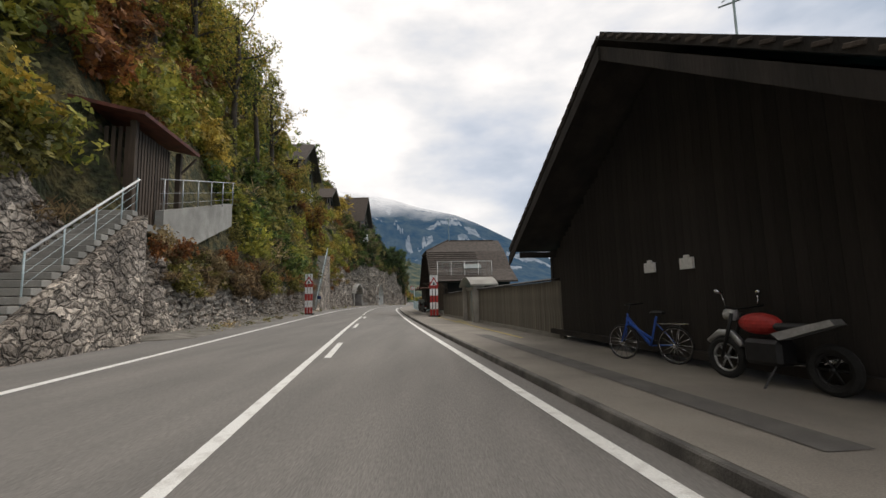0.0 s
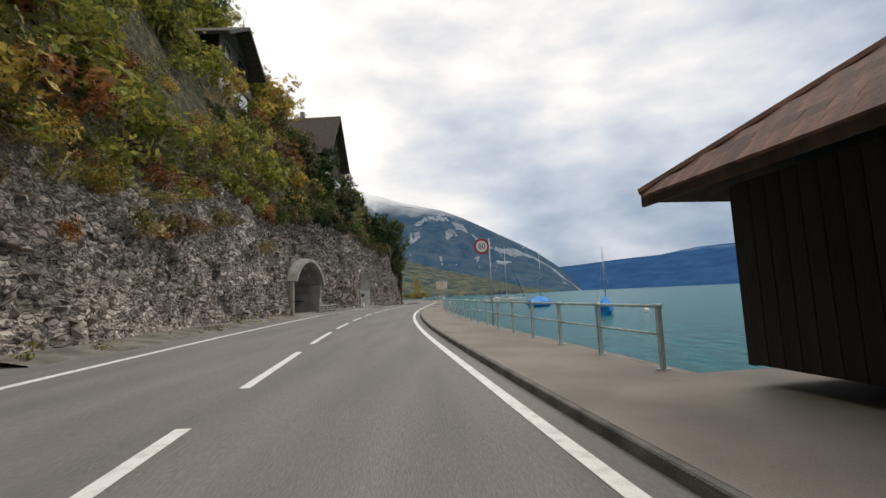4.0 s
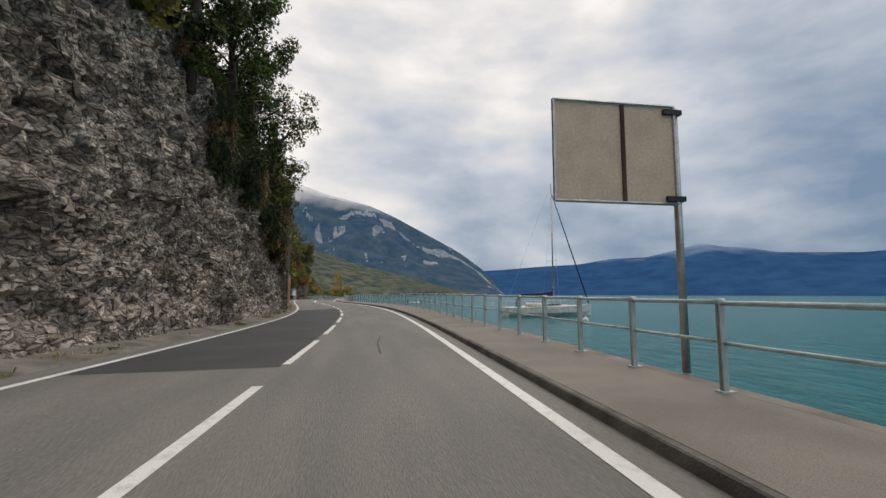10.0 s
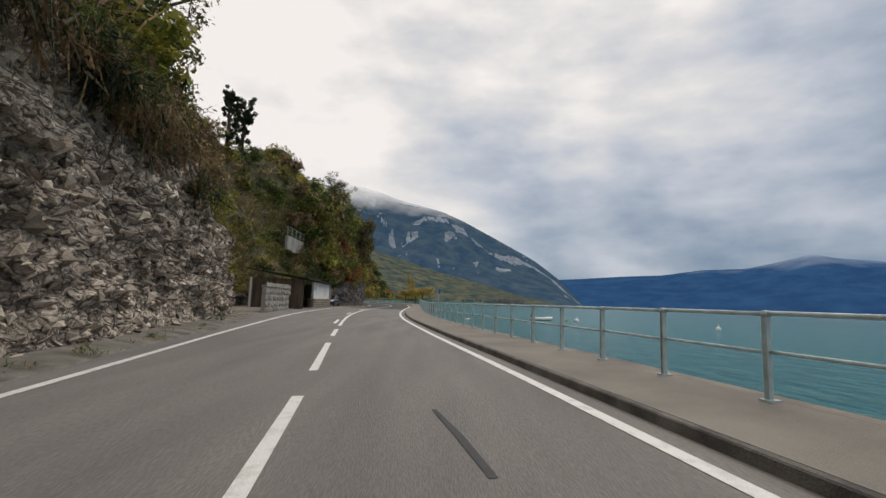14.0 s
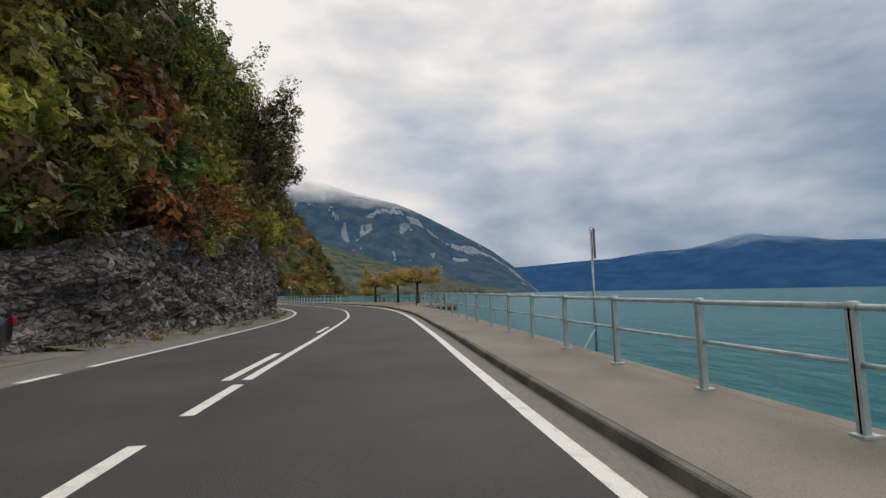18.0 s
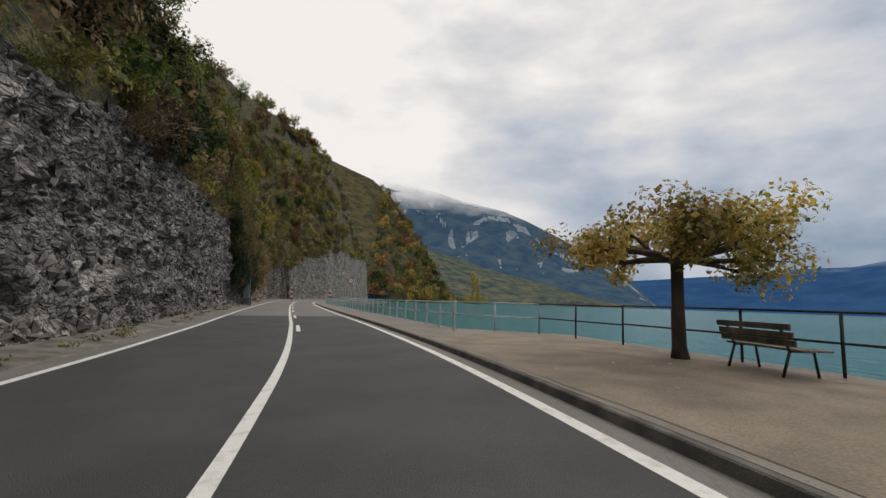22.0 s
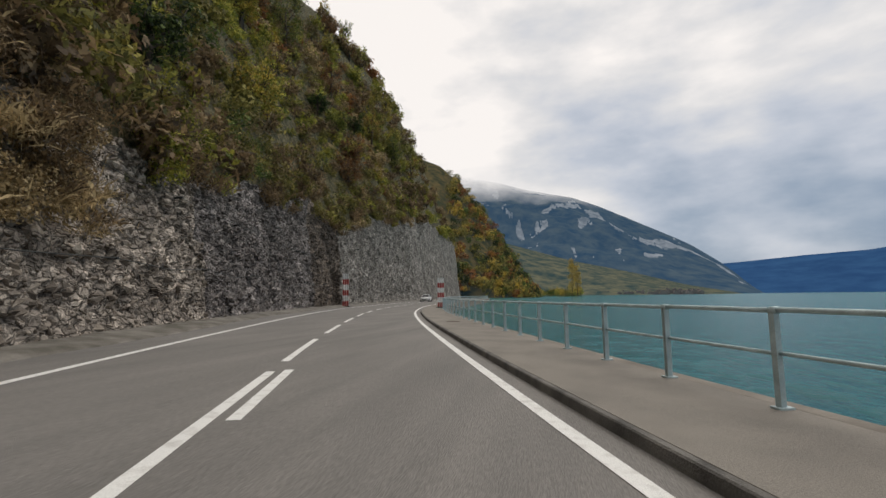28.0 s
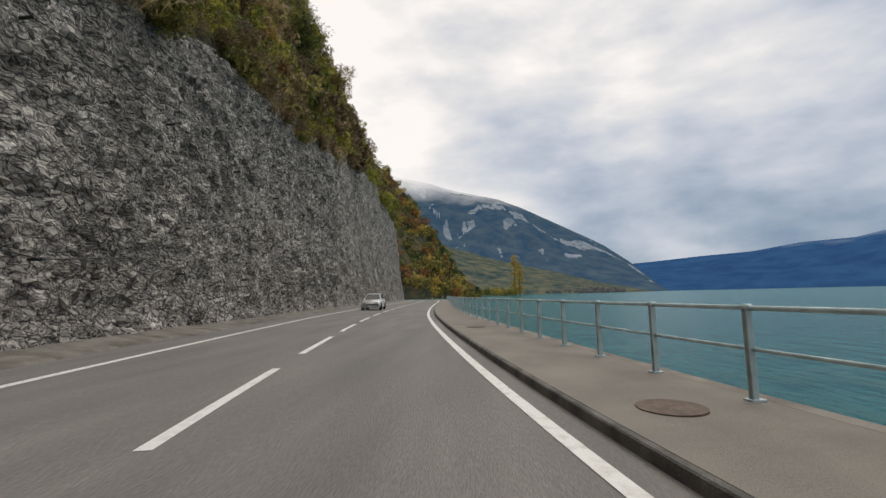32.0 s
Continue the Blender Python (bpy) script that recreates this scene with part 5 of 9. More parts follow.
def motorbike():
    t = thing("motorbike", spot(5.3, 6.72, 0.12, 180 - 172), "parked motorbike with a red tank and grey tail", "motorbike")
    wheel(t, -0.70, 0.31, 0.06, "rear_wheel", 6, M_BLACK)
    wheel(t, 0.72, 0.31, 0.055, "front_wheel", 6, M_ALU)
    bm = bmesh.new()
    bmesh.ops.create_uvsphere(bm, u_segments=16, v_segments=10, radius=1, matrix=Matrix.Translation((0, 0.16, 0.82)) @ Matrix.Diagonal((0.16, 0.30, 0.15, 1)))
    part("tank", bm, M_RED, t, "glossy red fuel tank")
    bm = boxm(-0.13, 0.13, -0.55, -0.08, 0.74, 0.84, 0.04)
    part("seat", bm, M_BLACK, t)
    part("tail", slabm([(-0.1, -0.2, 0.72), (-0.1, -0.9, 0.92), (-0.1, -0.95, 0.86), (-0.1, -0.3, 0.64)], -0.2), M_ALU, t, "silver grey tail fairing")
    part("engine", boxm(-0.17, 0.17, -0.2, 0.32, 0.28, 0.62, 0.05), M_BLACK, t)
    part("fork", mesh("fork", *pipes([([(0.09, 0.72, 0.31), (0.09, 0.50, 0.95)], 0.025), ([(-0.09, 0.72, 0.31), (-0.09, 0.50, 0.95)], 0.025)]), M_BLACK, True), None, t)
    part("handlebar", mesh("handlebar", *pipes([([(-0.36, 0.36, 1.06), (-0.1, 0.46, 1.02), (0.1, 0.46, 1.02), (0.36, 0.36, 1.06)], 0.015)]), M_BLACK, True), None, t)
    for x in (-0.3, 0.3):
        m = part("mirror", mesh("mirror", *pipes([([(x, 0.4, 1.06), (x * 1.15, 0.42, 1.24)], 0.008), ([(x * 1.1, 0.42, 1.25), (x * 1.45, 0.42, 1.28)], 0.03)]), M_CHROME, True), None, t)
    part("headlight", mesh("headlight", *pipe([(0, 0.52, 0.93), (0, 0.66, 0.93)], 0.085, 12), M_CLEARLAMP, True), None, t)
    part("front_mudguard", mesh("front_mudguard", *pipe([(0, 0.44, 0.5), (0, 0.60, 0.66), (0, 0.80, 0.66), (0, 0.98, 0.52)], 0.055, 8), M_ALU, True), None, t)
    part("exhaust", mesh("exhaust", *pipes([([(0.15, 0.2, 0.3), (0.17, -0.3, 0.3), (0.18, -0.75, 0.42)], 0.04)]), M_CHROME, True), None, t)
    part("side_stand", mesh("side_stand", *pipe([(-0.1, -0.1, 0.3), (-0.3, -0.05, 0.0)], 0.015), M_BLACK), None, t)
    return t


motorbike()


def scooter(s0, d0, turn, label):
    t = thing("scooter", spot(s0, d0, 0.12, turn), label, "scooter", "parked scooters")
    wheel(t, -0.62, 0.25, 0.055, "rear_wheel", 5, M_BLACK)
    wheel(t, 0.62, 0.25, 0.05, "front_wheel", 5, M_BLACK)
    bm = bmesh.new()
    prof = [(-0.85, 0.62), (-0.8, 0.78), (-0.15, 0.74), (0.0, 0.42), (0.35, 0.36), (0.45, 0.9), (0.58, 0.86), (0.62, 0.40), (0.4, 0.22), (-0.3, 0.22), (-0.75, 0.42)]
    vs = [bm.verts.new((-0.17, y, z)) for y, z in prof]
    f = bm.faces.new(vs)
    r = bmesh.ops.extrude_face_region(bm, geom=[f])
    bmesh.ops.translate(bm, verts=[e for e in r["geom"] if isinstance(e, bmesh.types.BMVert)], vec=(0.34, 0, 0))
    bmesh.ops.recalc_face_normals(bm, faces=bm.faces)
    bmesh.ops.bevel(bm, geom=list(bm.edges), offset=0.03, segments=1, affect="EDGES")
    part("body", bm, M_BLACK, t)
    part("seat", boxm(-0.15, 0.15, -0.78, -0.1, 0.76, 0.86, 0.04), M_RUBBER, t)
    part("windscreen", slabm([(-0.24, 0.52, 0.98), (0.24, 0.52, 0.98), (0.19, 0.40, 1.42), (-0.19, 0.40, 1.42)], 0.012), M_GREYBOX, t)
    part("handlebar", mesh("handlebar", *pipes([([(-0.34, 0.38, 1.02), (0, 0.46, 1.0), (0.34, 0.38, 1.02)], 0.018), ([(0, 0.46, 0.8), (0, 0.46, 1.02)], 0.03)]), M_BLACK, True), None, t)
    for x in (-0.3, 0.3):
        part("mirror", mesh("mirror", *pipes([([(x, 0.4, 1.02), (x * 1.2, 0.42, 1.2)], 0.007), ([(x * 1.15, 0.42, 1.2), (x * 1.55, 0.42, 1.23)], 0.035)]), M_CHROME, True), None, t)
    part("top_box", boxm(-0.2, 0.2, -1.08, -0.74, 0.88, 1.16, 0.05), M_BLACK, t)
    part("tail_light", boxm(-0.09, 0.09, -0.9, -0.86, 0.62, 0.72), M_LAMP, t)
    part("number_plate", boxm(-0.09, 0.09, -0.93, -0.92, 0.42, 0.56), M_WHITEPAINT, t, "plain white rear plate")
    part("stand", mesh("stand", *pipe([(-0.12, -0.1, 0.25), (-0.2, -0.15, 0.0)], 0.015), M_BLACK), None, t)
    return t


scooter(48.8, 6.15, 8, "black parked scooter with windscreen and top box")
scooter(54.4, 6.2, 4, "dark parked scooter with a small windscreen")


# ---- board fence with an arched gateway ----
def fence_bay(s0, s1, h=1.78):
    m, n = spot(s0, 7.0, 0.12), s1 - s0
    t = thing("board_fence", m, "weathered grey vertical board fence on a low kerb", "fence", "board fence bays")
    k = int(n / 0.2)
    me = plank_mesh("board", 0.025, n / k - 0.004, h - 0.16, M_BOARDS)
    for i in range(k):
        place("board", me, t, pose(0.0 + 0.004 * (i % 2), (i + 0.5) * n / k, 0.14))
    for z in (0.4, h - 0.35):
        part("rail", boxm(0.035, 0.075, 0.06, n - 0.06, z, z + 0.1), M_BOARDS, t)
    part("base", boxm(-0.06, 0.1, 0, n, -0.1, 0.14), M_CONCRETE, t)
    part("cap", slabm([(-0.12, 0, h - 0.02), (0.2, 0, h + 0.05), (0.2, n, h + 0.05), (-0.12, n, h - 0.02)], 0.05), M_DARKWOOD, t)
    part("post", boxm(0.03, 0.15, -0.06, 0.06, 0, h - 0.05), M_BOARDS, t)
    return t


for a, b in ((12.9, 15.7), (15.7, 18.5), (18.5, 21.3), (21.3, 23.9), (26.9, 29.8), (29.8, 32.7), (32.7, 35.3), (35.3, 38.2)):
    fence_bay(a, b)


def gateway():
    t = thing("gateway", spot(25.4, 6.75, 0.12), "concrete gateway with a curved canopy and a lake gate", "gateway")
    for y in (-1.45, 1.45):
        part("pillar", boxm(-0.08, 0.5, y - 0.15, y + 0.15, -0.1, 2.0, 0.02), M_CONCRETE, t)
    V, Fc = [], []
    n = 14
    for i in range(n + 1):
        y = -1.75 + 3.5 * i / n
        z = 2.0 + 0.46 * (1 - (y / 1.75) ** 2)
        for x, dz in ((-0.25, 0), (1.3, 0), (1.3, 0.1), (-0.25, 0.1)):
            V.append((x, y, z + dz))
    for i in range(n):
        for j in range(4):
            a, b = i * 4 + j, i * 4 + (j + 1) % 4
            Fc.append((a, b, b + 4, a + 4))
    Fc += [(0, 1, 2, 3), tuple(n * 4 + k for k in (3, 2, 1, 0))]
    part("canopy", mesh("canopy", V, Fc, M_CONCRETE), None, t)
    part("lintel", boxm(0.1, 0.3, -1.3, 1.3, 1.78, 1.98), M_CONCRETE, t)
    part("partition", boxm(0.15, 0.25, 0.45, 1.3, 0, 1.8), M_BOARDS, t)
    part("partition", boxm(0.15, 0.25, -0.35, 0.05, 0, 1.8), M_GREYBOX, t)
    part("handrail", mesh("handrail", *pipes([([(0.5, -1.2, 0.5), (0.5, -0.6, 0.8)], 0.02), ([(0.5, -0.6, 0.0), (0.5, -0.6, 0.8)], 0.02), ([(0.5, -1.2, 0.0), (0.5, -1.2, 0.5)], 0.02)]), M_STEEL), None, t)
    return t


gateway()
for a, b, d0, w in ((13.5, 23.4, 5.95, 0.1), (27.2, 34.0, 5.95, 0.1)):
    patch("yellow_line", a, b, d0 - w / 2, d0 + w / 2, M_YELLOW, "thin worn yellow line on the footpath", 0.129)
for y in (23.6, 24.4, 25.3, 26.1):
    for sg in (1, -1):
        p0, p1 = rd(y, 5.75, 0.131)[0], rd(y + 0.9, 6.5, 0.131)[0]
        if sg < 0:
            p0, p1 = rd(y, 6.5, 0.131)[0], rd(y + 0.9, 5.75, 0.131)[0]
        u = Vector(p1 - p0)
        w = Vector((u.y, -u.x, 0)).normalized() * 0.05
        tagged(new("yellow_cross", mesh("yellow_cross", [Vector(p0) - w, Vector(p0) + w, Vector(p1) + w, Vector(p1) - w], [(0, 1, 2, 3)], M_YELLOW)), "worn yellow cross marking before the gate", "road marking", kind="structure")


# ---- big barn ----
def barn():
    t = thing("barn", frame_at(43.6), "large dark timber barn with a half-hipped tiled roof", "barn")
    X0, X1 = 5.85, 13.4
    # cross section of one roof side: distance from the ridge and height
    prof = [(0.0, 7.05), (2.25, 5.7), (4.5, 3.85), (6.4, 2.75)]
    for sg in (1, -1):
        bm = bmesh.new()
        rows = []
        for yy, zz in prof:
            x0 = 8.3 if yy == 0 else X0
            rows.append([bm.verts.new((x0, sg * yy, zz)), bm.verts.new((X1, sg * yy, zz))])
        for a, b in zip(rows, rows[1:]):
            bm.faces.new((a[0], a[1], b[1], b[0]) if sg > 0 else (a[0], b[0], b[1], a[1]))
        r = bmesh.ops.extrude_face_region(bm, geom=list(bm.faces))
        bmesh.ops.translate(bm, verts=[e for e in r["geom"] if isinstance(e, bmesh.types.BMVert)], vec=(0, 0, -0.16))
        bmesh.ops.recalc_face_normals(bm, faces=bm.faces)
        roof = part("roof", bm, M_TILE_BROWN, t)
        if sg < 0:
            me = plank_mesh("roof_tile", 0.30, 0.36, 0.035, M_TILE_BROWN, 0)
            for k in range(19):
                u = 2.3 + k * 0.265
                z = float(np.interp(u, [p[0] for p in prof], [p[1] for p in prof]))
                sl = -27 if u > 5 else -35
                for i in range(15):
                    place("roof_tile", me, roof, pose(X0 + 0.16 + i * 0.31 + 0.15 * (k % 2), -u, z + 0.02, -sl - 7, 0, 0))
            part("skylight", slabm([(9.0, -4.1, 4.3), (10.6, -4.1, 4.3), (10.6, -4.6, 3.9), (9.0, -4.6, 3.9)], -0.04), M_GREYBOX, roof, "pale translucent roof strip")
        part("barge_board", slabm([(X0, sg * 2.25, 5.55), (X0, sg * 4.5, 3.7), (X0, sg * 6.4, 2.6), (X0, sg * 6.4, 2.38), (X0, sg * 4.5, 3.4), (X0, sg * 2.25, 5.25)], 0.06), M_DARKWOOD, t)
    part("hip", slabm([(X0, -2.25, 5.7), (8.3, 0, 7.05), (X0, 2.25, 5.7)], 0.12), M_TILE_BROWN, t)
    part("gable_wall", slabm([(7.56, -5.6, 0.1), (7.56, 5.8, 0.1), (7.56, 5.8, 2.9), (7.56, 4.5, 3.65), (7.56, 2.2, 5.5), (7.56, -2.2, 5.5), (7.56, -4.5, 3.65), (7.56, -5.6, 3.0)], -0.15), M_DARKWOOD, t)
    me = plank_mesh("wall_board", 0.025, 0.2, 2.75, M_BROWNWOOD)
    for k in range(34):
        y = -3.2 + 0.208 * k
        place("wall_board", me, t, pose(7.37, y, 0.25))
    me = plank_mesh("wall_board", 0.03, 0.26, 2.4, M_DARKWOOD)
    for k in range(9):
        place("wall_board", me, t, pose(7.36, -5.5 + 0.27 * k, 0.25))
    part("base", boxm(7.2, 7.45, -5.6, 5.8, 0.0, 0.2), M_KERB, t)
    for y in (-5.5, 5.7):
        part("side_wall", boxm(7.4, 12.9, y - 0.08, y + 0.08, 0.1, 2.8), M_DARKWOOD, t)
    part("back_wall", boxm(12.7, 12.9, -5.5, 5.7, 0.1, 2.8), M_DARKWOOD, t)
    door = part("door", boxm(7.28, 7.34, -4.9, -3.6, 0.25, 2.25, 0.01), M_DARKWOOD, t)
    part("door_step", boxm(6.85, 7.3, -5.0, -3.5, 0.05, 0.22, 0.02), M_CONCRETE, t)
    for y in (2.65,):
        part("shutter", boxm(7.28, 7.34, y - 0.2, y + 0.2, 1.45, 2.55, 0.01), M_GREENPAINT, t, "green painted shutter")
    part("lintel_beam", boxm(7.3, 7.5, -5.5, 5.7, 2.98, 3.2, 0.01), M_DARKWOOD, t)
    for y in (-5.3, 5.5):
        part("bracket", mesh("bracket", *pipes([([(7.4, y, 2.2), (6.3, y, 3.0)], 0.07), ([(7.4, y, 3.0), (6.1, y, 3.0)], 0.08)], 4), M_BOARDS), None, t)
    part("antenna", mesh("antenna", *pipes([([(8.35, -0.1, 6.8), (8.35, -0.1, 9.3)], 0.03), ([(8.35, -0.35, 9.1), (8.35, 0.15, 9.1)], 0.015), ([(8.35, -0.3, 8.5), (8.35, 0.1, 8.5)], 0.015), ([(8.2, -0.1, 9.2), (8.5, -0.1, 9.2)], 0.04)]), M_STEEL), None, t)
    me = plank_mesh("ridge_tile", 0.36, 0.22, 0.08, M_TILE_BROWN)
    for i in range(13):
        place("ridge_tile", me, t, pose(8.4 + i * 0.36, 0, 7.0))
    return t


barn()


def net_frame():
    t = thing("net_frame", spot(38.0, 6.5, 0.0), "white tubular snow guard with wire net on the barn roof", "net frame")
    for x in (0, 1.2, 2.4, 3.6, 4.8):
        part("pole", mesh("pole", *pipe([(x, 0, 2.9), (x, 0, 4.75)], 0.025), M_WHITEPAINT, True), None, t)
    for z in (4.75, 3.15):
        part("rail", mesh("rail", *pipe([(0, 0, z), (4.8, 0, z)], 0.02), M_WHITEPAINT, True), None, t)
    L = [([(x, 0, 3.15), (x, 0, 4.75)], 0.003) for x in np.arange(0.15, 4.8, 0.15)] + [([(0, 0, z), (4.8, 0, z)], 0.003) for z in np.arange(3.3, 4.75, 0.15)]
    part("net", mesh("net", *pipes(L, 3), M_STEEL), None, t)


net_frame()


def kiosk():
    t = thing("kiosk", frame_at(55.0), "small dark timber hut with a weathered red tiled hip roof", "hut")
    e = [(5.9, -4.1), (5.9, 4.1), (10.8, 4.1), (10.8, -4.1)]
    R0, R1, ZE, ZR = (8.2, -0.9), (8.5, 0.6), 2.55, 4.35
    E3 = [(x, y, ZE) for x, y in e]
    A, B = (*R0, ZR), (*R1, ZR)
    faces = [[E3[0], E3[1], B, A], [E3[1], E3[2], B], [E3[2], E3[3], A, B], [E3[3], E3[0], A]]
    me = plank_mesh("roof_tile", 0.34, 0.29, 0.04, M_TILE_RED, 0)
    for k, f in enumerate(faces):
        roof = part("roof", slabm(f, 0.10), M_BROWNWOOD, t)
        if k in (0, 3):
            lo0, lo1 = Vector(f[0]), Vector(f[1])
            hi0, hi1 = Vector(f[-1]), Vector(f[2])
            n = (lo1 - lo0).cross(hi0 - lo0).normalized()
            if n.z < 0:
                n = -n
            along = (lo1 - lo0).normalized()
            upv = n.cross(along)
            M3 = Matrix((upv, -along, n)).transposed().to_4x4()
            rows = 9
            for r in range(rows):
                u = (r + 0.3) / rows
                p0, p1 = lo0.lerp(hi0, u), lo1.lerp(hi1, u)
                cnt = int((p1 - p0).length / 0.29)
                for i in range(cnt):
                    c = p0.lerp(p1, (i + 0.5) / cnt)
                    place("roof_tile", me, roof, Matrix.Translation(c + n * 0.02) @ M3 @ pose(0, 0, 0, 0, 5 + random.uniform(-1, 1), 0))
    for a, b in ((E3[0], A), (E3[1], B), (E3[3], A)):
        part("hip_ridge", mesh("hip_ridge", *pipe([Vector(a) + Vector((0, 0, 0.06)), Vector(b) + Vector((0, 0, 0.06))], 0.085, 6), M_TILE_RED), None, t)
    me = plank_mesh("wall_board", 0.03, 0.22, 2.4, M_DARKWOOD)
    for i in range(29):
        place("wall_board", me, t, pose(6.7, -3.3 + i * 0.228, 0.12))
    for y in (-3.4, 3.25):
        part("side_wall", boxm(6.7, 10.5, y - 0.05, y + 0.05, 0.1, 2.5), M_DARKWOOD, t)
    part("back_wall", boxm(10.4, 10.5, -3.4, 3.3, 0.1, 2.5), M_DARKWOOD, t)
    part("fascia", boxm(5.9, 5.95, -4.1, 4.1, 2.4, 2.56), M_BROWNWOOD, t)
    return t


kiosk()


# ---- stairs and wall on the land side ----
def stairs(s0, s1, z0, z1, d0, d1, label, rail_side, r0=0.3):
    n = int((z1 - z0) / 0.18)
    t = thing("staircase", frame_at(s0), label, "staircase")
    run = (s1 - s0) / n
    me = None
    for k in range(n):
        z = z0 + (k + 1) * (z1 - z0) / n
        bm = boxm(d0, d1, k * run - 0.03, (k + 1) * run, z - 0.16, z, 0.012)
        part("step", bm, M_CONCRETE, t)
    bm = slabm([(d1 - 0.02, 0, -0.1), (d1 - 0.02, s1 - s0, -0.1), (d1 - 0.02, s1 - s0, z1 - 0.1), (d1 - 0.02, 0, z0 - 0.02)], 0.3)
    part("side_wall", bm, M_ROCK, t)
    L = s1 - s0
    rail = part("handrail", mesh("handrail", *pipes([([(d1 - 0.06, r0, z0 + (z1 - z0) * r0 / L + 1.05), (d1 - 0.06, L + 0.1, z1 + 1.05)], 0.03)]), M_WHITEPAINT if rail_side else M_STEEL, True), None, t)
    for k in range(0, n + 1, max(4, n // 7)):
        y = min(r0 + k * run, L)
        z = z0 + (z1 - z0) * y / L
        part("baluster", mesh("baluster", *pipe([(d1 - 0.06, y, z - 0.1), (d1 - 0.06, y, z + 1.08)], 0.02), M_STEEL, True), None, t)
    for h in (0.35, 0.6, 0.85):
        part("wire", mesh("wire", *pipe([(d1 - 0.06, r0, z0 + (z1 - z0) * r0 / L + h), (d1 - 0.06, L, z1 + h)], 0.006, 4), M_STEEL), None, t)
    return t


stairs(8.6, 14.6, 0.15, 4.1, -6.8, -5.75, "concrete stairs with a white handrail up a rock wall", True, 1.8)
stairs(51.0, 60.8, 0.2, 7.4, -6.9, -5.65, "long concrete stairs with a steel handrail up the wall", False)
mb = part("mailbox", boxm(-0.2, 0.2, -0.16, 0.16, 0, 0.34, 0.02), M_NAVY)
mb.matrix_world = spot(52.3, -5.5, 1.35)
tagged(mb, "dark blue mailbox on the stair rail", "mailbox")
part("post", mesh("post", *pipe([(0, 0, -1.4), (0, 0, 0)], 0.025), M_STEEL), None, mb)


def hut():
    t = thing("wooden_hut", spot(17.6, -7.0, 3.9), "old brown timber gate hut above the wall", "hut")
    for y in (-1.6, 1.9):
        for x in (0.3, -2.0):
            part("post", boxm(x - 0.1, x + 0.1, y - 0.1, y + 0.1, -0.4, 3.5, 0.01), M_BROWNWOOD, t)
    me = plank_mesh("slat", 0.035, 0.13, 3.2, M_BROWNWOOD)
    for i in range(13):
        place("slat", me, t, pose(0.3, -1.4 + i * 0.2, 0.1))
    me = plank_mesh("slat", 0.13, 0.035, 3.2, M_BROWNWOOD)
    for i in range(10):
        place("slat", me, t, pose(0.1 - i * 0.22, -1.6, 0.1))
    part("roof", slabm([(0.9, -2.2, 3.5), (0.9, 2.4, 3.55), (-2.6, 2.4, 4.3), (-2.6, -2.2, 4.25)], 0.12), mat("rusty sheet", (0.18, 0.06, 0.04), 0.7, dark=(0.09, 0.035, 0.028), scale=3), t, "rust-red sheet roof")
    part("brace", mesh("brace", *pipe([(0.35, 1.9, 2.6), (0.8, 2.3, 3.4)], 0.05, 4), M_BROWNWOOD), None, t)
    part("floor", boxm(-2.1, 0.5, -1.8, 2.1, -0.2, 0.05), M_CONCRETE, t)


hut()


def terrace():
    t = thing("terrace_wall", frame_at(17.0), "white rendered ramp wall with a steel fence above the rock", "retaining wall")
    part("wall", slabm([(-6.35, 2.6, 3.5), (-6.6, 9.2, 5.6), (-6.6, 9.2, 6.9), (-6.35, 0.6, 4.75), (-6.35, 0.6, 3.5)], -0.3), M_CONCRETE, t)
    for k in range(6):
        y = 0.9 + k * 1.6
        z = 4.75 + (y - 0.6) * 0.25
        part("fence_post", mesh("fence_post", *pipe([(-6.5, y, z - 0.1), (-6.5, y, z + 1.2)], 0.025), M_ALU, True), None, t)
    for h in (1.2, 0.65, 0.25):
        part("fence_rail", mesh("fence_rail", *pipe([(-6.5, 0.6, 4.75 + h), (-6.5, 9.2, 6.9 + h)], 0.022 if h > 1 else 0.008), M_ALU, True), None, t)


terrace()


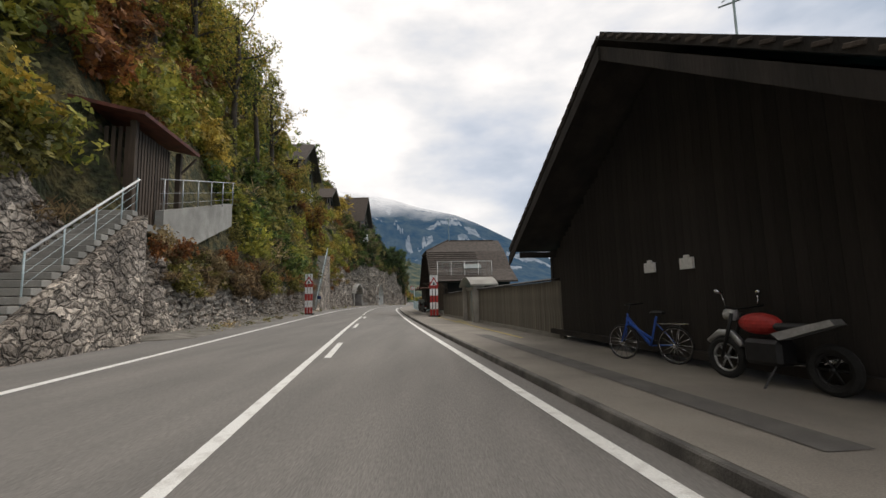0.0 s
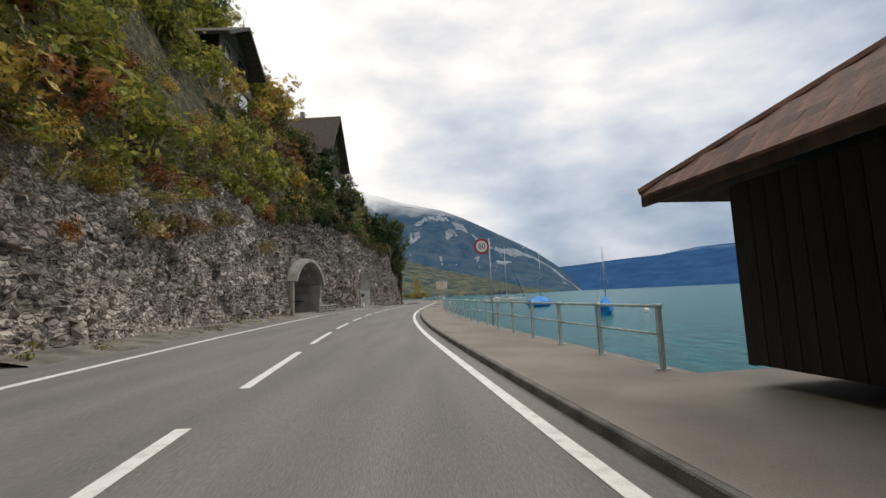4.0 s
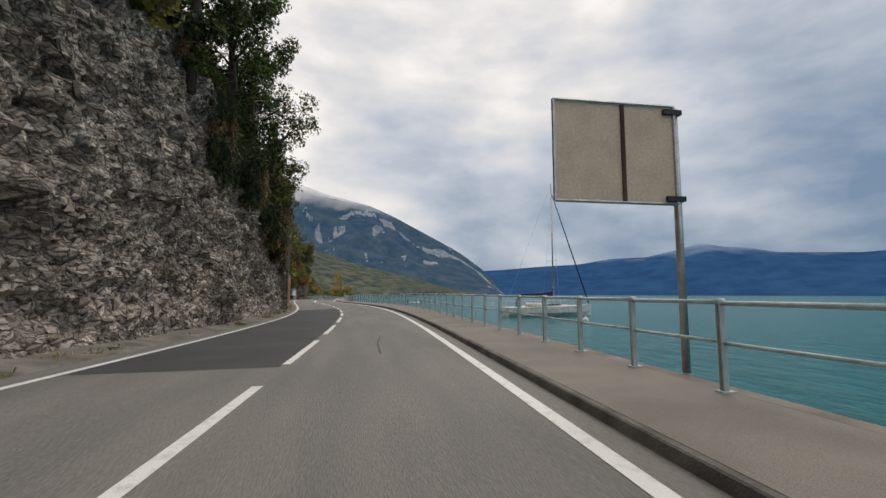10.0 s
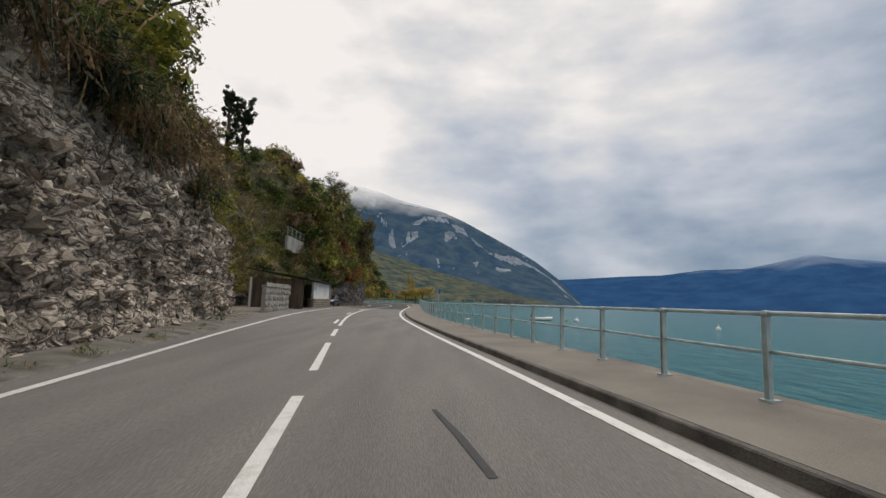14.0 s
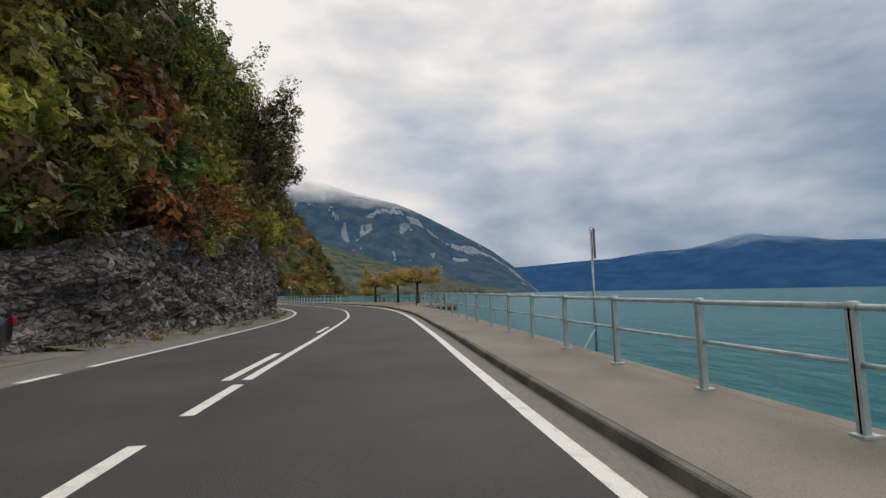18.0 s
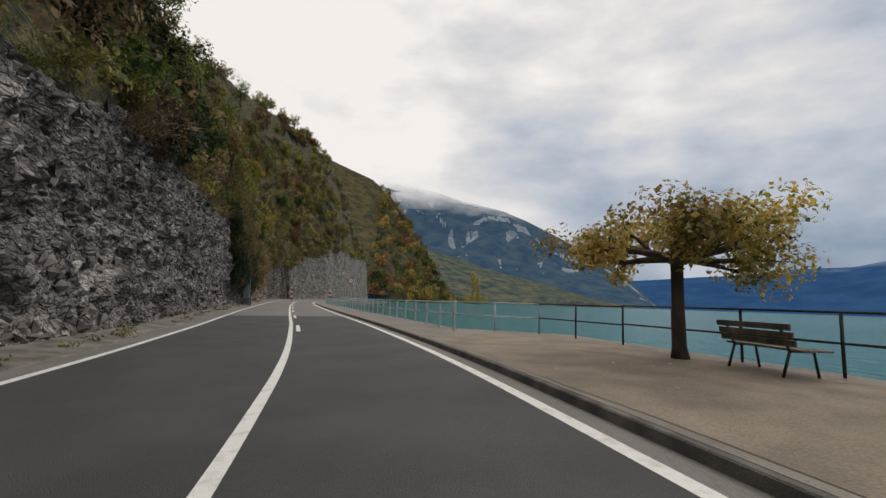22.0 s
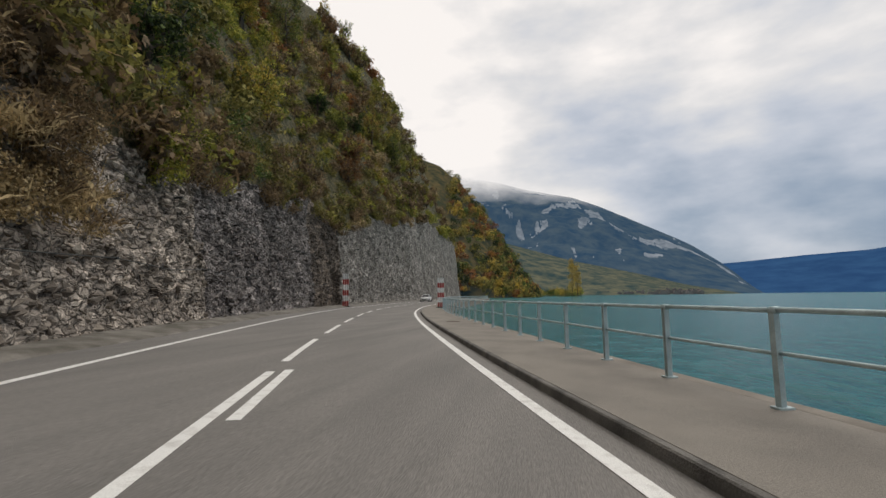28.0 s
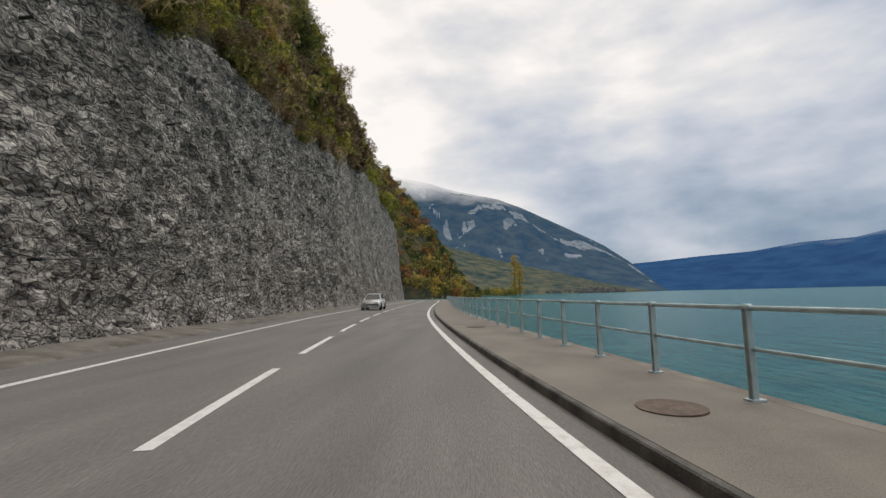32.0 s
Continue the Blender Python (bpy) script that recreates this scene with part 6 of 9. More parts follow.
def chalet(s0, d0, z0, w, l, h, turn, label, slope=0.64):
    t = thing("chalet", spot(s0, d0, z0, turn), label, "chalet", "hillside chalets")
    part("wall", boxm(-w / 2, w / 2, -l / 2, l / 2, -4, h), M_BROWNWOOD, t)
    o = 1.3
    rz = h + w / 2 * slope
    for sg in (1, -1):
        part("roof", slabm([(0, -l / 2 - o, rz), (0, l / 2 + o, rz), (sg * (w / 2 + o), l / 2 + o, h - o * slope), (sg * (w / 2 + o), -l / 2 - o, h - o * slope)], 0.25 * sg), M_TILE_BROWN, t)
    part("gable", slabm([(-w / 2, -l / 2 - 0.01, h), (w / 2, -l / 2 - 0.01, h), (0, -l / 2 - 0.01, rz - 0.2)], 0.1), M_BROWNWOOD, t)
    part("plinth", boxm(-w / 2 - 0.05, w / 2 + 0.05, -l / 2 - 0.05, l / 2 + 0.05, -6, 0.2), M_WHITE, t)
    for y in (-l / 4, l / 4):
        part("window", boxm(w / 2, w / 2 + 0.06, y - 0.5, y + 0.5, h - 1.7, h - 0.6), M_GLASSDARK, t)
    for x in (-w / 4, w / 4):
        part("window", boxm(x - 0.5, x + 0.5, -l / 2 - 0.06, -l / 2, h - 1.7, h - 0.6), M_GLASSDARK, t)
    part("balcony", boxm(w / 2, w / 2 + 1.0, -l / 2, l / 2, h - 2.9, h - 2.0), M_BROWNWOOD, t)
    part("chimney", boxm(-0.3, 0.3, 0.8, 1.4, rz - 0.6, rz + 0.9), M_STONE, t)


chalet(73.5, -14.8, 19.4, 10.4, 7, 4.2, 90, "dark brown chalet with a broad roof high above the road", 0.73)
chalet(88.4, -13.6, 18.5, 5.2, 6, 3.5, 90, "brown timber chalet among autumn shrubs", 0.7)
chalet(119.0, -13.8, 19.5, 8.4, 7, 4.2, 90, "brown chalet with a steep roof above the cliff", 1.37)


# ---- vaulted niches ----
def niche(n, depth, label, rim_mat, wall_mat, rim=0.4, segs=26):
    a, b, z0, z1 = n
    t = thing("niche", frame_at(a), label, "niche", kind="structure")
    L, dw = b - a, -5.45
    proud = 0.4 if rim > 0.2 else 0.12
    ys = np.linspace(0, L, segs)
    zs = niche_top(ys + a, n)
    zs[0] = zs[-1] = z0
    V, Fc = [], []
    for y, z in zip(ys, zs):
        V += [(dw, y, z), (dw - depth, y, z)]
    for i in range(segs - 1):
        Fc.append((2 * i, 2 * i + 2, 2 * i + 3, 2 * i + 1))
    part("vault", mesh("vault", V, Fc, wall_mat, True), None, t)
    V, Fc = [], []
    for y, z in zip(ys, zs):
        u = (y - L / 2) / (L / 2)
        k = 1.0 + rim / (L / 2)
        y2, z2 = L / 2 + (y - L / 2) * k, z0 + (z - z0) * k + rim * (0.3 + 0.4 * (1 - abs(u)))
        V += [(dw + proud, y, z), (dw - 0.3, y, z), (dw - 0.3, y2, z2), (dw + proud, y2, z2)]
    for i in range(segs - 1):
        for j in range(4):
            p, q = 4 * i + j, 4 * i + (j + 1) % 4
            Fc.append((p, p + 4, q + 4, q))
    Fc += [(0, 1, 2, 3), tuple(4 * (segs - 1) + k for k in (3, 2, 1, 0))]
    part("arch_rim", mesh("arch_rim", V, Fc, rim_mat), None, t)
    part("back_wall", slabm([(dw - depth, -0.05, -0.1)] + [(dw - depth, L + 0.05, -0.1)] + [(dw - depth, y, z) for y, z in zip(ys[::-1], zs[::-1])], -0.2), wall_mat, t)
    for y in (0, L):
        part("side_wall", boxm(dw - depth, dw - 0.12, y - 0.15, y + 0.15, -0.1, z0 + 0.02), wall_mat, t)
        part("jamb", boxm(dw - 0.12, dw + 0.1, y - 0.15, y + 0.15, -0.1, z0 + 0.02, 0.03), rim_mat, t)
    part("niche_floor", boxm(dw - depth, dw + 0.25, -0.1, L + 0.1, -0.2, 0.3), M_PATH, t)
    Z0 = 0.22
    ap = [(dw + 0.25, -2.2, Z0), (dw + 0.25, -0.1, 0.3), (dw + 0.25, L + 0.1, 0.3), (dw + 0.25, L + 2.2, Z0), (-3.72, -2.2, 0.10), (-3.72, -0.1, 0.155), (-3.72, L + 0.1, 0.155), (-3.72, L + 2.2, 0.10)]
    part("apron", mesh("apron", ap, [(0, 4, 5, 1), (1, 5, 6, 2), (2, 6, 7, 3)], M_PATH), None, t)
    return t, dw - depth, L


n1, xb, L1 = niche(NICHES[0], 3.4, "deep concrete vault in the rock with a garage", M_CONCRETE, M_VAULT, 0.28)
gd = part("garage_door", boxm(xb + 0.02, xb + 0.1, 0.3, 7.9, 0.3, 2.6, 0.01), M_ROLLER, n1)
for y in (1.6, 3.9, 5.3, 6.7):
    part("window", boxm(xb + 0.1, xb + 0.13, y - 0.3, y + 0.3, 2.0, 2.4), M_GLASSDARK, gd)
for z in (0.7, 1.25, 1.8):
    part("seam", boxm(xb + 0.1, xb + 0.115, 0.3, 7.9, z + 0.25, z + 0.27), M_GREYBOX, gd)
part("side_door", boxm(xb + 0.02, xb + 0.09, 8.0, 8.75, 0.3, 2.55, 0.01), M_ROLLER, n1)
part("beam", boxm(xb + 0.02, xb + 0.2, 0.2, 8.8, 2.6, 2.7), M_GREYBOX, n1)
part("wall_bench", boxm(-8.3, -6.9, L1 - 0.65, L1 - 0.16, 1.25, 1.35), M_DARKWOOD, n1)
part("vent", boxm(xb + 0.02, xb + 0.08, 5.2, 5.6, 3.1, 3.3), M_BLACK, n1)
n2, xb2, L2 = niche(NICHES[1], 2.1, "tall white vaulted niche in the rock with a garage", M_ROCK, M_WHITE, 0.12)
rg = part("roller_door", boxm(xb2 + 0.02, xb2 + 0.1, 0.3, 5.9, 0.3, 2.75, 0.01), M_ROLLER, n2)
for k in range(16):
    part("slat", boxm(xb2 + 0.1, xb2 + 0.118, 0.32, 5.88, 0.5 + k * 0.14, 0.6 + k * 0.14), M_ROLLER, rg)
part("side_door", boxm(xb2 + 0.02, xb2 + 0.09, 6.1, 6.9, 0.3, 2.6, 0.01), M_GREYBOX, n2)
part("window", boxm(xb2 + 0.5, xb2 + 1.1, L2 - 0.22, L2 - 0.13, 1.65, 2.1), M_GLASSDARK, n2)
part("beam", boxm(xb2 + 0.02, xb2 + 0.2, 0.2, 7.2, 2.76, 2.9), M_GREYBOX, n2)
part("wall_box", boxm(xb2 + 0.02, xb2 + 0.25, 3.4, 4.2, 3.5, 4.1), M_BLACK, n2)


def rubble_wall(s0, s1, d, h, label, seed, cell=0.3):
    """A low wall of separate rough stones."""
    rng = random.Random(seed)
    t = thing("stone_wall", frame_at(s0), label, "stone wall")
    L = s1 - s0
    part("core", boxm(d - 0.22, d + 0.02, 0.05, L - 0.05, -0.1, h - 0.06), M_CONCRETE, t)
    shapes = []
    for k in range(5):
        bm = bmesh.new()
        bmesh.ops.create_icosphere(bm, subdivisions=1, radius=0.5)
        for v in bm.verts:
            v.co *= rng.uniform(0.8, 1.15)
            v.co.x *= 0.55
        me = bpy.data.meshes.new("stone")
        bm.to_mesh(me)
        bm.free()
        me.materials.append(M_STONE)
        shapes.append(me)
    z = 0.0
    while z < h - 0.05:
        ch = cell * rng.uniform(0.6, 0.9)
        y = rng.uniform(0, 0.2)
        while y < L - 0.1:
            w = cell * rng.uniform(0.8, 1.7)
            ob = place("stone", rng.choice(shapes), t, Matrix.Translation((d + rng.uniform(-0.02, 0.03), y + w / 2, z + ch / 2)) @ Matrix.Rotation(rng.uniform(-0.25, 0.25), 4, "X") @ Matrix.Diagonal((0.38, w * 1.08, ch * 1.15, 1)))
            y += w
        z += ch
    part("coping", boxm(d - 0.28, d + 0.1, 0, L, h - 0.03, h + 0.06, 0.02), M_CONCRETE, t)
    return t


rubble_wall(91.3, 98.0, -4.75, 0.78, "low rubble stone wall before the vault", 3, 0.3)
pl = part("marker_post", mesh("marker_post", *pipe([(0, 0, 0), (0, 0, 1.3)], 0.03), M_ALU, True), None)
pl.matrix_world = spot(91.0, -4.55, 0.0)
tagged(pl, "slim grey steel post at the wall end", "post")
bm = bmesh.new()
bmesh.ops.create_uvsphere(bm, u_segments=12, v_segments=8, radius=0.5)
for v in bm.verts:
    v.co *= 0.92 + 0.16 * noise.noise(v.co * 3)
bag = part("sack", bm, M_WHITEPAINT)
bag.matrix_world = spot(112.0, -4.75, 0.36) @ Matrix.Rotation(radians(14), 4, "X") @ Matrix.Diagonal((0.45, 0.5, 0.85, 1))
tagged(bag, "bulging white sack leaning by the niche", "sack")


# ---- hazard markers ----
def hazard_marker(s0, d0, h, z, label, sign, turn=0.0):
    t = thing("hazard_marker", spot(s0, d0, z, turn), label, "hazard marker", "hazard markers")
    n = 6
    for i, x in enumerate((-0.23, 0.0, 0.23)):
        slat = None
        for k in range(n):
            z0, z1 = k * h / n, (k + 1) * h / n
            b = part("band" if slat else "slat", boxm(x - 0.085, x + 0.085, -0.02, 0.02, z0 + 0.04, z1 + 0.04), M_RED if k % 2 == 0 else M_WHITEPAINT, slat or t, "red and white banded slat" if not slat else "")
            slat = slat or b
    part("foot", boxm(-0.45, 0.45, -0.3, 0.3, -0.02, 0.09, 0.02), M_RUBBER, t)
    part("brace", mesh("brace", *pipes([([(-0.2, 0.05, 1.0), (-0.2, 0.7, 0.05)], 0.025), ([(0.2, 0.05, 1.0), (0.2, 0.7, 0.05)], 0.025), ([(-0.2, 0.7, 0.04), (0.2, 0.7, 0.04)], 0.025)]), M_STEEL), None, t)
    part("cross_bar", boxm(-0.32, 0.32, 0.02, 0.05, h * 0.32, h * 0.32 + 0.05), M_STEEL, t)
    part("cross_bar", boxm(-0.32, 0.32, 0.02, 0.05, h * 0.9, h * 0.9 + 0.05), M_STEEL, t)
    if sign:
        zc = h * 0.74
        sg = part("warning_sign", slabm([(-0.42, -0.035, zc), (0.42, -0.035, zc), (0, -0.035, zc + 0.73)], 0.01), M_RED, t, "red bordered white warning triangle")
        part("sign_face", slabm([(-0.27, -0.047, zc + 0.08), (0.27, -0.047, zc + 0.08), (0, -0.047, zc + 0.55)], 0.008), M_WHITEPAINT, sg)
        part("symbol", slabm([(-0.10, -0.057, zc + 0.11), (0.12, -0.057, zc + 0.11), (0.02, -0.057, zc + 0.32), (-0.06, -0.057, zc + 0.3)], 0.006), M_BLACK, sg)
    return t


hazard_marker(39.7, -4.55, 3.45, 0.0, "tall red and white banded slats with roadworks sign", True)
hazard_marker(34.4, 5.75, 3.15, 0.13, "tall red and white banded slats on the footpath", True)
hazard_marker(379.0, -5.0, 3.6, 0.0, "tall red and white banded slats by the rock", False)
hazard_marker(376.0, 5.62, 3.0, 0.13, "tall red and white banded slats by the railing", False)


def text_mesh(body, size, material, thick=0.004):
    cu = bpy.data.curves.new("text", "FONT")
    cu.body, cu.size, cu.align_x, cu.align_y, cu.extrude = body, size, "CENTER", "CENTER", thick
    tmp = bpy.data.objects.new("text", cu)
    scene.collection.objects.link(tmp)
    me = bpy.data.meshes.new_from_object(tmp.evaluated_get(bpy.context.evaluated_depsgraph_get()))
    bpy.data.objects.remove(tmp)
    me.materials.clear()
    me.materials.append(material)
    return me


def speed_sign(s0, d0, z0, h, label, body="60"):
    t = thing("speed_sign", spot(s0, d0, z0), label, "road sign", "speed signs")
    part("pole", mesh("pole", *pipe([(0.32 if d0 > 0 else 0.0, 0.05, 0), (0.32 if d0 > 0 else 0.0, 0.05, h + 0.3)], 0.03), M_ALU, True), None, t)
    part("arm", mesh("arm", *pipe([(0.32, 0.05, h), (0, 0.02, h)], 0.015), M_ALU), None, t)
    disc = part("sign_disc", mesh("sign_disc", *pipe([(0, 0.0, h), (0, 0.02, h)], 0.32, 28), M_RED), None, t, "red ringed round speed sign")
    part("sign_face", mesh("sign_face", *pipe([(0, -0.008, h), (0, 0.001, h)], 0.235, 28), M_WHITEPAINT), None, disc)
    place("numerals", text_mesh(body, 0.3, M_BLACK), disc, Matrix.Translation((0, -0.014, h)) @ Matrix.Rotation(radians(90), 4, "X"))
    return t


speed_sign(mark(323.3), 5.6, 0.14, 2.75, "round speed limit sign on a pole at the railing")
speed_sign(70.5, 5.95, 0.14, 3.2, "round red ringed sign on a pole beyond the hut", "60")
speed_sign(mark(335.6), -4.9, 0.0, 4.05, "round speed limit sign above a blue panel")


def roadside_cabinet():
    t = thing("roadside_cabinet", spot(mark(336.0), -4.85, 0.0), "grey cabinet with a blue panel on a stone base", "cabinet")
    part("cabinet_body", boxm(-0.35, 0.35, 0.0, 0.35, 0.85, 2.35, 0.02), M_GREYBOX, t)
    b = part("blue_panel", boxm(-0.45, 0.45, -0.05, 0.0, 2.75, 3.45, 0.01), M_SIGNBLUE, t)
    for z in (2.92, 3.1, 3.28):
        part("writing_bar", boxm(-0.36, 0.30, -0.06, -0.051, z, z + 0.07), M_WHITEPAINT, b)
    for x in (-0.3, 0.3):
        part("support", mesh("support", *pipe([(x, 0.08, 2.3), (x, 0.08, 3.5)], 0.025), M_STEEL), None, t)
    part("base", boxm(-0.6, 0.6, -0.15, 0.5, 0, 0.86, 0.03), M_STONE, t)
    part("door_seam", boxm(-0.01, 0.01, -0.008, 0.0, 0.9, 2.3), M_BLACK, t)


roadside_cabinet()


def board_sign():
    t = thing("sign_board", spot(133.6, 5.75, 0.14), "large sign board with beige back on a steel pole", "sign board")
    part("pole", mesh("pole", *pipe([(0.1, 0, 0), (0.1, 0, 3.72)], 0.055, 10), M_ALU, True), None, t)
    part("panel", boxm(-1.72, 0.05, -0.03, 0.0, 2.34, 3.72), M_BEIGE, t)
    fr = [([(-1.74, -0.04, 2.32), (0.07, -0.04, 2.32)], 0.025), ([(-1.74, -0.04, 3.74), (0.07, -0.04, 3.74)], 0.025), ([(-1.74, -0.04, 2.32), (-1.74, -0.04, 3.74)], 0.025), ([(0.07, -0.04, 2.32), (0.07, -0.04, 3.74)], 0.025)]
    for pts in fr:
        part("frame_bar", mesh("frame_bar", *pipe(*pts, 5), M_ALU), None, t)
    part("stiffener", boxm(-0.75, -0.70, -0.06, -0.03, 2.34, 3.72), M_BROWNWOOD, t)
    part("clamp", boxm(-0.1, 0.18, -0.08, 0.06, 3.62, 3.69), M_DARKSTEEL, t)
    part("clamp", boxm(-0.1, 0.18, -0.08, 0.06, 2.36, 2.43), M_DARKSTEEL, t)


board_sign()


def lifebuoy():
    t = thing("lifebuoy", spot(102.6, 6.35, 0.45, 15), "orange and white lifebuoy hung on the railing", "lifebuoy")
    for k in range(4):
        pts = [(0.36 * math.cos(a), 0, 0.36 * math.sin(a)) for a in np.linspace(k * math.pi / 2, (k + 1) * math.pi / 2, 9)]
        part("segment", mesh("segment", *pipe(pts, 0.10, 10), M_ORANGE if k in (1, 2) else M_WHITEPAINT, True), None, t)
    part("holder", mesh("holder", *pipes([([(-0.3, 0, 0.4), (-0.3, 0, -0.3)], 0.025), ([(-0.55, 0, 0.35), (0.3, 0, 0.35)], 0.02)]), M_STEEL), None, t)


lifebuoy()


# ---- boats and buoys ----
def hull(bm, L, B, z0, z1, sheer=0.25, n=14):
    rows = []
    for i in range(n + 1):
        u = i / n
        y = -L / 2 + L * u
        w = B / 2 * min(1.0, (0.72 + 0.6 * u) if u < 0.45 else 1.0) * (1 - max(0, (u - 0.45) / 0.55) ** 2.2)
        w = max(w, 0.02)
        zt = z1 + sheer * max(0, u - 0.3)
        rows.append([bm.verts.new((-w, y, zt)), bm.verts.new((-w * 0.93, y, (z0 + zt) / 2)), bm.verts.new((-w * 0.5, y + 0.05 * L * (u - 1) * 0, z0)), bm.verts.new((w * 0.5, y, z0)), bm.verts.new((w * 0.93, y, (z0 + zt) / 2)), bm.verts.new((w, y, zt))])
    for a, b in zip(rows, rows[1:]):
        for j in range(5):
            bm.faces.new((a[j], a[j + 1], b[j + 1], b[j]))
    bm.faces.new(rows[0])
    bm.faces.new(rows[-1][::-1])
    bmesh.ops.recalc_face_normals(bm, faces=bm.faces)
    return rows


def sailboat():
    a, b = Vector((7.0, 172.8, -1.1)), Vector((18.8, 175.4, -1.1))
    c = (a + b) / 2
    w = math.degrees(math.atan2(-(b - a).x, (b - a).y))
    t = thing("sailing_yacht", pose(c.x, c.y, c.z, 0, 0, w), "white moored sailing yacht with furled navy sail", "yacht")
    bm = bmesh.new()
    rows = hull(bm, 12.0, 3.5, -0.25, 1.0, 0.35)
    part("hull", bm, M_HULL, t)
    bm = bmesh.new()
    for q in ([(-1.35, -5.8, 1.0), (1.35, -5.8, 1.0), (1.7, 0, 1.06), (0.9, 3.5, 1.14), (0, 5.9, 1.24), (-0.9, 3.5, 1.14), (-1.7, 0, 1.06)],):
        bm.faces.new([bm.verts.new(p) for p in q])
    part("deck", bm, M_HULL, t)
    bm = boxm(-1.05, 1.05, -2.6, 2.6, 1.0, 1.5, 0.15)
    for v in bm.verts:
        if v.co.y > 1:
            v.co.z -= 0.2 * (v.co.y - 1)
            v.co.x *= 0.75
    cab = part("cabin", bm, M_HULL, t)
    for x in (-1.06, 1.06):
        part("cabin_window", boxm(x - 0.015, x + 0.015, -1.8, 0.8, 1.2, 1.34, 0.01), M_GLASSDARK, cab)
    part("mast", mesh("mast", *pipe([(0, 0.6, 1.1), (0, 0.6, 15.2)], [0.09, 0.06], 8), M_ALU, True), None, t)
    part("spreader", mesh("spreader", *pipes([([(-0.9, 0.5, 6.2), (0, 0.6, 6.3), (0.9, 0.5, 6.2)], 0.02), ([(-0.7, 0.5, 10.2), (0, 0.6, 10.3), (0.7, 0.5, 10.2)], 0.02)]), M_ALU), None, t)
    part("boom", mesh("boom", *pipe([(0, 0.5, 2.1), (0, -4.2, 2.15)], 0.07), M_ALU, True), None, t)
    part("furled_sail", mesh("furled_sail", *pipe([(0, 0.55, 3.0), (0, 0.3, 2.5), (0, -1.5, 2.38), (0, -4.3, 2.3)], [0.1, 0.3, 0.22, 0.12], 10), M_NAVY, True), None, t, "navy sail cover on the boom")
    part("furled_jib", mesh("furled_jib", *pipe([(0, 5.7, 1.4), (0, 0.7, 14.0)], [0.09, 0.04], 6), M_NAVY, True), None, t)
    for p, q in (((0, -5.8, 1.1), (0, 0.6, 15.1)), ((1.65, 0.2, 1.05), (0.05, 0.6, 12)), ((-1.65, 0.2, 1.05), (-0.05, 0.6, 12))):
        part("stay", mesh("stay", *pipe([p, q], 0.012, 4), M_STEEL), None, t)
    for sg in (-1, 1):
        L = [([(sg * 1.25, -5.6, 1.65), (sg * 1.6, 0, 1.7), (sg * 0.5, 5.2, 1.85), (0, 5.8, 1.9)], 0.012)]
        L += [([(sg * x, y, 1.0), (sg * x, y, z)], 0.012) for x, y, z in ((1.25, -5.5, 1.65), (1.5, -2.5, 1.68), (1.6, 0, 1.7), (1.15, 2.5, 1.78), (0.5, 5.1, 1.85))]
        part("guard_rail", mesh("guard_rail", *pipes(L, 4), M_STEEL), None, t)
    part("wheel_post", mesh("wheel_post", *pipe([(0, -4.4, 1.0), (0, -4.4, 1.9)], 0.06), M_BLACK), None, t)
    return t


sailboat()


def covered_boat(x, y, turn, L, mast, label):
    t = thing("covered_boat", pose(x, y, -1.1, 0, 0, turn), label, "boat", "covered boats")
    bm = bmesh.new()
    hull(bm, L, L * 0.42, -0.15, 0.7, 0.2)
    part("hull", bm, M_TARP, t)
    bm = bmesh.new()
    n = 10
    rows = []
    for i in range(n + 1):
        u = i / n
        yy = -L / 2 + L * u
        w = L * 0.23 * (1 - max(0, (u - 0.5) / 0.5) ** 2) + 0.05
        h = 0.5 + 0.75 * math.sin(math.pi * min(1, u * 0.9 + 0.08))
        rows.append([bm.verts.new((-w, yy, 0.35)), bm.verts.new((-w * 0.85, yy, 0.85)), bm.verts.new((0, yy, 0.45 + h)), bm.verts.new((w * 0.85, yy, 0.85)), bm.verts.new((w, yy, 0.35))])
    for a, b in zip(rows, rows[1:]):
        for j in range(4):
            bm.faces.new((a[j], a[j + 1], b[j + 1], b[j]))
    bm.faces.new(rows[0])
    bmesh.ops.recalc_face_normals(bm, faces=bm.faces)
    part("tarpaulin", bm, M_TARP, t, "bright blue tarpaulin cover")
    if mast:
        part("mast", mesh("mast", *pipe([(0, 0.3, 0.4), (0, 0.3, mast)], [0.05, 0.03], 6), M_ALU, True), None, t)
        part("spreader", mesh("spreader", *pipe([(-0.5, 0.3, mast * 0.5), (0.5, 0.3, mast * 0.5)], 0.012, 4), M_ALU), None, t)
        for q in ((0.6, -0.1), (-0.6, -0.1)):
            part("stay", mesh("stay", *pipe([(q[0], q[1], 0.5), (0, 0.3, mast * 0.95)], 0.01, 4), M_STEEL), None, t)
    part("mooring_line", mesh("mooring_line", *pipe([(0, L / 2, 0.5), (0.6, L / 2 + 1.2, 0.1)], 0.015, 4), M_WHITEPAINT), None, t)


covered_boat(10.4, 124.0, -60, 4.4, 9.3, "small mast boat under a bright blue cover")
covered_boat(9.3, 94.3, -35, 2.9, 6.5, "small boat under a bright blue cover")


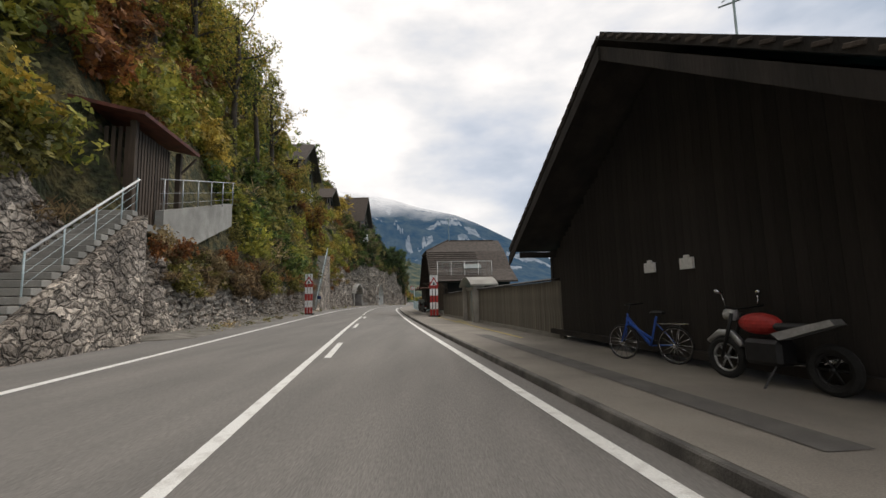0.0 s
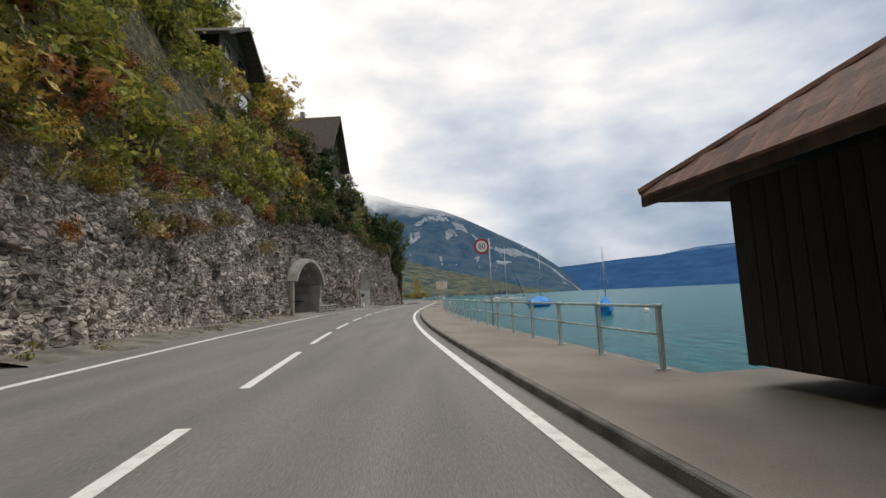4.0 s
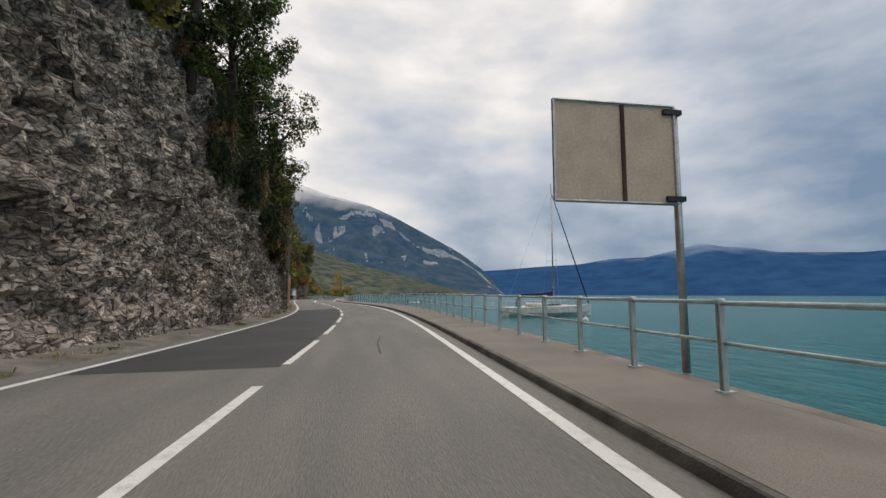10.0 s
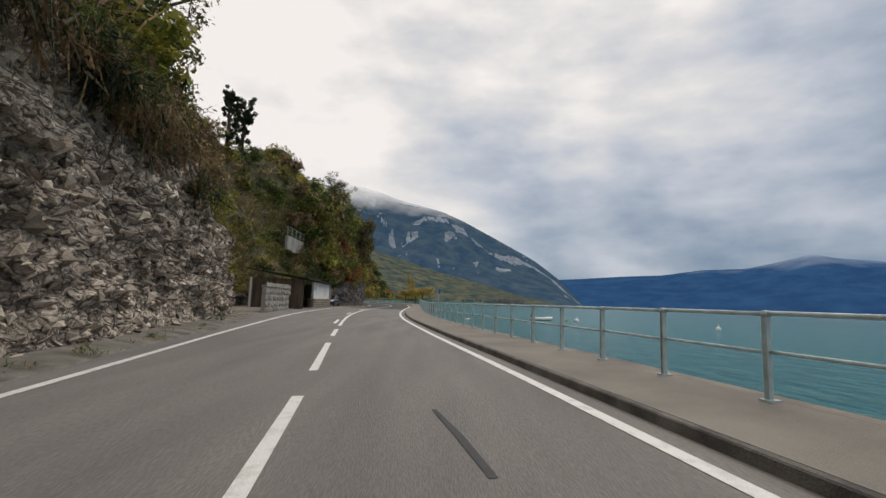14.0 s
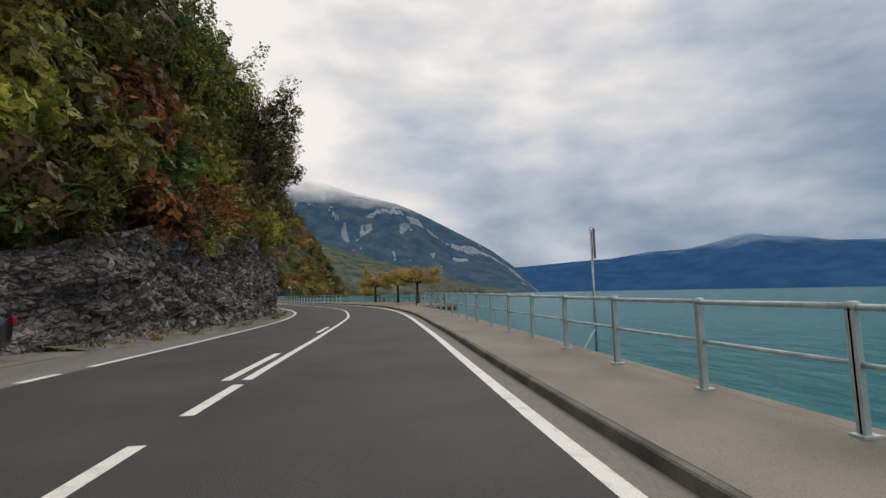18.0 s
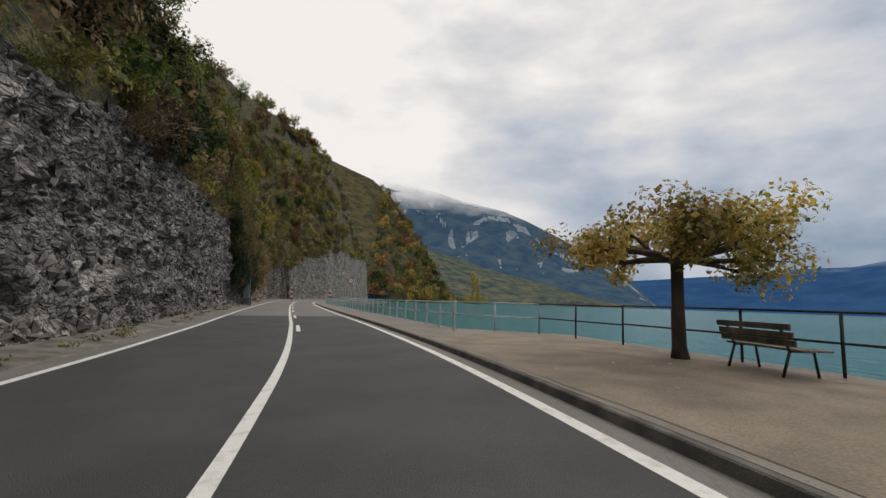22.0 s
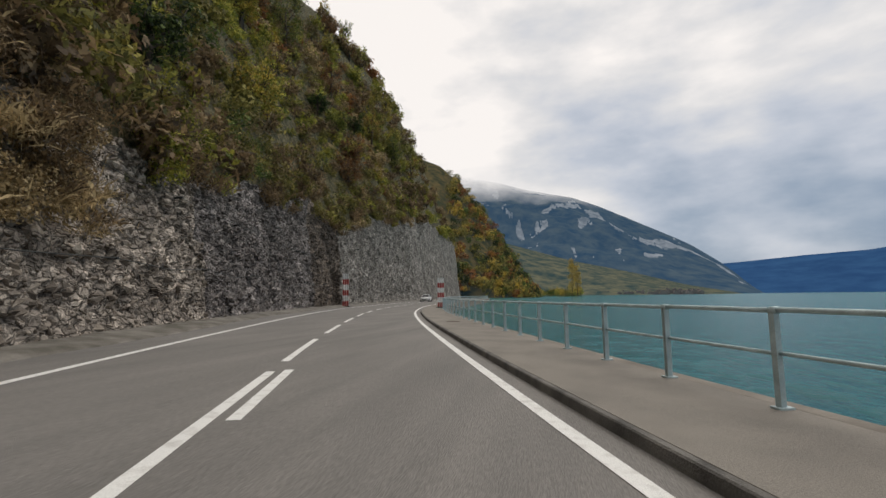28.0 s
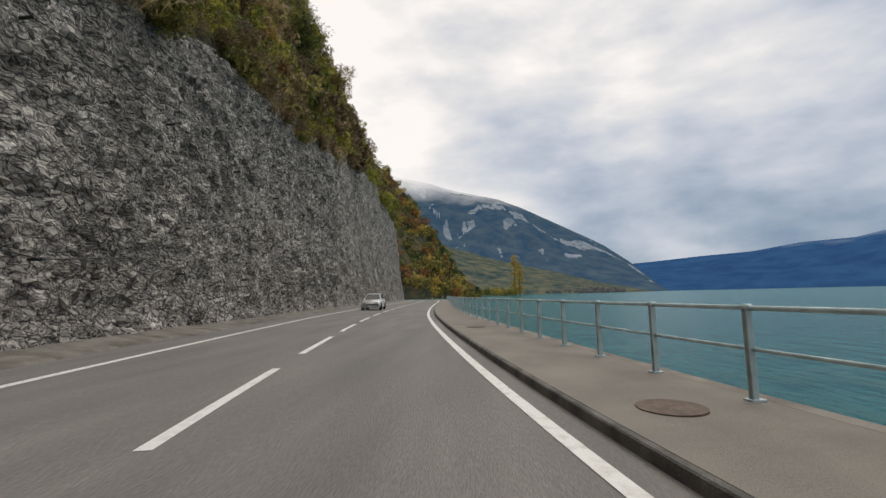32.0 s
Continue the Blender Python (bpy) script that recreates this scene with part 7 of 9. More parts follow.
def buoy(x, y, r, m, label):
    bm = bmesh.new()
    bmesh.ops.create_uvsphere(bm, u_segments=14, v_segments=10, radius=r)
    tube(bm, (0, 0, r * 0.8), (0, 0, r * 1.6), r * 0.25, r * 0.18, 8)
    o = part("mooring_buoy", bm, m)
    o.location = (x, y, -1.1 + r * 0.35)
    tagged(o, label, "buoy", "mooring buoys")


for x, y, r in ((12.6, 122.2, 0.3), (20.8, 202.0, 0.38), (10.8, 240.6, 0.36), (11.4, 163.4, 0.28), (16.2, 192.4, 0.28), (13.5, 95.0, 0.3), (24.0, 230.0, 0.3)):
    buoy(x, y, r, M_WHITEPAINT, "white round mooring buoy on the water")
buoy(9.9, 242.0, 0.2, M_YELLOW, "small yellow mooring buoy on the water")
fl = part("float", mesh("float", *pipe([(-0.35, 0, 0), (-0.3, 0, 0), (0.3, 0, 0), (0.35, 0, 0)], [0.04, 0.14, 0.14, 0.04], 10), M_WHITEPAINT, True), None)
fl.location = (-4.9, 236.0, -1.03)
tagged(fl, "white cylindrical fender float on the water", "float")


def dinghy():
    t = thing("inflatable_dinghy", pose(6.6, 243.2, -1.1, 0, 0, -75), "grey-white inflatable dinghy with an outboard", "dinghy")
    for sg in (-1, 1):
        part("tube", mesh("tube", *pipe([(sg * 0.62, -1.6, 0.22), (sg * 0.62, 0.6, 0.22), (sg * 0.4, 1.3, 0.3), (0, 1.6, 0.36)], 0.2, 10), M_HULL, True), None, t)
    part("floor", boxm(-0.5, 0.5, -1.4, 1.1, 0.05, 0.1), M_GREYBOX, t)
    part("seat", boxm(-0.6, 0.6, -0.4, -0.15, 0.3, 0.36), M_WHITEPAINT, t)
    part("transom", boxm(-0.5, 0.5, -1.42, -1.36, 0.05, 0.5), M_GREYBOX, t)
    part("outboard", boxm(-0.14, 0.14, -1.75, -1.42, 0.4, 0.85, 0.06), M_BLACK, t)


dinghy()


def traffic_mirror():
    p = rd(238.2, 7.8, 0)[0]
    t = thing("traffic_mirror", pose(p[0], p[1], 0, 0, 0, 62), "tilted traffic mirror on a pole in the water", "traffic mirror")
    part("pole", mesh("pole", *pipe([(0, 0, -1.6), (0, 0, 3.05)], 0.035), M_ALU, True), None, t)
    mir = part("mirror_frame", boxm(-0.32, 0.32, -0.1, -0.05, 2.15, 3.0, 0.03), M_GREYBOX, t)
    part("mirror_glass", boxm(-0.27, 0.27, -0.112, -0.1, 2.2, 2.95, 0.004), mat("mirror glass", (0.7, 0.72, 0.72), 0.04, 1.0, scale=2), mir)
    part("brace", mesh("brace", *pipe([(0, 0.0, 0.2), (-1.2, 0.9, -1.3)], 0.025), M_ALU), None, t)


traffic_mirror()


# ---- plank barrier against the rock ----
def barrier():
    t = thing("rockfall_barrier", spot(175.8, 0.0, 0.0) @ pose(0, -3.0, 0), "tall plank barrier, fresh boards below and grey above", "barrier")
    D, L = -4.45, 6.0
    for r in range(9):
        z = 0.12 + r * 0.335
        for i in range(3):
            part("plank", boxm(D - 0.05, D, i * L / 3 + 0.02, (i + 1) * L / 3 - 0.02, z, z + 0.32, 0.006), M_FRESH, t)
    for i in range(4):
        y = 0.05 + i * (L - 0.2) / 3
        part("batten", boxm(D, D + 0.06, y, y + 0.13, 0.05, 3.2, 0.008), M_FRESH, t)
    for r in range(17):
        z = 3.1 + r * 0.285
        for i in range(3):
            y0 = -0.4 + i * (L + 0.2) / 3
            dd = D - 0.2 - 0.03 * r * 0.4
            part("old_plank", boxm(dd - 0.05, dd, y0 + 0.02, y0 + (L + 0.2) / 3 - 0.02, z, z + 0.262, 0.006), M_OLDPLANK, t)
    for i in range(4):
        y = -0.4 + i * (L + 0.1) / 3
        part("old_post", mesh("old_post", *pipe([(D - 0.12, y, 0.0), (D - 0.14, y, 5.6), (D - 0.35, y - 0.05, 8.3)], 0.08, 6), M_OLDPLANK), None, t)
    for r in range(6):
        z = 0.2 + r * 0.5
        part("side_plank", boxm(D - 0.75, D - 0.1, -0.42, -0.37, z, z + 0.42), M_OLDPLANK, t)


barrier()


# ---- white roadside building, yard and cars ----
def roadside_building():
    t = thing("roadside_building", frame_at(219.6), "low white roadside building on a rubble stone base", "building")
    D, L = -4.75, 8.4
    wall = part("wall", boxm(D - 0.2, D, 0.0, L, 0.95, 2.5, 0.01), M_WHITE, t)
    part("corner_post", boxm(D - 0.1, D + 0.12, L - 0.25, L + 0.03, 0.0, 2.6, 0.01), M_CONCRETE, t)
    part("sill", boxm(D - 0.1, D + 0.1, 0, L, 0.9, 0.97), M_CONCRETE, t)
    part("side_wall", boxm(D - 4.2, D - 0.05, L - 0.2, L, 0, 2.5), M_WHITE, t)
    part("back_wall", boxm(D - 4.4, D - 4.2, -4.4, L, 0, 2.6), M_WHITE, t)
    part("side_wall", boxm(D - 4.2, D - 0.05, -4.4, -4.2, 0, 2.6), M_BROWNWOOD, t)
    part("partition", boxm(D - 4.2, D - 1.2, -0.1, 0.1, 0, 2.5), M_WHITE, t)
    part("roof", slabm([(D + 0.45, -4.7, 2.62), (D + 0.45, L + 0.4, 2.56), (D - 4.6, L + 0.4, 3.25), (D - 4.6, -4.7, 3.3)], 0.09), M_DARKWOOD, t)
    me = plank_mesh("roof_tile", 0.3, 0.24, 0.05, M_TILE_BROWN, 0)
    for i in range(46):
        place("roof_tile", me, t, pose(D + 0.34, -4.5 + i * 0.285, 2.62, 0, 8, 0))
    rng = random.Random(4)
    shapes = []
    for k in range(4):
        bm = bmesh.new()
        bmesh.ops.create_icosphere(bm, subdivisions=1, radius=0.5)
        for v in bm.verts:
            v.co *= rng.uniform(0.85, 1.12)
        me = bpy.data.meshes.new("stone")
        bm.to_mesh(me)
        bm.free()
        me.materials.append(mat("cream rubble stone", (0.42, 0.36, 0.27), 0.9, dark=(0.22, 0.18, 0.135), scale=3, bump=0.6, bscale=14, vary=0.25))
        shapes.append(me)
    base = part("stone_base", boxm(D - 0.4, D + 0.02, -0.1, L, -0.1, 0.9), M_CONCRETE, t)
    z = 0.0
    while z < 0.82:
        ch = rng.uniform(0.16, 0.26)
        y = -0.1
        while y < L - 0.3:
            w = rng.uniform(0.2, 0.5)
            place("stone", rng.choice(shapes), base, Matrix.Translation((D + 0.02, y + w / 2, z + ch / 2)) @ Matrix.Diagonal((0.2, w * 1.02, ch * 1.05, 1)))
            y += w
        z += ch
    door = part("glass_door", boxm(D - 1.3, D - 1.22, -2.9, -0.2, 0.12, 2.4), M_GLASSDARK, t)
    for y in (-2.9, -2.0, -1.1, -0.25):
        part("door_frame", boxm(D - 1.22, D - 1.17, y, y + 0.07, 0.12, 2.4), M_WHITEPAINT, door)
    for z in (1.2, 2.35):
        part("door_frame", boxm(D - 1.22, D - 1.17, -2.9, -0.2, z, z + 0.06), M_WHITEPAINT, door)
    part("porch_post", boxm(D - 0.1, D + 0.02, -4.3, -4.18, 0, 2.6), M_BROWNWOOD, t)
    n = part("notice", boxm(D, D + 0.012, 0.35, 0.6, 1.7, 2.1), M_SIGNBLUE, wall, "small blue and white notice")
    part("notice_text", boxm(D + 0.012, D + 0.016, 0.42, 0.53, 1.95, 2.02), M_WHITEPAINT, n)
    part("cable", mesh("cable", *pipe([(D + 0.01, 0.9, 1.8), (D + 0.01, 0.9, 2.5)], 0.012, 4), M_GREYBOX), None, wall)
    part("porch_floor", boxm(D - 4.2, D + 0.2, -4.4, 0.0, -0.1, 0.12), M_CONCRETE, t)


roadside_building()
bm = bmesh.new()
tube(bm, (0, 0, 0), (0, 0, 0.75), 0.26, 0.30, 16)
tube(bm, (0, 0, 0.72), (0, 0, 0.78), 0.33, 0.33, 16)
tub = part("planter_tub", bm, M_BROWNWOOD)
tub.matrix_world = spot(218.3, -4.7, 0.12)
tagged(tub, "brown round wooden tub on the porch", "tub")
cone = thing("traffic_cone", spot(227.4, -4.85, 0.97), "dull red traffic cone on the wall sill", "traffic cone")
part("cone_body", mesh("cone_body", *pipe([(0, 0, 0.02), (0, 0, 0.5)], [0.13, 0.03], 10), M_RED, True), None, cone)
part("cone_foot", boxm(-0.16, 0.16, -0.16, 0.16, 0, 0.03), M_RUBBER, cone)


def yard():
    ss = np.linspace(200, 241, 42)
    V = np.stack([rd(ss, d, z) for d, z in ((-5.4, 0.012), (-8, 0.05), (-14, 0.05))], 1).reshape(-1, 3)
    tagged(new("yard", mesh("yard", V, grid_faces(len(ss), 3), M_PATH)), "grey gravelled asphalt yard beside the road", "yard", kind="structure")


yard()


def car(name, m, L, W, H, paint, label, wagon=True, r=0.31):
    """A car with y ahead; body, cabin, windows, lamps and wheels."""
    t = thing(name, m, label, "car")
    f, b = L / 2, -L / 2
    st = [(b, 0.45, 0.86, 0.80), (b + 0.08, 0.30, 0.98, 0.90), (b + 0.5, 0.22, 1.0, 0.98), (-0.9, 0.2, 0.98, 1.0), (0.4, 0.2, 0.96, 1.0), (f - 1.25, 0.2, 0.94, 1.0), (f - 0.55, 0.22, 0.84, 0.97), (f - 0.12, 0.28, 0.68, 0.86), (f, 0.4, 0.58, 0.76)]
    bm = bmesh.new()
    rows = []
    for y, z0, z1, k in st:
        w = W / 2 * k
        rows.append([bm.verts.new(p) for p in ((-w * 0.94, y, z0), (-w, y, z0 + 0.16), (-w, y, z1 - 0.16), (-w * 0.92, y, z1), (w * 0.92, y, z1), (w, y, z1 - 0.16), (w, y, z0 + 0.16), (w * 0.94, y, z0))])
    for a, c in zip(rows, rows[1:]):
        for j in range(8):
            bm.faces.new((a[j], a[(j + 1) % 8], c[(j + 1) % 8], c[j]))
    bm.faces.new(rows[0])
    bm.faces.new(rows[-1][::-1])
    bmesh.ops.recalc_face_normals(bm, faces=bm.faces)
    body = part("body", bm, paint, t)
    for p in body.data.polygons:
        p.use_smooth = True
    rb = b + 0.25 if wagon else b + 0.35
    rt = b + 0.6 if wagon else b + 0.75
    base = [(rb, 0.99), (-0.2, 0.97), (f - 1.15, 0.94)]
    top = [(rt, H - 0.03), (-0.3, H), (f - 2.05, H - 0.05)]
    wb, wt = W / 2 * 0.90, W / 2 * 0.70
    bm = bmesh.new()
    B0 = [[bm.verts.new((sg * wb, y, z - 0.02)) for y, z in base] for sg in (-1, 1)]
    T0 = [[bm.verts.new((sg * wt, y, z)) for y, z in top] for sg in (-1, 1)]
    for q in range(2):
        for j in range(2):
            bm.faces.new((B0[q][j], B0[q][j + 1], T0[q][j + 1], T0[q][j]))
    for j in range(2):
        bm.faces.new((T0[0][j], T0[0][j + 1], T0[1][j + 1], T0[1][j]))
    bm.faces.new((B0[0][0], T0[0][0], T0[1][0], B0[1][0]))
    bm.faces.new((B0[0][2], B0[1][2], T0[1][2], T0[0][2]))
    bmesh.ops.recalc_face_normals(bm, faces=bm.faces)
    cabin = part("cabin", bm, paint, t)

    def pane(nm, q, out):
        c = sum((Vector(p) for p in q), Vector()) / len(q)
        pts = [c + (Vector(p) - c) * 0.88 + Vector(out) * 0.012 for p in q]
        bm2 = bmesh.new()
        bm2.faces.new([bm2.verts.new(p) for p in pts])
        part(nm, bm2, M_GLASSDARK, cabin)

    for sg in (-1, 1):
        cuts_b = [(rb + 0.1, 0.98), (b + 1.3, 0.985), (0.05, 0.965), (f - 1.3, 0.945)]
        cuts_t = [(rt + 0.08, H - 0.04), (b + 1.35, H - 0.03), (-0.05, H - 0.02), (f - 2.1, H - 0.06)]
        for j in range(3):
            pane("side_window", [(sg * wb, *cuts_b[j]), (sg * wb, *cuts_b[j + 1]), (sg * wt, *cuts_t[j + 1]), (sg * wt, *cuts_t[j])], (sg, 0, 0.25))
    pane("windscreen", [(-wb, f - 1.15, 0.93), (wb, f - 1.15, 0.93), (wt, f - 2.05, H - 0.05), (-wt, f - 2.05, H - 0.05)], (0, 0.8, 0.6))
    pane("rear_window", [(-wb, rb, 0.97), (wb, rb, 0.97), (wt, rt, H - 0.03), (-wt, rt, H - 0.03)], (0, -1, 0.4))
    for sg in (-1, 1):
        for y in (b + 0.82, f - 0.9):
            part("wheel_arch", mesh("wheel_arch", *pipe([(sg * (W / 2 - 0.17), y, r), (sg * (W / 2 + 0.004), y, r)], r + 0.05, 18), M_BLACK), None, t)
            wheel(t, y, r, 0.07, "wheel", 7, M_ALU, sg * (W / 2 - 0.06), r, 0.03)
        part("headlight", boxm(sg * (W / 2 - 0.38) - 0.2, sg * (W / 2 - 0.38) + 0.2, f - 0.14, f - 0.02, 0.60, 0.72, 0.03), M_CLEARLAMP, t)
        part("tail_light", boxm(sg * (W / 2 - 0.16) - 0.1, sg * (W / 2 - 0.16) + 0.1, b - 0.01, b + 0.1, 0.68, 0.9, 0.03), M_LAMP, t)
        part("mirror", boxm(sg * (W / 2 + 0.08) - 0.09, sg * (W / 2 + 0.08) + 0.09, f - 1.5, f - 1.36, 0.92, 1.04, 0.03), paint, t)
        part("door_handle", boxm(sg * (W / 2 + 0.0) - 0.01, sg * (W / 2 + 0.0) + 0.012, -0.35, -0.15, 0.76, 0.79), M_CHROME, t)
        if wagon:
            part("roof_rail", mesh("roof_rail", *pipe([(sg * (wt - 0.03), rt + 0.2, H + 0.02), (sg * (wt - 0.03), -0.3, H + 0.05), (sg * (wt - 0.03), f - 2.2, H)], 0.018, 6), M_BLACK), None, t)
    part("grille", boxm(-0.35, 0.35, f - 0.03, f + 0.012, 0.42, 0.55, 0.01), M_BLACK, t)
    part("number_plate", boxm(-0.25, 0.25, f + 0.012, f + 0.02, 0.34, 0.43), M_WHITEPAINT, t, "plain white plate")
    part("number_plate", boxm(-0.25, 0.25, b - 0.02, b - 0.01, 0.6, 0.7), M_WHITEPAINT, t, "plain white plate")
    return t


car("parked_wagon", spot(235.2, -6.7, 0.04, 180), 4.65, 1.78, 1.46, M_CARBLACK, "black parked estate car with alloy wheels", True)
car("parked_hatchback", spot(229.4, -7.2, 0.04, -90), 3.6, 1.62, 1.45, M_CARRED, "red parked hatchback beside the white building", False, 0.28)
car("oncoming_car", spot(420.0, -1.75, 0.0, 180), 4.3, 1.75, 1.5, M_CARSILVER, "silver car coming along the far lane", False)
rubble_wall(207.5, 215.0, -5.3, 1.75, "stacked pale stone wall beside the yard", 9, 0.5)


def garden_wall():
    t = thing("garden_wall", frame_at(230.2), "concrete terrace wall with a steel fence in the garden", "garden wall")
    x, top = -11.1, 8.5
    for k in range(5):
        part("wall_panel", boxm(x - 0.3, x, k * 2.0, k * 2.0 + 1.97, top - 1.7 - 0.15 * (k % 2), top + 0.04 * (k % 2), 0.02), M_CONCRETE, t)
    for k in range(6):
        part("fence_post", mesh("fence_post", *pipe([(x - 0.1, k * 1.85 + 0.1, top - 0.1), (x - 0.1, k * 1.85 + 0.1, top + 1.15)], 0.028), M_STEEL, True), None, t)
    for h, r in ((1.12, 0.022), (0.75, 0.009), (0.38, 0.009)):
        part("fence_rail", mesh("fence_rail", *pipe([(x - 0.1, 0, top + h), (x - 0.1, 9.9, top + h)], r, 5), M_STEEL, True), None, t)


garden_wall()


# ---- trees ----
def branchy(rng, start, direction, length, radius, levels, lines, tips, spread=0.7, rise=0.12):
    p = Vector(start)
    d = Vector(direction).normalized()
    pts, rs = [p.copy()], [radius]
    n = 4
    for i in range(n):
        d = (d + Vector((rng.uniform(-1, 1), rng.uniform(-1, 1), rng.uniform(-0.6, 1) + rise * 2)) * 0.22).normalized()
        p = p + d * length / n
        pts.append(p.copy())
        rs.append(radius * (1 - 0.55 * (i + 1) / n))
    lines.append((pts, rs))
    if levels == 0:
        tips.append(p.copy())
        return
    for k in range(3 if levels > 1 else 2):
        j = rng.randrange(2, n + 1)
        nd = (d + Vector((rng.uniform(-1, 1), rng.uniform(-1, 1), rng.uniform(-0.3, 0.8))) * spread).normalized()
        branchy(rng, pts[j], nd, length * rng.uniform(0.55, 0.8), rs[j] * 0.75, levels - 1, lines, tips, spread, rise)
    tips.append(p.copy())


def pollard(s0, d0, h, reach, seed, label):
    """A pollarded plane tree: knuckled limbs spread flat over a clear trunk."""
    rng = random.Random(seed)
    nr = np.random.default_rng(seed)
    t = thing("plane_tree", spot(s0, d0, 0.12, rng.uniform(0, 360)), label, "tree", "pollarded plane trees")
    part("trunk", mesh("trunk", *pipe([(0, 0, -0.1), (0.02, 0, 0.25), (0, 0.03, 1.2), (0.03, 0, h * 0.9), (0, 0, h + 0.15)], [0.20, 0.14, 0.12, 0.12, 0.17], 12), M_BARK, True), None, t)
    tips = []
    for k in range(9):
        a = 2 * math.pi * k / 9 + rng.uniform(-0.25, 0.25)
        lines = []
        mine = []
        branchy(rng, (0, 0, h), (math.cos(a), math.sin(a), rng.choice((0.1, 0.3, 0.6, 1.0))), reach * rng.uniform(0.42, 0.56), 0.10, 2, lines, mine, 0.85, 0.0)
        # years of cutting keep the head low and flat
        for pts, _ in lines:
            for q in pts:
                q.z = h + (q.z - h) * (0.55 if q.z > h else 0.4)
        tips += [Vector((q.x, q.y, h + (q.z - h) * (0.55 if q.z > h else 0.4))) for q in mine]
        part("limb", mesh("limb", *pipes(lines, 6), M_BARK, True), None, t)
    c = np.array([tuple(p) for p in tips])
    P1 = leaf_cloud(nr, c, np.full(len(c), 0.42), 84, 0.13)
    P2 = leaf_cloud(nr, c[::3] - np.array([0, 0, 0.1]), np.full(len(c[::3]), 0.42), 30, 0.14)
    P = np.concatenate([P1, P2])
    slot = np.concatenate([(nr.random(len(P1)) < 0.12).astype(int), np.full(len(P2), 1)])
    part("crown", quads("crown", P, [M_PLANE, LEAF["lime"]], slot), None, t, "thin crown of pale yellow autumn leaves")
    return t


M_PLANE = leaf_material("pale yellow plane leaves", (0.58, 0.42, 0.12), (0.36, 0.24, 0.06), (0.74, 0.60, 0.28), 11.0)
pollard(mark(272.5), 7.5, 2.0, 3.1, 11, "pollarded plane tree with pale yellow leaves on the promenade")
pollard(mark(279.2), 7.8, 2.1, 2.8, 12, "pollarded plane tree with thin pinkish-yellow leaves")
pollard(mark(286.5), 7.75, 2.0, 2.75, 13, "pollarded plane tree with yellow-green leaves by a bench")


def tree(x, y, z, h, r, kinds, seed, label, trunk=0.22, bare=0.0, name="tree"):
    rng = random.Random(seed)
    nr = np.random.default_rng(seed)
    t = thing(name, pose(x, y, z, 0, 0, rng.uniform(0, 360)), label, "tree", "hillside trees")
    part("trunk", mesh("trunk", *pipe([(0, 0, -1.0), (rng.uniform(-0.2, 0.2), 0, h * 0.35), (rng.uniform(-0.4, 0.4), rng.uniform(-0.3, 0.3), h * 0.7), (0, 0, h * 0.95)], [trunk * 1.2, trunk, trunk * 0.6, trunk * 0.2], 8), M_BARK, True), None, t)
    tips, lines = [], []
    for k in range(9):
        a = rng.uniform(0, 6.28)
        lines = []
        branchy(rng, (0, 0, h * rng.uniform(0.4, 0.85)), (math.cos(a), math.sin(a), rng.uniform(0.2, 1.0)), r * rng.uniform(0.6, 1.0), trunk * 0.4, 1, lines, tips, 0.8)
        part("limb", mesh("limb", *pipes(lines, 4), M_BARK, True), None, t)
    dense = any(k in label for k in ("evergreen", "yew", "overhang", "hanging", "dark"))
    low = 0.5 if dense else 0.64
    v = nr.normal(size=(40, 3))
    v = v / np.linalg.norm(v, axis=1, keepdims=True) * nr.uniform(0.35, 1.0, (40, 1)) ** 0.5
    inner = v * np.array([r * 0.78, r * 0.78, h * (0.97 - low)]) + np.array([0, 0, h * low])
    c = np.concatenate([np.array([tuple(p) for p in tips]), inner])
    P = leaf_cloud(nr, c, nr.uniform(0.5, 1.0, len(c)) * r * 0.33, int((95 if dense else 46) * (1 - bare)), 0.27 if dense else 0.25)
    slot = nr.integers(0, len(kinds), len(P))
    part("crown", quads("crown", P, [LEAF[k] for k in kinds], slot), None, t)


def slope_tree(s0, w, h, r, kinds, seed, label, **kw):
    w = min(w, float(lerp(s0, RUN)) - 0.3)
    d, z = hill_point(np.array([float(s0)]), np.array([float(w)]))
    p = rd(s0, d[0], 0)[0]
    tree(p[0], p[1], float(z[0]) - 0.2, h, r, kinds, seed, label, **kw)


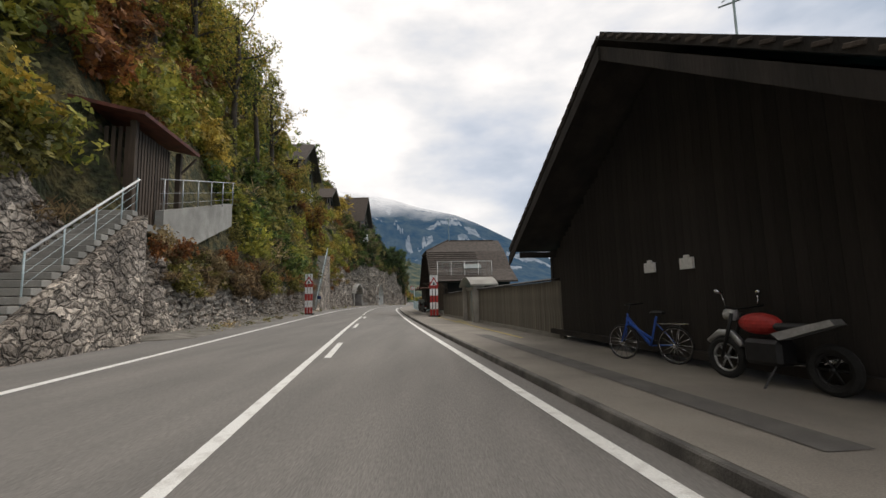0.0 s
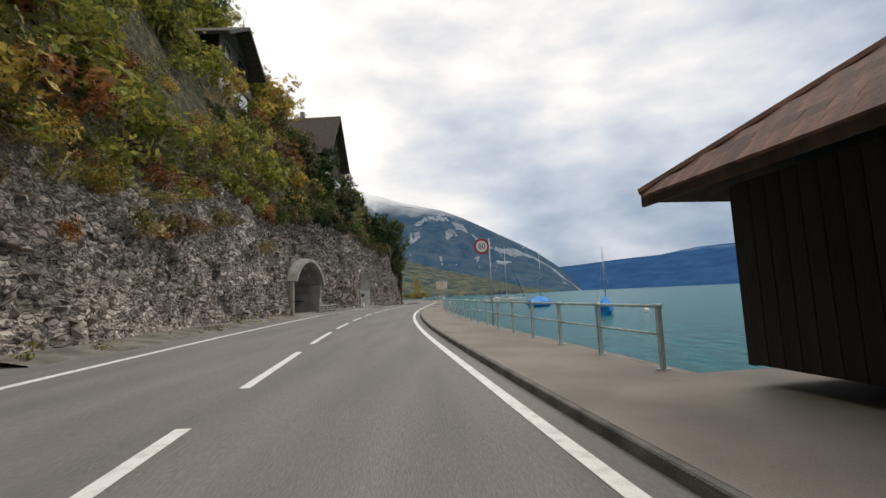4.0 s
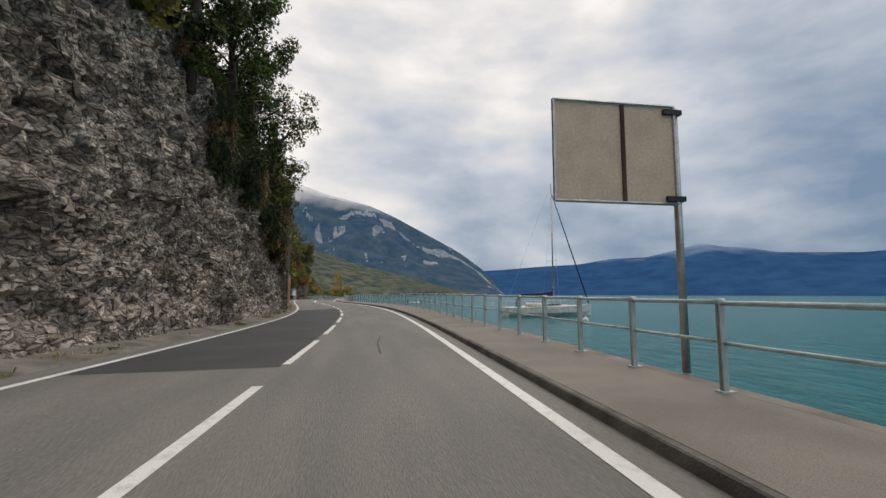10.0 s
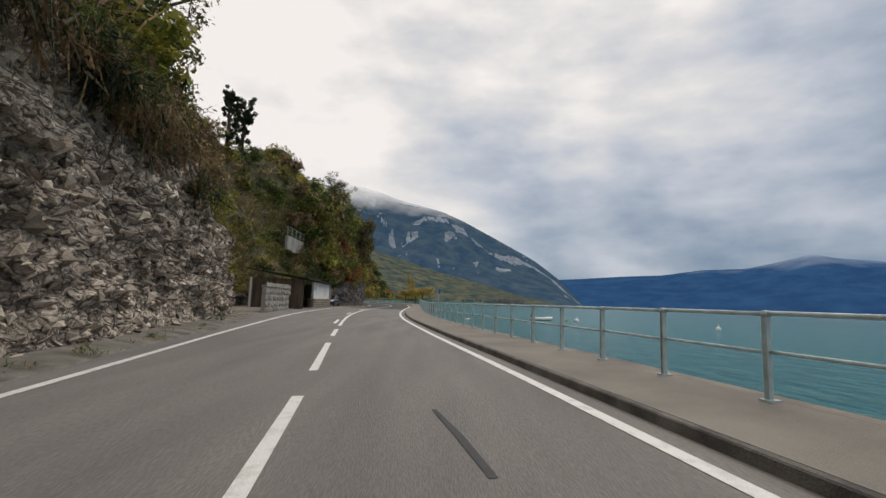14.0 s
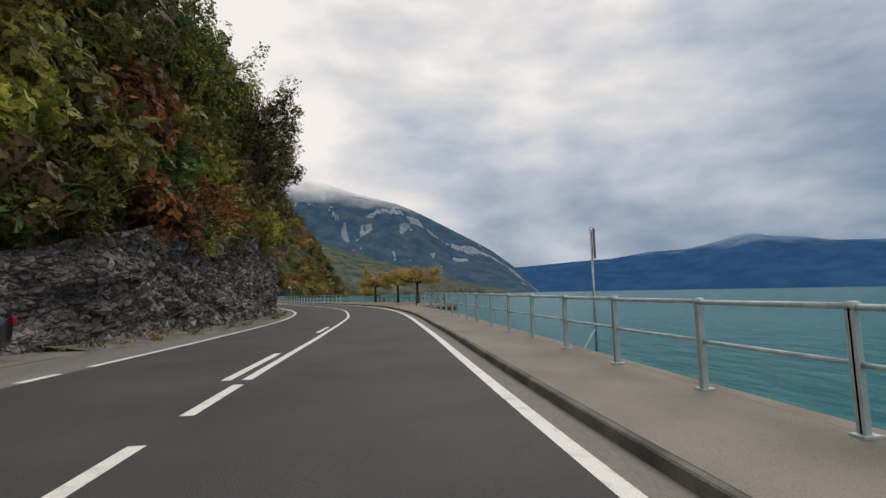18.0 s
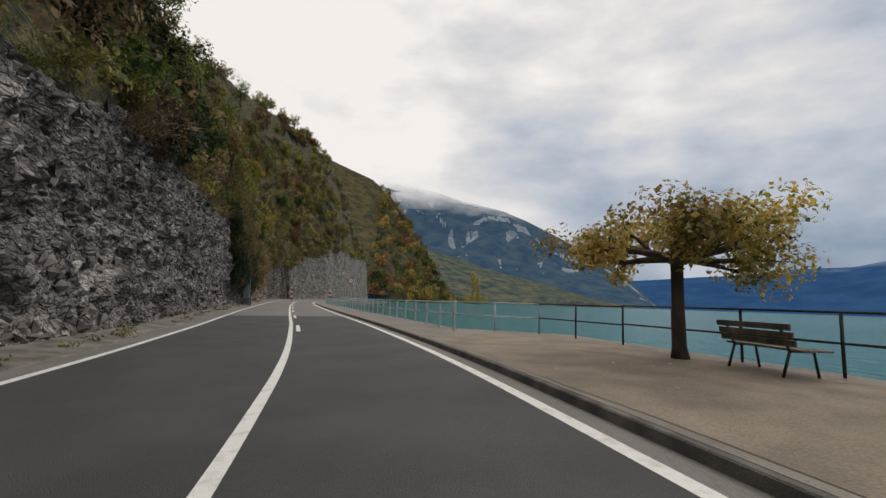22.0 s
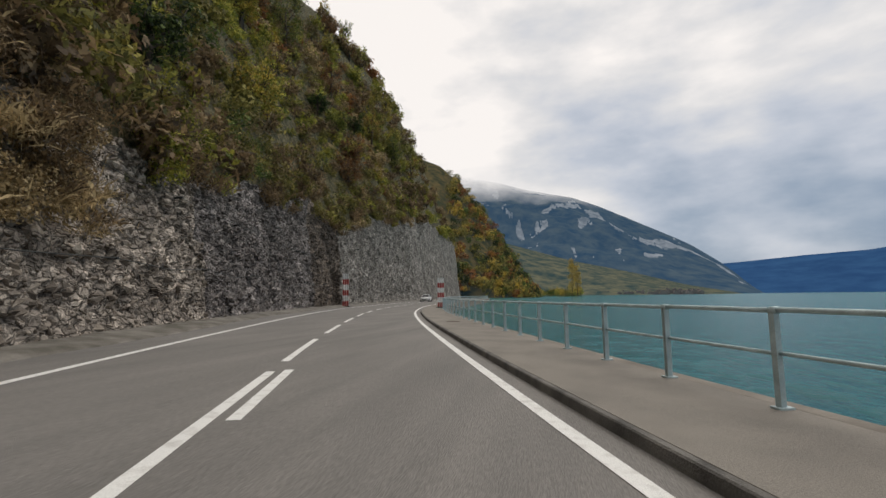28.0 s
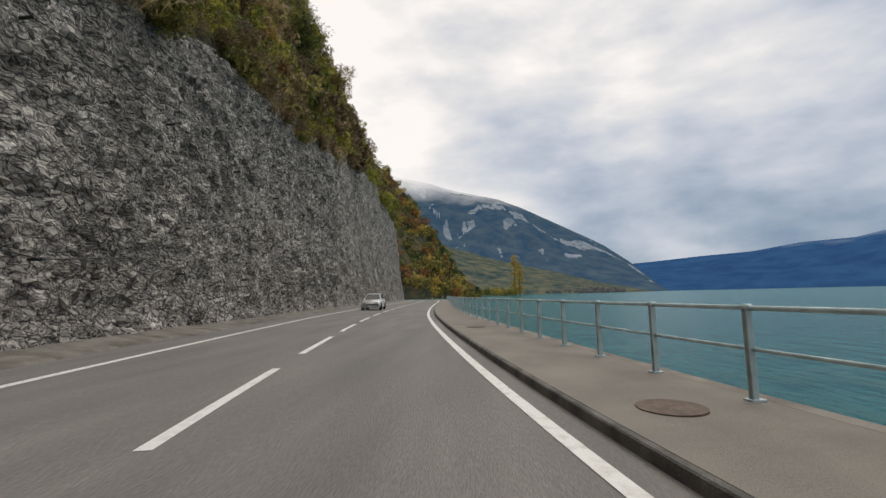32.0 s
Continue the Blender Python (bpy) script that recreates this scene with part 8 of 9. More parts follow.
slope_tree(33, 7, 10, 2.6, ["dark", "brown"], 61, "tall dark bare-topped tree on the slope", bare=0.5)
slope_tree(47, 8, 9, 3.0, ["lime", "yellow", "olive"], 62, "yellow-green tree on the slope")
slope_tree(60, 6, 8, 2.8, ["lime", "green", "yellow"], 63, "leafy yellow-green tree above the stairs")
slope_tree(26, 5, 8, 3.0, ["yellow", "rust", "lime"], 64, "yellow and rust coloured tree above the wall")
slope_tree(16, 4, 8, 3.0, ["green", "rust", "olive"], 75, "green and rust tree above the hut")
for k, (q, w, h, r, kinds, lab) in enumerate((
    (34, 3, 14, 2.6, ["lime", "yellow"], "thin tall yellow tree above the wall"),
    (40, 3, 14, 2.6, ["lime", "olive"], "thin tall lime tree above the wall"),
    (47, 3.5, 13, 2.4, ["yellow", "olive"], "thin tall yellow tree above the stairs"),
    (175, 0.2, 4.5, 2.2, ["dark", "brown"], "dark tree overhanging the rock by the barrier"),
    (180, 0.2, 5, 2.2, ["dark", "brown", "green"], "dark brown tree overhanging the rock"),
    (187, 0.3, 4.5, 2.2, ["brown", "dark"], "brown tree overhanging the rock"),
    (257, 0.3, 10, 3.0, ["brown", "dark", "olive"], "dark brown tree overhanging the road"),
    (262, 0.2, 10, 3.0, ["dark", "brown"], "dark brown tree hanging over the rock"),
    (267, 0.3, 10, 3.0, ["brown", "dark"], "dark tree hanging over the rock"),
    (272, 0.5, 9, 2.8, ["brown", "rust", "dark"], "rust-brown tree hanging over the rock"),
    (284, 1, 9, 2.8, ["dark", "olive"], "dark olive tree on the rock edge"),
    (316, 2, 12, 2.8, ["olive", "rust", "green"], "tall olive tree on the slope edge"),
    (324, 3, 12, 2.8, ["green", "lime"], "tall green tree on the slope edge"),
    (394, 12, 10, 3.0, ["green", "olive"], "tall green tree on the skyline"),
    (138, 0.3, 4.6, 2.0, ["dark", "dark", "green"], "dense dark evergreen at the cliff edge"),
    (143, 0.2, 5.6, 2.2, ["dark", "dark", "green"], "dense dark evergreen leaning from the cliff"),
    (148, -0.2, 7.5, 2.5, ["dark", "green"], "tall dark evergreen on the cliff"),
    (108, 0.6, 3.6, 2.0, ["dark", "green", "brown"], "dark evergreen bush tree below the chalet"),
    (113, 0.6, 4, 2.0, ["dark", "brown", "green"], "dark evergreen tree beside the chalet"),
    (58, 2.5, 8, 2.6, ["lime", "yellow", "olive"], "yellow-green tree below the chalets"),
    (62, 3, 8, 2.4, ["olive", "green", "yellow"], "olive tree below the chalets"),
    (18, 6, 9, 3.0, ["rust", "brown", "olive"], "rust-brown tree behind the hut"),
    (23, 7, 9, 3.0, ["lime", "olive", "yellow"], "yellow-green tree behind the terrace"),
    (12, 3, 9, 3.2, ["green", "olive", "dark"], "green tree leaning over the wall"),
    (21, 4, 9, 3.0, ["rust", "yellow", "olive"], "rust-red autumn tree above the hut"),
    (30, 4.5, 10, 3.0, ["lime", "olive", "yellow"], "tall yellow-green tree on the slope"),
    (37, 4, 10, 2.8, ["lime", "green"], "lime green tree above the wall"),
    (43, 5, 11, 2.6, ["yellow", "brown", "lime"], "thin yellow tree high on the slope"),
    (50, 5, 10, 2.4, ["lime", "yellow"], "thin yellow-green tree near the stairs"),
    (56, 3, 6, 2.2, ["yellow", "olive", "rust"], "small yellow and rust tree above the stairs"),
    (64, 2, 4.5, 2.0, ["yellow", "rust"], "small orange-yellow tree below the chalet"),
    (99, 1.5, 5, 2.2, ["dark", "green", "brown"], "dark tree over the vault"),
    (104, 1.0, 6, 2.4, ["dark", "green"], "dark evergreen on the cliff top"),
    (127, 0.4, 3.8, 1.8, ["dark", "dark", "green"], "dark yew at the cliff edge"),
    (133, 0.4, 4.2, 1.9, ["dark", "green"], "dark evergreen at the cliff edge"),
    (171, 0.8, 6, 2.6, ["dark", "brown", "green"], "dark tree above the plank barrier"),
    (177, 1.5, 5.5, 2.4, ["dark", "brown", "olive"], "dark brown tree on the rock edge"),
    (193, 2, 5, 2.2, ["brown", "olive", "dark"], "brown shrub tree on the rock edge"),
    (200, 3, 7, 2.5, ["olive", "green", "brown"], "olive tree at the end of the rock"),
    (207, 6, 7, 2.4, ["green", "lime", "dark"], "green garden tree on the bank"),
    (240, 3, 5, 2.2, ["lime", "green", "olive"], "round lime green tree above the rock"),
    (245, 2.5, 4.5, 2.2, ["olive", "green", "brown"], "leafy olive tree above the rock"),
    (249, 2.0, 5, 2.4, ["lime", "green", "olive"], "tall yellow-green tree at the rock edge"),
    (255, 2.5, 8, 2.8, ["green", "lime"], "green tree with a rounded crown"),
    (261, 4, 8, 2.8, ["brown", "dark", "olive"], "brown tree on the slope"),
    (268, 3, 8, 2.8, ["brown", "rust", "dark"], "brown autumn tree hanging over the rock"),
    (276, 4, 8, 2.8, ["dark", "brown", "olive"], "dark brown tree on the slope"),
    (290, 5, 9, 2.8, ["brown", "olive", "lime"], "olive-brown tree on the slope"),
    (300, 6, 9, 2.8, ["olive", "green"], "olive tree high on the slope"),
    (322, 8, 9, 2.8, ["rust", "olive", "lime"], "rust and olive tree on the slope"),
    (332, 10, 9, 3.0, ["green", "lime", "olive"], "green tree high on the slope"),
    (344, 14, 9, 3.0, ["olive", "rust"], "olive tree high on the slope"),
    (370, 16, 8, 2.8, ["green", "lime"], "bright green tree on the skyline"),
    (384, 14, 8, 2.8, ["green", "olive"], "green tree on the skyline"),
    (408, 10, 8, 2.8, ["rust", "brown"], "rust-red tree on the far slope"),
    (424, 7, 8, 3.0, ["rust", "yellow", "olive"], "rust and yellow tree on the far slope"),
    (436, 5, 8, 3.0, ["green", "olive"], "green tree on the far slope"),
    (450, 4, 8, 3.0, ["olive", "lime", "rust"], "autumn tree on the far slope"),
)):
    slope_tree(q, w, h, r, kinds, 200 + k, lab, bare=0.35 if "thin" in lab else 0.0)
rng = random.Random(77)
CROWNS = [(["green", "lime"], "round green tree on the open slope"), (["olive", "straw"], "olive brown bush tree on the open slope"), (["lime", "yellow", "olive"], "yellow-green tree on the open slope"),
          (["rust", "brown"], "rust-brown tree on the open slope"), (["dark", "green"], "deep green tree on the open slope"), (["yellow", "lime"], "golden yellow tree on the open slope")]
for k in range(46):
    q = rng.uniform(322, 470)
    w = rng.uniform(1.5, 8 + 14 * min(1, (q - 318) / 60))
    kinds, lab = CROWNS[(k * 5 + int(q / 21)) % 6]
    slope_tree(q, w, rng.uniform(2.8, 5.2), rng.uniform(1.6, 2.6), kinds, 400 + k, lab)
slope_tree(153, -0.3, 8.5, 2.8, ["dark", "green"], 65, "dark evergreen tree at the cliff edge")
slope_tree(157, -0.5, 8.5, 3.0, ["dark", "dark", "green"], 66, "dark evergreen tree overhanging the cliff")
slope_tree(163, -0.6, 8, 3.2, ["dark", "green", "olive"], 67, "dark leafy tree overhanging the road")
slope_tree(184, 4, 7, 2.2, ["brown", "yellow"], 68, "half-bare brown shrub tree", bare=0.6)
slope_tree(232, 12, 8, 1.3, ["dark"], 69, "dark slender cypress in the garden")
slope_tree(229, 13, 8, 1.2, ["dark"], 70, "dark slender cypress beside the terrace")
slope_tree(247, 3.6, 9.5, 2.4, ["brown", "olive", "dark"], 71, "tall ivy-clad tree with a brown crown")
slope_tree(252, 3.5, 8, 2.8, ["green", "lime", "olive"], 72, "leafy green tree above the rock")
slope_tree(243, 5, 4.5, 2.2, ["dark", "green"], 76, "dark green tree above the yard")
slope_tree(312, 7, 9, 2.8, ["green", "lime"], 73, "bright green tree on the slope edge")
slope_tree(398, 24, 8, 2.8, ["green", "olive"], 74, "green tree on the skyline of the slope")
for k, (q, w, h, kinds) in enumerate(((282, 2.0, 5.5, ["dark", "olive"]), (289, 2.4, 6.0, ["dark", "brown"]), (296, 2.6, 6.0, ["dark", "olive"]), (303, 2.2, 5.5, ["dark", "green"]))):
    slope_tree(q, w, h, 2.6, kinds, 540 + k, "dense dark tree leaning over the rock edge")
slope_tree(416, 22, 7, 2.4, ["green", "lime"], 77, "round green tree on the skyline")
for k, (q, w, h) in enumerate(((424, 26, 5.5), (438, 25.5, 4.5), (452, 25, 6), (470, 25, 5), (362, 27, 4), (374, 28, 5.5))):
    slope_tree(q, w, h, 0.4 * h, (["green", "lime"], ["olive", "yellow"])[k % 2], 520 + k, ("round green tree on the skyline", "olive-yellow tree on the skyline")[k % 2])


# ---- ivy and plants on the rock ----
def rock_plants(name, label, seed, n, s_range, v_range, kinds, scale, shapes, hang=0.0, out=0.25):
    rng = np.random.default_rng(seed)
    P, slot = [], []
    for _ in range(n):
        q, v = rng.uniform(*s_range), rng.uniform(*v_range)
        d, z = wall_point(np.array([q]), np.array([v]))
        p = rd(q, d[0] + out, 0)[0]
        p[2] = z[0] - hang
        b = stand(shapes[rng.integers(len(shapes))], p, rng.uniform(*scale), rng.uniform(0, 6.28), rng.uniform(0.7, 1.6) if not hang else -rng.uniform(1.2, 2.6))
        P.append(b)
        slot.append(np.full(len(b), rng.integers(len(kinds))))
    tagged(new(name, quads(name, np.concatenate(P), [LEAF[k] for k in kinds], np.concatenate(slot))), label, "plants", kind="stuff")


rock_plants("hanging_ivy", "dark ivy and dead vines hanging down the rock", 5, 75, (150, 171.5), (0.72, 1.0), ["dark", "brown", "dark"], (0.5, 0.9), BUSHES + TUFTS, 0.2)
rock_plants("hanging_ivy", "brown dead vines hanging over the rock", 6, 50, (176, 198), (0.85, 1.0), ["brown", "dark"], (0.5, 0.9), TUFTS, 0.1)
rock_plants("hanging_ivy", "dark shrubs hanging low over the road edge", 7, 170, (306, 319), (0.5, 1.25), ["dark", "brown", "dark"], (0.7, 1.2), FINE, 0.1, 0.75)
rock_plants("hanging_ivy", "brown leafy shrubs hanging over the dark hollow", 17, 110, (307, 320), (0.75, 1.5), ["brown", "olive", "brown"], (0.6, 1.1), FINE, 0.1, 1.1)
rock_plants("rock_grass", "straw grass and brown shrubs growing on the low rock", 8, 90, (328, 342), (0.4, 1.0), ["straw", "brown", "brown"], (0.4, 0.8), TUFTS + FINE, 0.0, 0.35)
rock_plants("wall_plants", "small weeds and brown plants on the wall", 9, 90, (16, 84), (0.55, 1.0), ["brown", "rust", "olive", "straw"], (0.25, 0.5), BUSHES + TUFTS)
rock_plants("niche_plants", "shrubs and ivy over the vault", 10, 30, (84, 110), (0.86, 1.0), ["dark", "brown", "green"], (0.4, 0.8), BUSHES)


def verge_weeds():
    rng = np.random.default_rng(12)
    P, slot = [], []
    for _ in range(330):
        q = rng.uniform(12, 330)
        if 84 < q < 126 or 206 < q < 238 or 49 < q < 63:
            continue
        d = float(lerp(q, WALL_D)) + rng.uniform(0.3, 0.9)
        p = rd(q, d, 0.0)[0]
        b = stand(TUFTS[rng.integers(4)][::3] if rng.random() < 0.6 else BUSHES[rng.integers(7)][::3], p, rng.uniform(0.12, 0.32), rng.uniform(0, 6.28))
        P.append(b)
        slot.append(np.full(len(b), rng.integers(3)))
    tagged(new("verge_weeds", quads("verge_weeds", np.concatenate(P), [LEAF["olive"], LEAF["straw"], LEAF["green"]], np.concatenate(slot))), "weeds and dry grass along the foot of the rock", "weeds", kind="stuff")


verge_weeds()
M_VERGE = mat("verge grit", (0.235, 0.215, 0.185), 0.95, dark=(0.11, 0.10, 0.08), scale=1.5, bump=0.6, bscale=25)
for a, b in ((-14, 49), (62.6, 85.5), (97, 112.2), (123, 206), (239, 515)):
    ss = np.arange(a, b, 0.6)
    rag = (fbm(np.stack([ss * 0.5, ss * 0, ss * 0], 1), 3, 90) - 0.5) * 0.7
    V = np.stack([rd(ss, lerp(ss, WALL_D) - 0.3, 0.18), rd(ss, lerp(ss, WALL_D) + 0.45, 0.10), rd(ss, np.minimum(lerp(ss, WALL_D) + 0.95 + rag, -3.75), 0.03), rd(ss, np.minimum(lerp(ss, WALL_D) + 1.0 + rag, -3.7), -0.05)], 1).reshape(-1, 3)
    tagged(new("verge", mesh("verge", V, grid_faces(len(ss), 4), M_VERGE)), "pale gritty verge with a broken edge below the rock", "verge", kind="structure")


# ---- promenade ----
def promenade_rail():
    lines = [(258.6, 5.6), (260.3, 8.5), (263.0, 8.8), (268.0, 8.75), (273.0, 8.75), (278.0, 8.6), (280.6, 8.2), (282.0, 5.75)]
    for (a, da), (b, db) in zip(lines, lines[1:]):
        p, q = Vector(rd(a, da, 0.13)[0]), Vector(rd(b, db, 0.13)[0])
        L = (q - p).length
        w = math.degrees(math.atan2(-(q - p).x, (q - p).y))
        t = thing("promenade_railing", pose(p.x, p.y, p.z, 0, 0, w), "dark steel railing round the lakeside promenade", "railing", "promenade railing")
        mt = M_DARKSTEEL if 258 <= a < 280 else M_STEEL
        n = max(1, int(round(L / 1.7)))
        for k in range(n + 1):
            part("post", mesh("post", *pipe([(0, k * L / n, 0), (0, k * L / n, 1.0)], 0.028), mt, True), None, t)
        for h in (1.0, 0.52):
            part("rail", mesh("rail", *pipe([(0, 0, h), (0, L, h)], 0.024), mt, True), None, t)


promenade_rail()


def bench(s0, d0, turn):
    t = thing("park_bench", spot(s0, d0, 0.13, turn), "weathered slatted park bench facing the lake", "bench", "park benches")
    for k, (x, z) in enumerate(((-0.02, 0.40), (0.11, 0.40), (0.24, 0.40), (0.37, 0.40))):
        part("seat_slat", boxm(x, x + 0.11, -0.82, 0.82, z, z + 0.035, 0.006), M_BOARDS, t)
    for k, (x, z) in enumerate(((-0.08, 0.47), (-0.12, 0.59), (-0.16, 0.71))):
        part("back_slat", boxm(x - 0.03, x, -0.82, 0.82, z, z + 0.095, 0.006), M_BOARDS, t)
    for y in (-0.6, 0.6):
        part("leg", mesh("leg", *pipes([([(0.42, y, 0.0), (0.36, y, 0.39), (-0.02, y, 0.39), (-0.17, y, 0.80)], 0.022), ([(-0.02, y, 0.39), (-0.14, y, 0.0)], 0.022)]), M_DARKSTEEL, True), None, t)


bench(mark(285.0), 7.85, -12)


def jetty():
    t = thing("jetty", spot(257.9, 7.2, 0.0), "small plank jetty on posts beyond the railing", "jetty")
    for k in range(9):
        part("deck_plank", boxm(-0.9 + k * 0.2, -0.72 + k * 0.2, -1.2, 1.3, 0.02, 0.07, 0.004), M_BOARDS, t)
    for x in (-0.8, 0.8):
        for y in (-1.0, 1.1):
            part("pile", mesh("pile", *pipe([(x, y, -1.8), (x, y, 0.02)], 0.1, 8), M_BROWNWOOD, True), None, t)
    part("edge_beam", boxm(0.9, 1.05, -1.2, 1.3, -0.2, 0.05), M_BROWNWOOD, t)
    part("edge_beam", boxm(-0.9, 1.05, -1.3, -1.2, -0.2, 0.05), M_BROWNWOOD, t)


jetty()


def fallen_leaves():
    nr = np.random.default_rng(33)
    P = []
    for _ in range(260):
        q, d = nr.uniform(258, 282), 4.2 + nr.random() ** 0.7 * 4.6
        p = rd(q, d, 0.135)[0] + np.array([0, 0, 0.02])
        a = nr.uniform(0, 6.28)
        u, w = np.array([math.cos(a), math.sin(a), nr.uniform(-0.2, 0.2)]) * 0.05, np.array([-math.sin(a), math.cos(a), 0]) * 0.035
        P.append([p - u, p - w, p + u, p + w])
    tagged(new("fallen_leaves", quads("fallen_leaves", np.array(P), [M_PLANE])), "fallen yellow leaves on the promenade", "fallen leaves", kind="stuff")


fallen_leaves()

# ---- rock net cables ----
for k, (a, b, v) in enumerate(((336, 374, 2.1), (382, 424, 2.2), (382, 424, 7.5), (340, 372, 4.6))):
    qs = np.arange(a, b, 3.0)
    pts = [tuple(rd(q, float(lerp(q, WALL_D)) - 0.1 * v + 0.75, 0)[0] + np.array([0, 0, v + 0.15 * math.sin(q)])) for q in qs]
    cb = thing("rock_net_cable", pose(0, 0, 0), "thin steel cable anchored along the rock", "cable", "rock net cables")
    part("cable", mesh("cable", *pipe(pts, 0.014, 4), M_DARKSTEEL), None, cb)
    for p in pts[::2]:
        part("anchor_plate", mesh("anchor_plate", *pipe([Vector(p) - Vector((0.3, 0, 0)), Vector(p) + Vector((0.05, 0, 0))], 0.04, 6), M_DARKSTEEL), None, cb)

# ---- road scars, covers ----
def crack(pts, w, label):
    P = [Vector(rd(q, d, 0.005)[0]) for q, d in pts]
    V = []
    for i, p in enumerate(P):
        u = (P[min(i + 1, len(P) - 1)] - P[max(i - 1, 0)]).normalized()
        n = Vector((u.y, -u.x, 0)) * w * random.uniform(0.6, 1.3)
        V += [p - n, p + n]
    tagged(new("tar_seam", mesh("tar_seam", V, grid_faces(len(P), 2), M_TAR)), label, "road seam", kind="structure")


M_TAR = mat("tar", (0.03, 0.03, 0.03), 0.6, dark=(0.02, 0.02, 0.02), scale=6)
crack([(47.8 + 0.06 * k, -3.3 + 0.35 * k) for k in range(19)], 0.03, "thin tar seam across the road")
crack([(162.5, 2.0), (165, 2.05), (167.5, 1.95), (169.5, 2.0)], 0.06, "dark sealed crack along the lane")
crack([(169.8, 2.2), (171.6, 1.9), (173.4, 1.7), (176, 1.4)], 0.035, "dark sealed crack along the lane")
crack([(171.2, -1.5), (171.4, -0.5), (171.3, 0.6), (171.6, 1.6)], 0.04, "dark sealed crack across the lane")
rng = random.Random(21)
for k in range(9):
    q, o, n = 171.2 + 0.42 * k + rng.uniform(-0.2, 0.2), -3.1 + rng.uniform(0, 1.0), rng.randrange(5, 9)
    crack([(q + rng.uniform(-0.22, 0.22), o + 0.33 * i) for i in range(n)], rng.choice((0.014, 0.02, 0.03)), "tangled dark tar seams on the far lane")
for q in (172.3, 173.6):
    crack([(q + rng.uniform(-0.1, 0.1), -1.9), (q + 0.6, -1.7 + rng.uniform(-0.2, 0.2)), (q + 1.3, -1.5)], 0.018, "tangled dark tar seams on the far lane")
crack([(182.9, 1.78), (183.9, 1.74), (184.9, 1.66)], 0.04, "dark sealed crack along the lane")
crack([(137.6, 1.77), (139.6, 1.72), (141.7, 1.83)], 0.03, "dark sealed crack along the lane")
crack([(105.2, -0.6), (106.5, 0.0), (107.8, 0.1)], 0.03, "dark sealed crack in the lane")
for q, d, r in ((382.4, 4.75, 0.34), (108.6, 4.75, 0.36), (350.5, 4.9, 0.3), (394.5, 4.8, 0.34)):
    o = part("manhole_cover", mesh("manhole_cover", *pipe([(0, 0, -0.03), (0, 0, 0.012)], r, 24), mat("rusty iron", (0.16, 0.11, 0.075), 0.8, dark=(0.09, 0.065, 0.05), scale=8, bump=0.5, bscale=30)), None)
    o.matrix_world = spot(q, d, 0.122)
    tagged(o, "round rusty iron manhole cover in the footpath", "manhole cover", "manhole covers")
for q in (224.5, 213.0, 160.0):
    g = thing("drain_grate", spot(q, 3.72, 0.0), "dark iron drain grate at the kerb", "drain grate", "drain grates")
    part("grate_frame", boxm(-0.16, 0.12, -0.3, 0.3, -0.03, 0.006), M_DARKSTEEL, g)
    for k in range(6):
        part("bar", boxm(-0.13, 0.09, -0.26 + k * 0.1, -0.22 + k * 0.1, 0.006, 0.014), M_STEEL, g)

# ---- far shore ----
def poplar(x, y, h, r, seed):
    nr = np.random.default_rng(seed)
    t = thing("poplar", pose(x, y, -0.5), "tall narrow yellow poplar on the far shore", "tree", "poplars")
    part("trunk", mesh("trunk", *pipe([(0, 0, -1), (0, 0, h * 0.9)], [0.5, 0.1], 6), M_BARK), None, t)
    z = nr.uniform(0.08, 1.0, 70)
    rr = r * np.sin(np.pi * np.clip(z * 0.93 + 0.05, 0, 1)) ** 0.6
    a = nr.uniform(0, 6.28, 70)
    c = np.stack([np.cos(a) * rr * 0.6, np.sin(a) * rr * 0.6, z * h], 1)
    part("crown", quads("crown", leaf_cloud(nr, c, np.full(70, r * 0.55), 30, 0.9), [LEAF["yellow"]]), None, t)


poplar(-32.5, 780, 34, 4.2, 1)
poplar(-27.5, 790, 30, 4.0, 2)


def far_woods():
    nr = np.random.default_rng(8)
    P, slot = [], []
    for _ in range(170):
        q = nr.random()
        az = radians(-9 + 11 * q)
        dist = nr.uniform(560, 900)
        x, y = -40 + dist * math.sin(az), 300 + dist * math.cos(az)
        b = stand(BUSHES[nr.integers(7)][::3] if dist > 700 else BUSHES[nr.integers(7)][::2], (x, y, -1.0 + nr.uniform(0, 4)), nr.uniform(3, 7), nr.uniform(0, 6.28), nr.uniform(0.9, 1.5))
        P.append(b)
        slot.append(np.full(len(b), nr.choice([0, 1, 2, 2, 3])))
    tagged(new("far_woods", quads("far_woods", np.concatenate(P), [LEAF["green"], LEAF["lime"], LEAF["olive"], LEAF["yellow"]], np.concatenate(slot))), "autumn trees along the distant shore", "woods", kind="stuff")


far_woods()


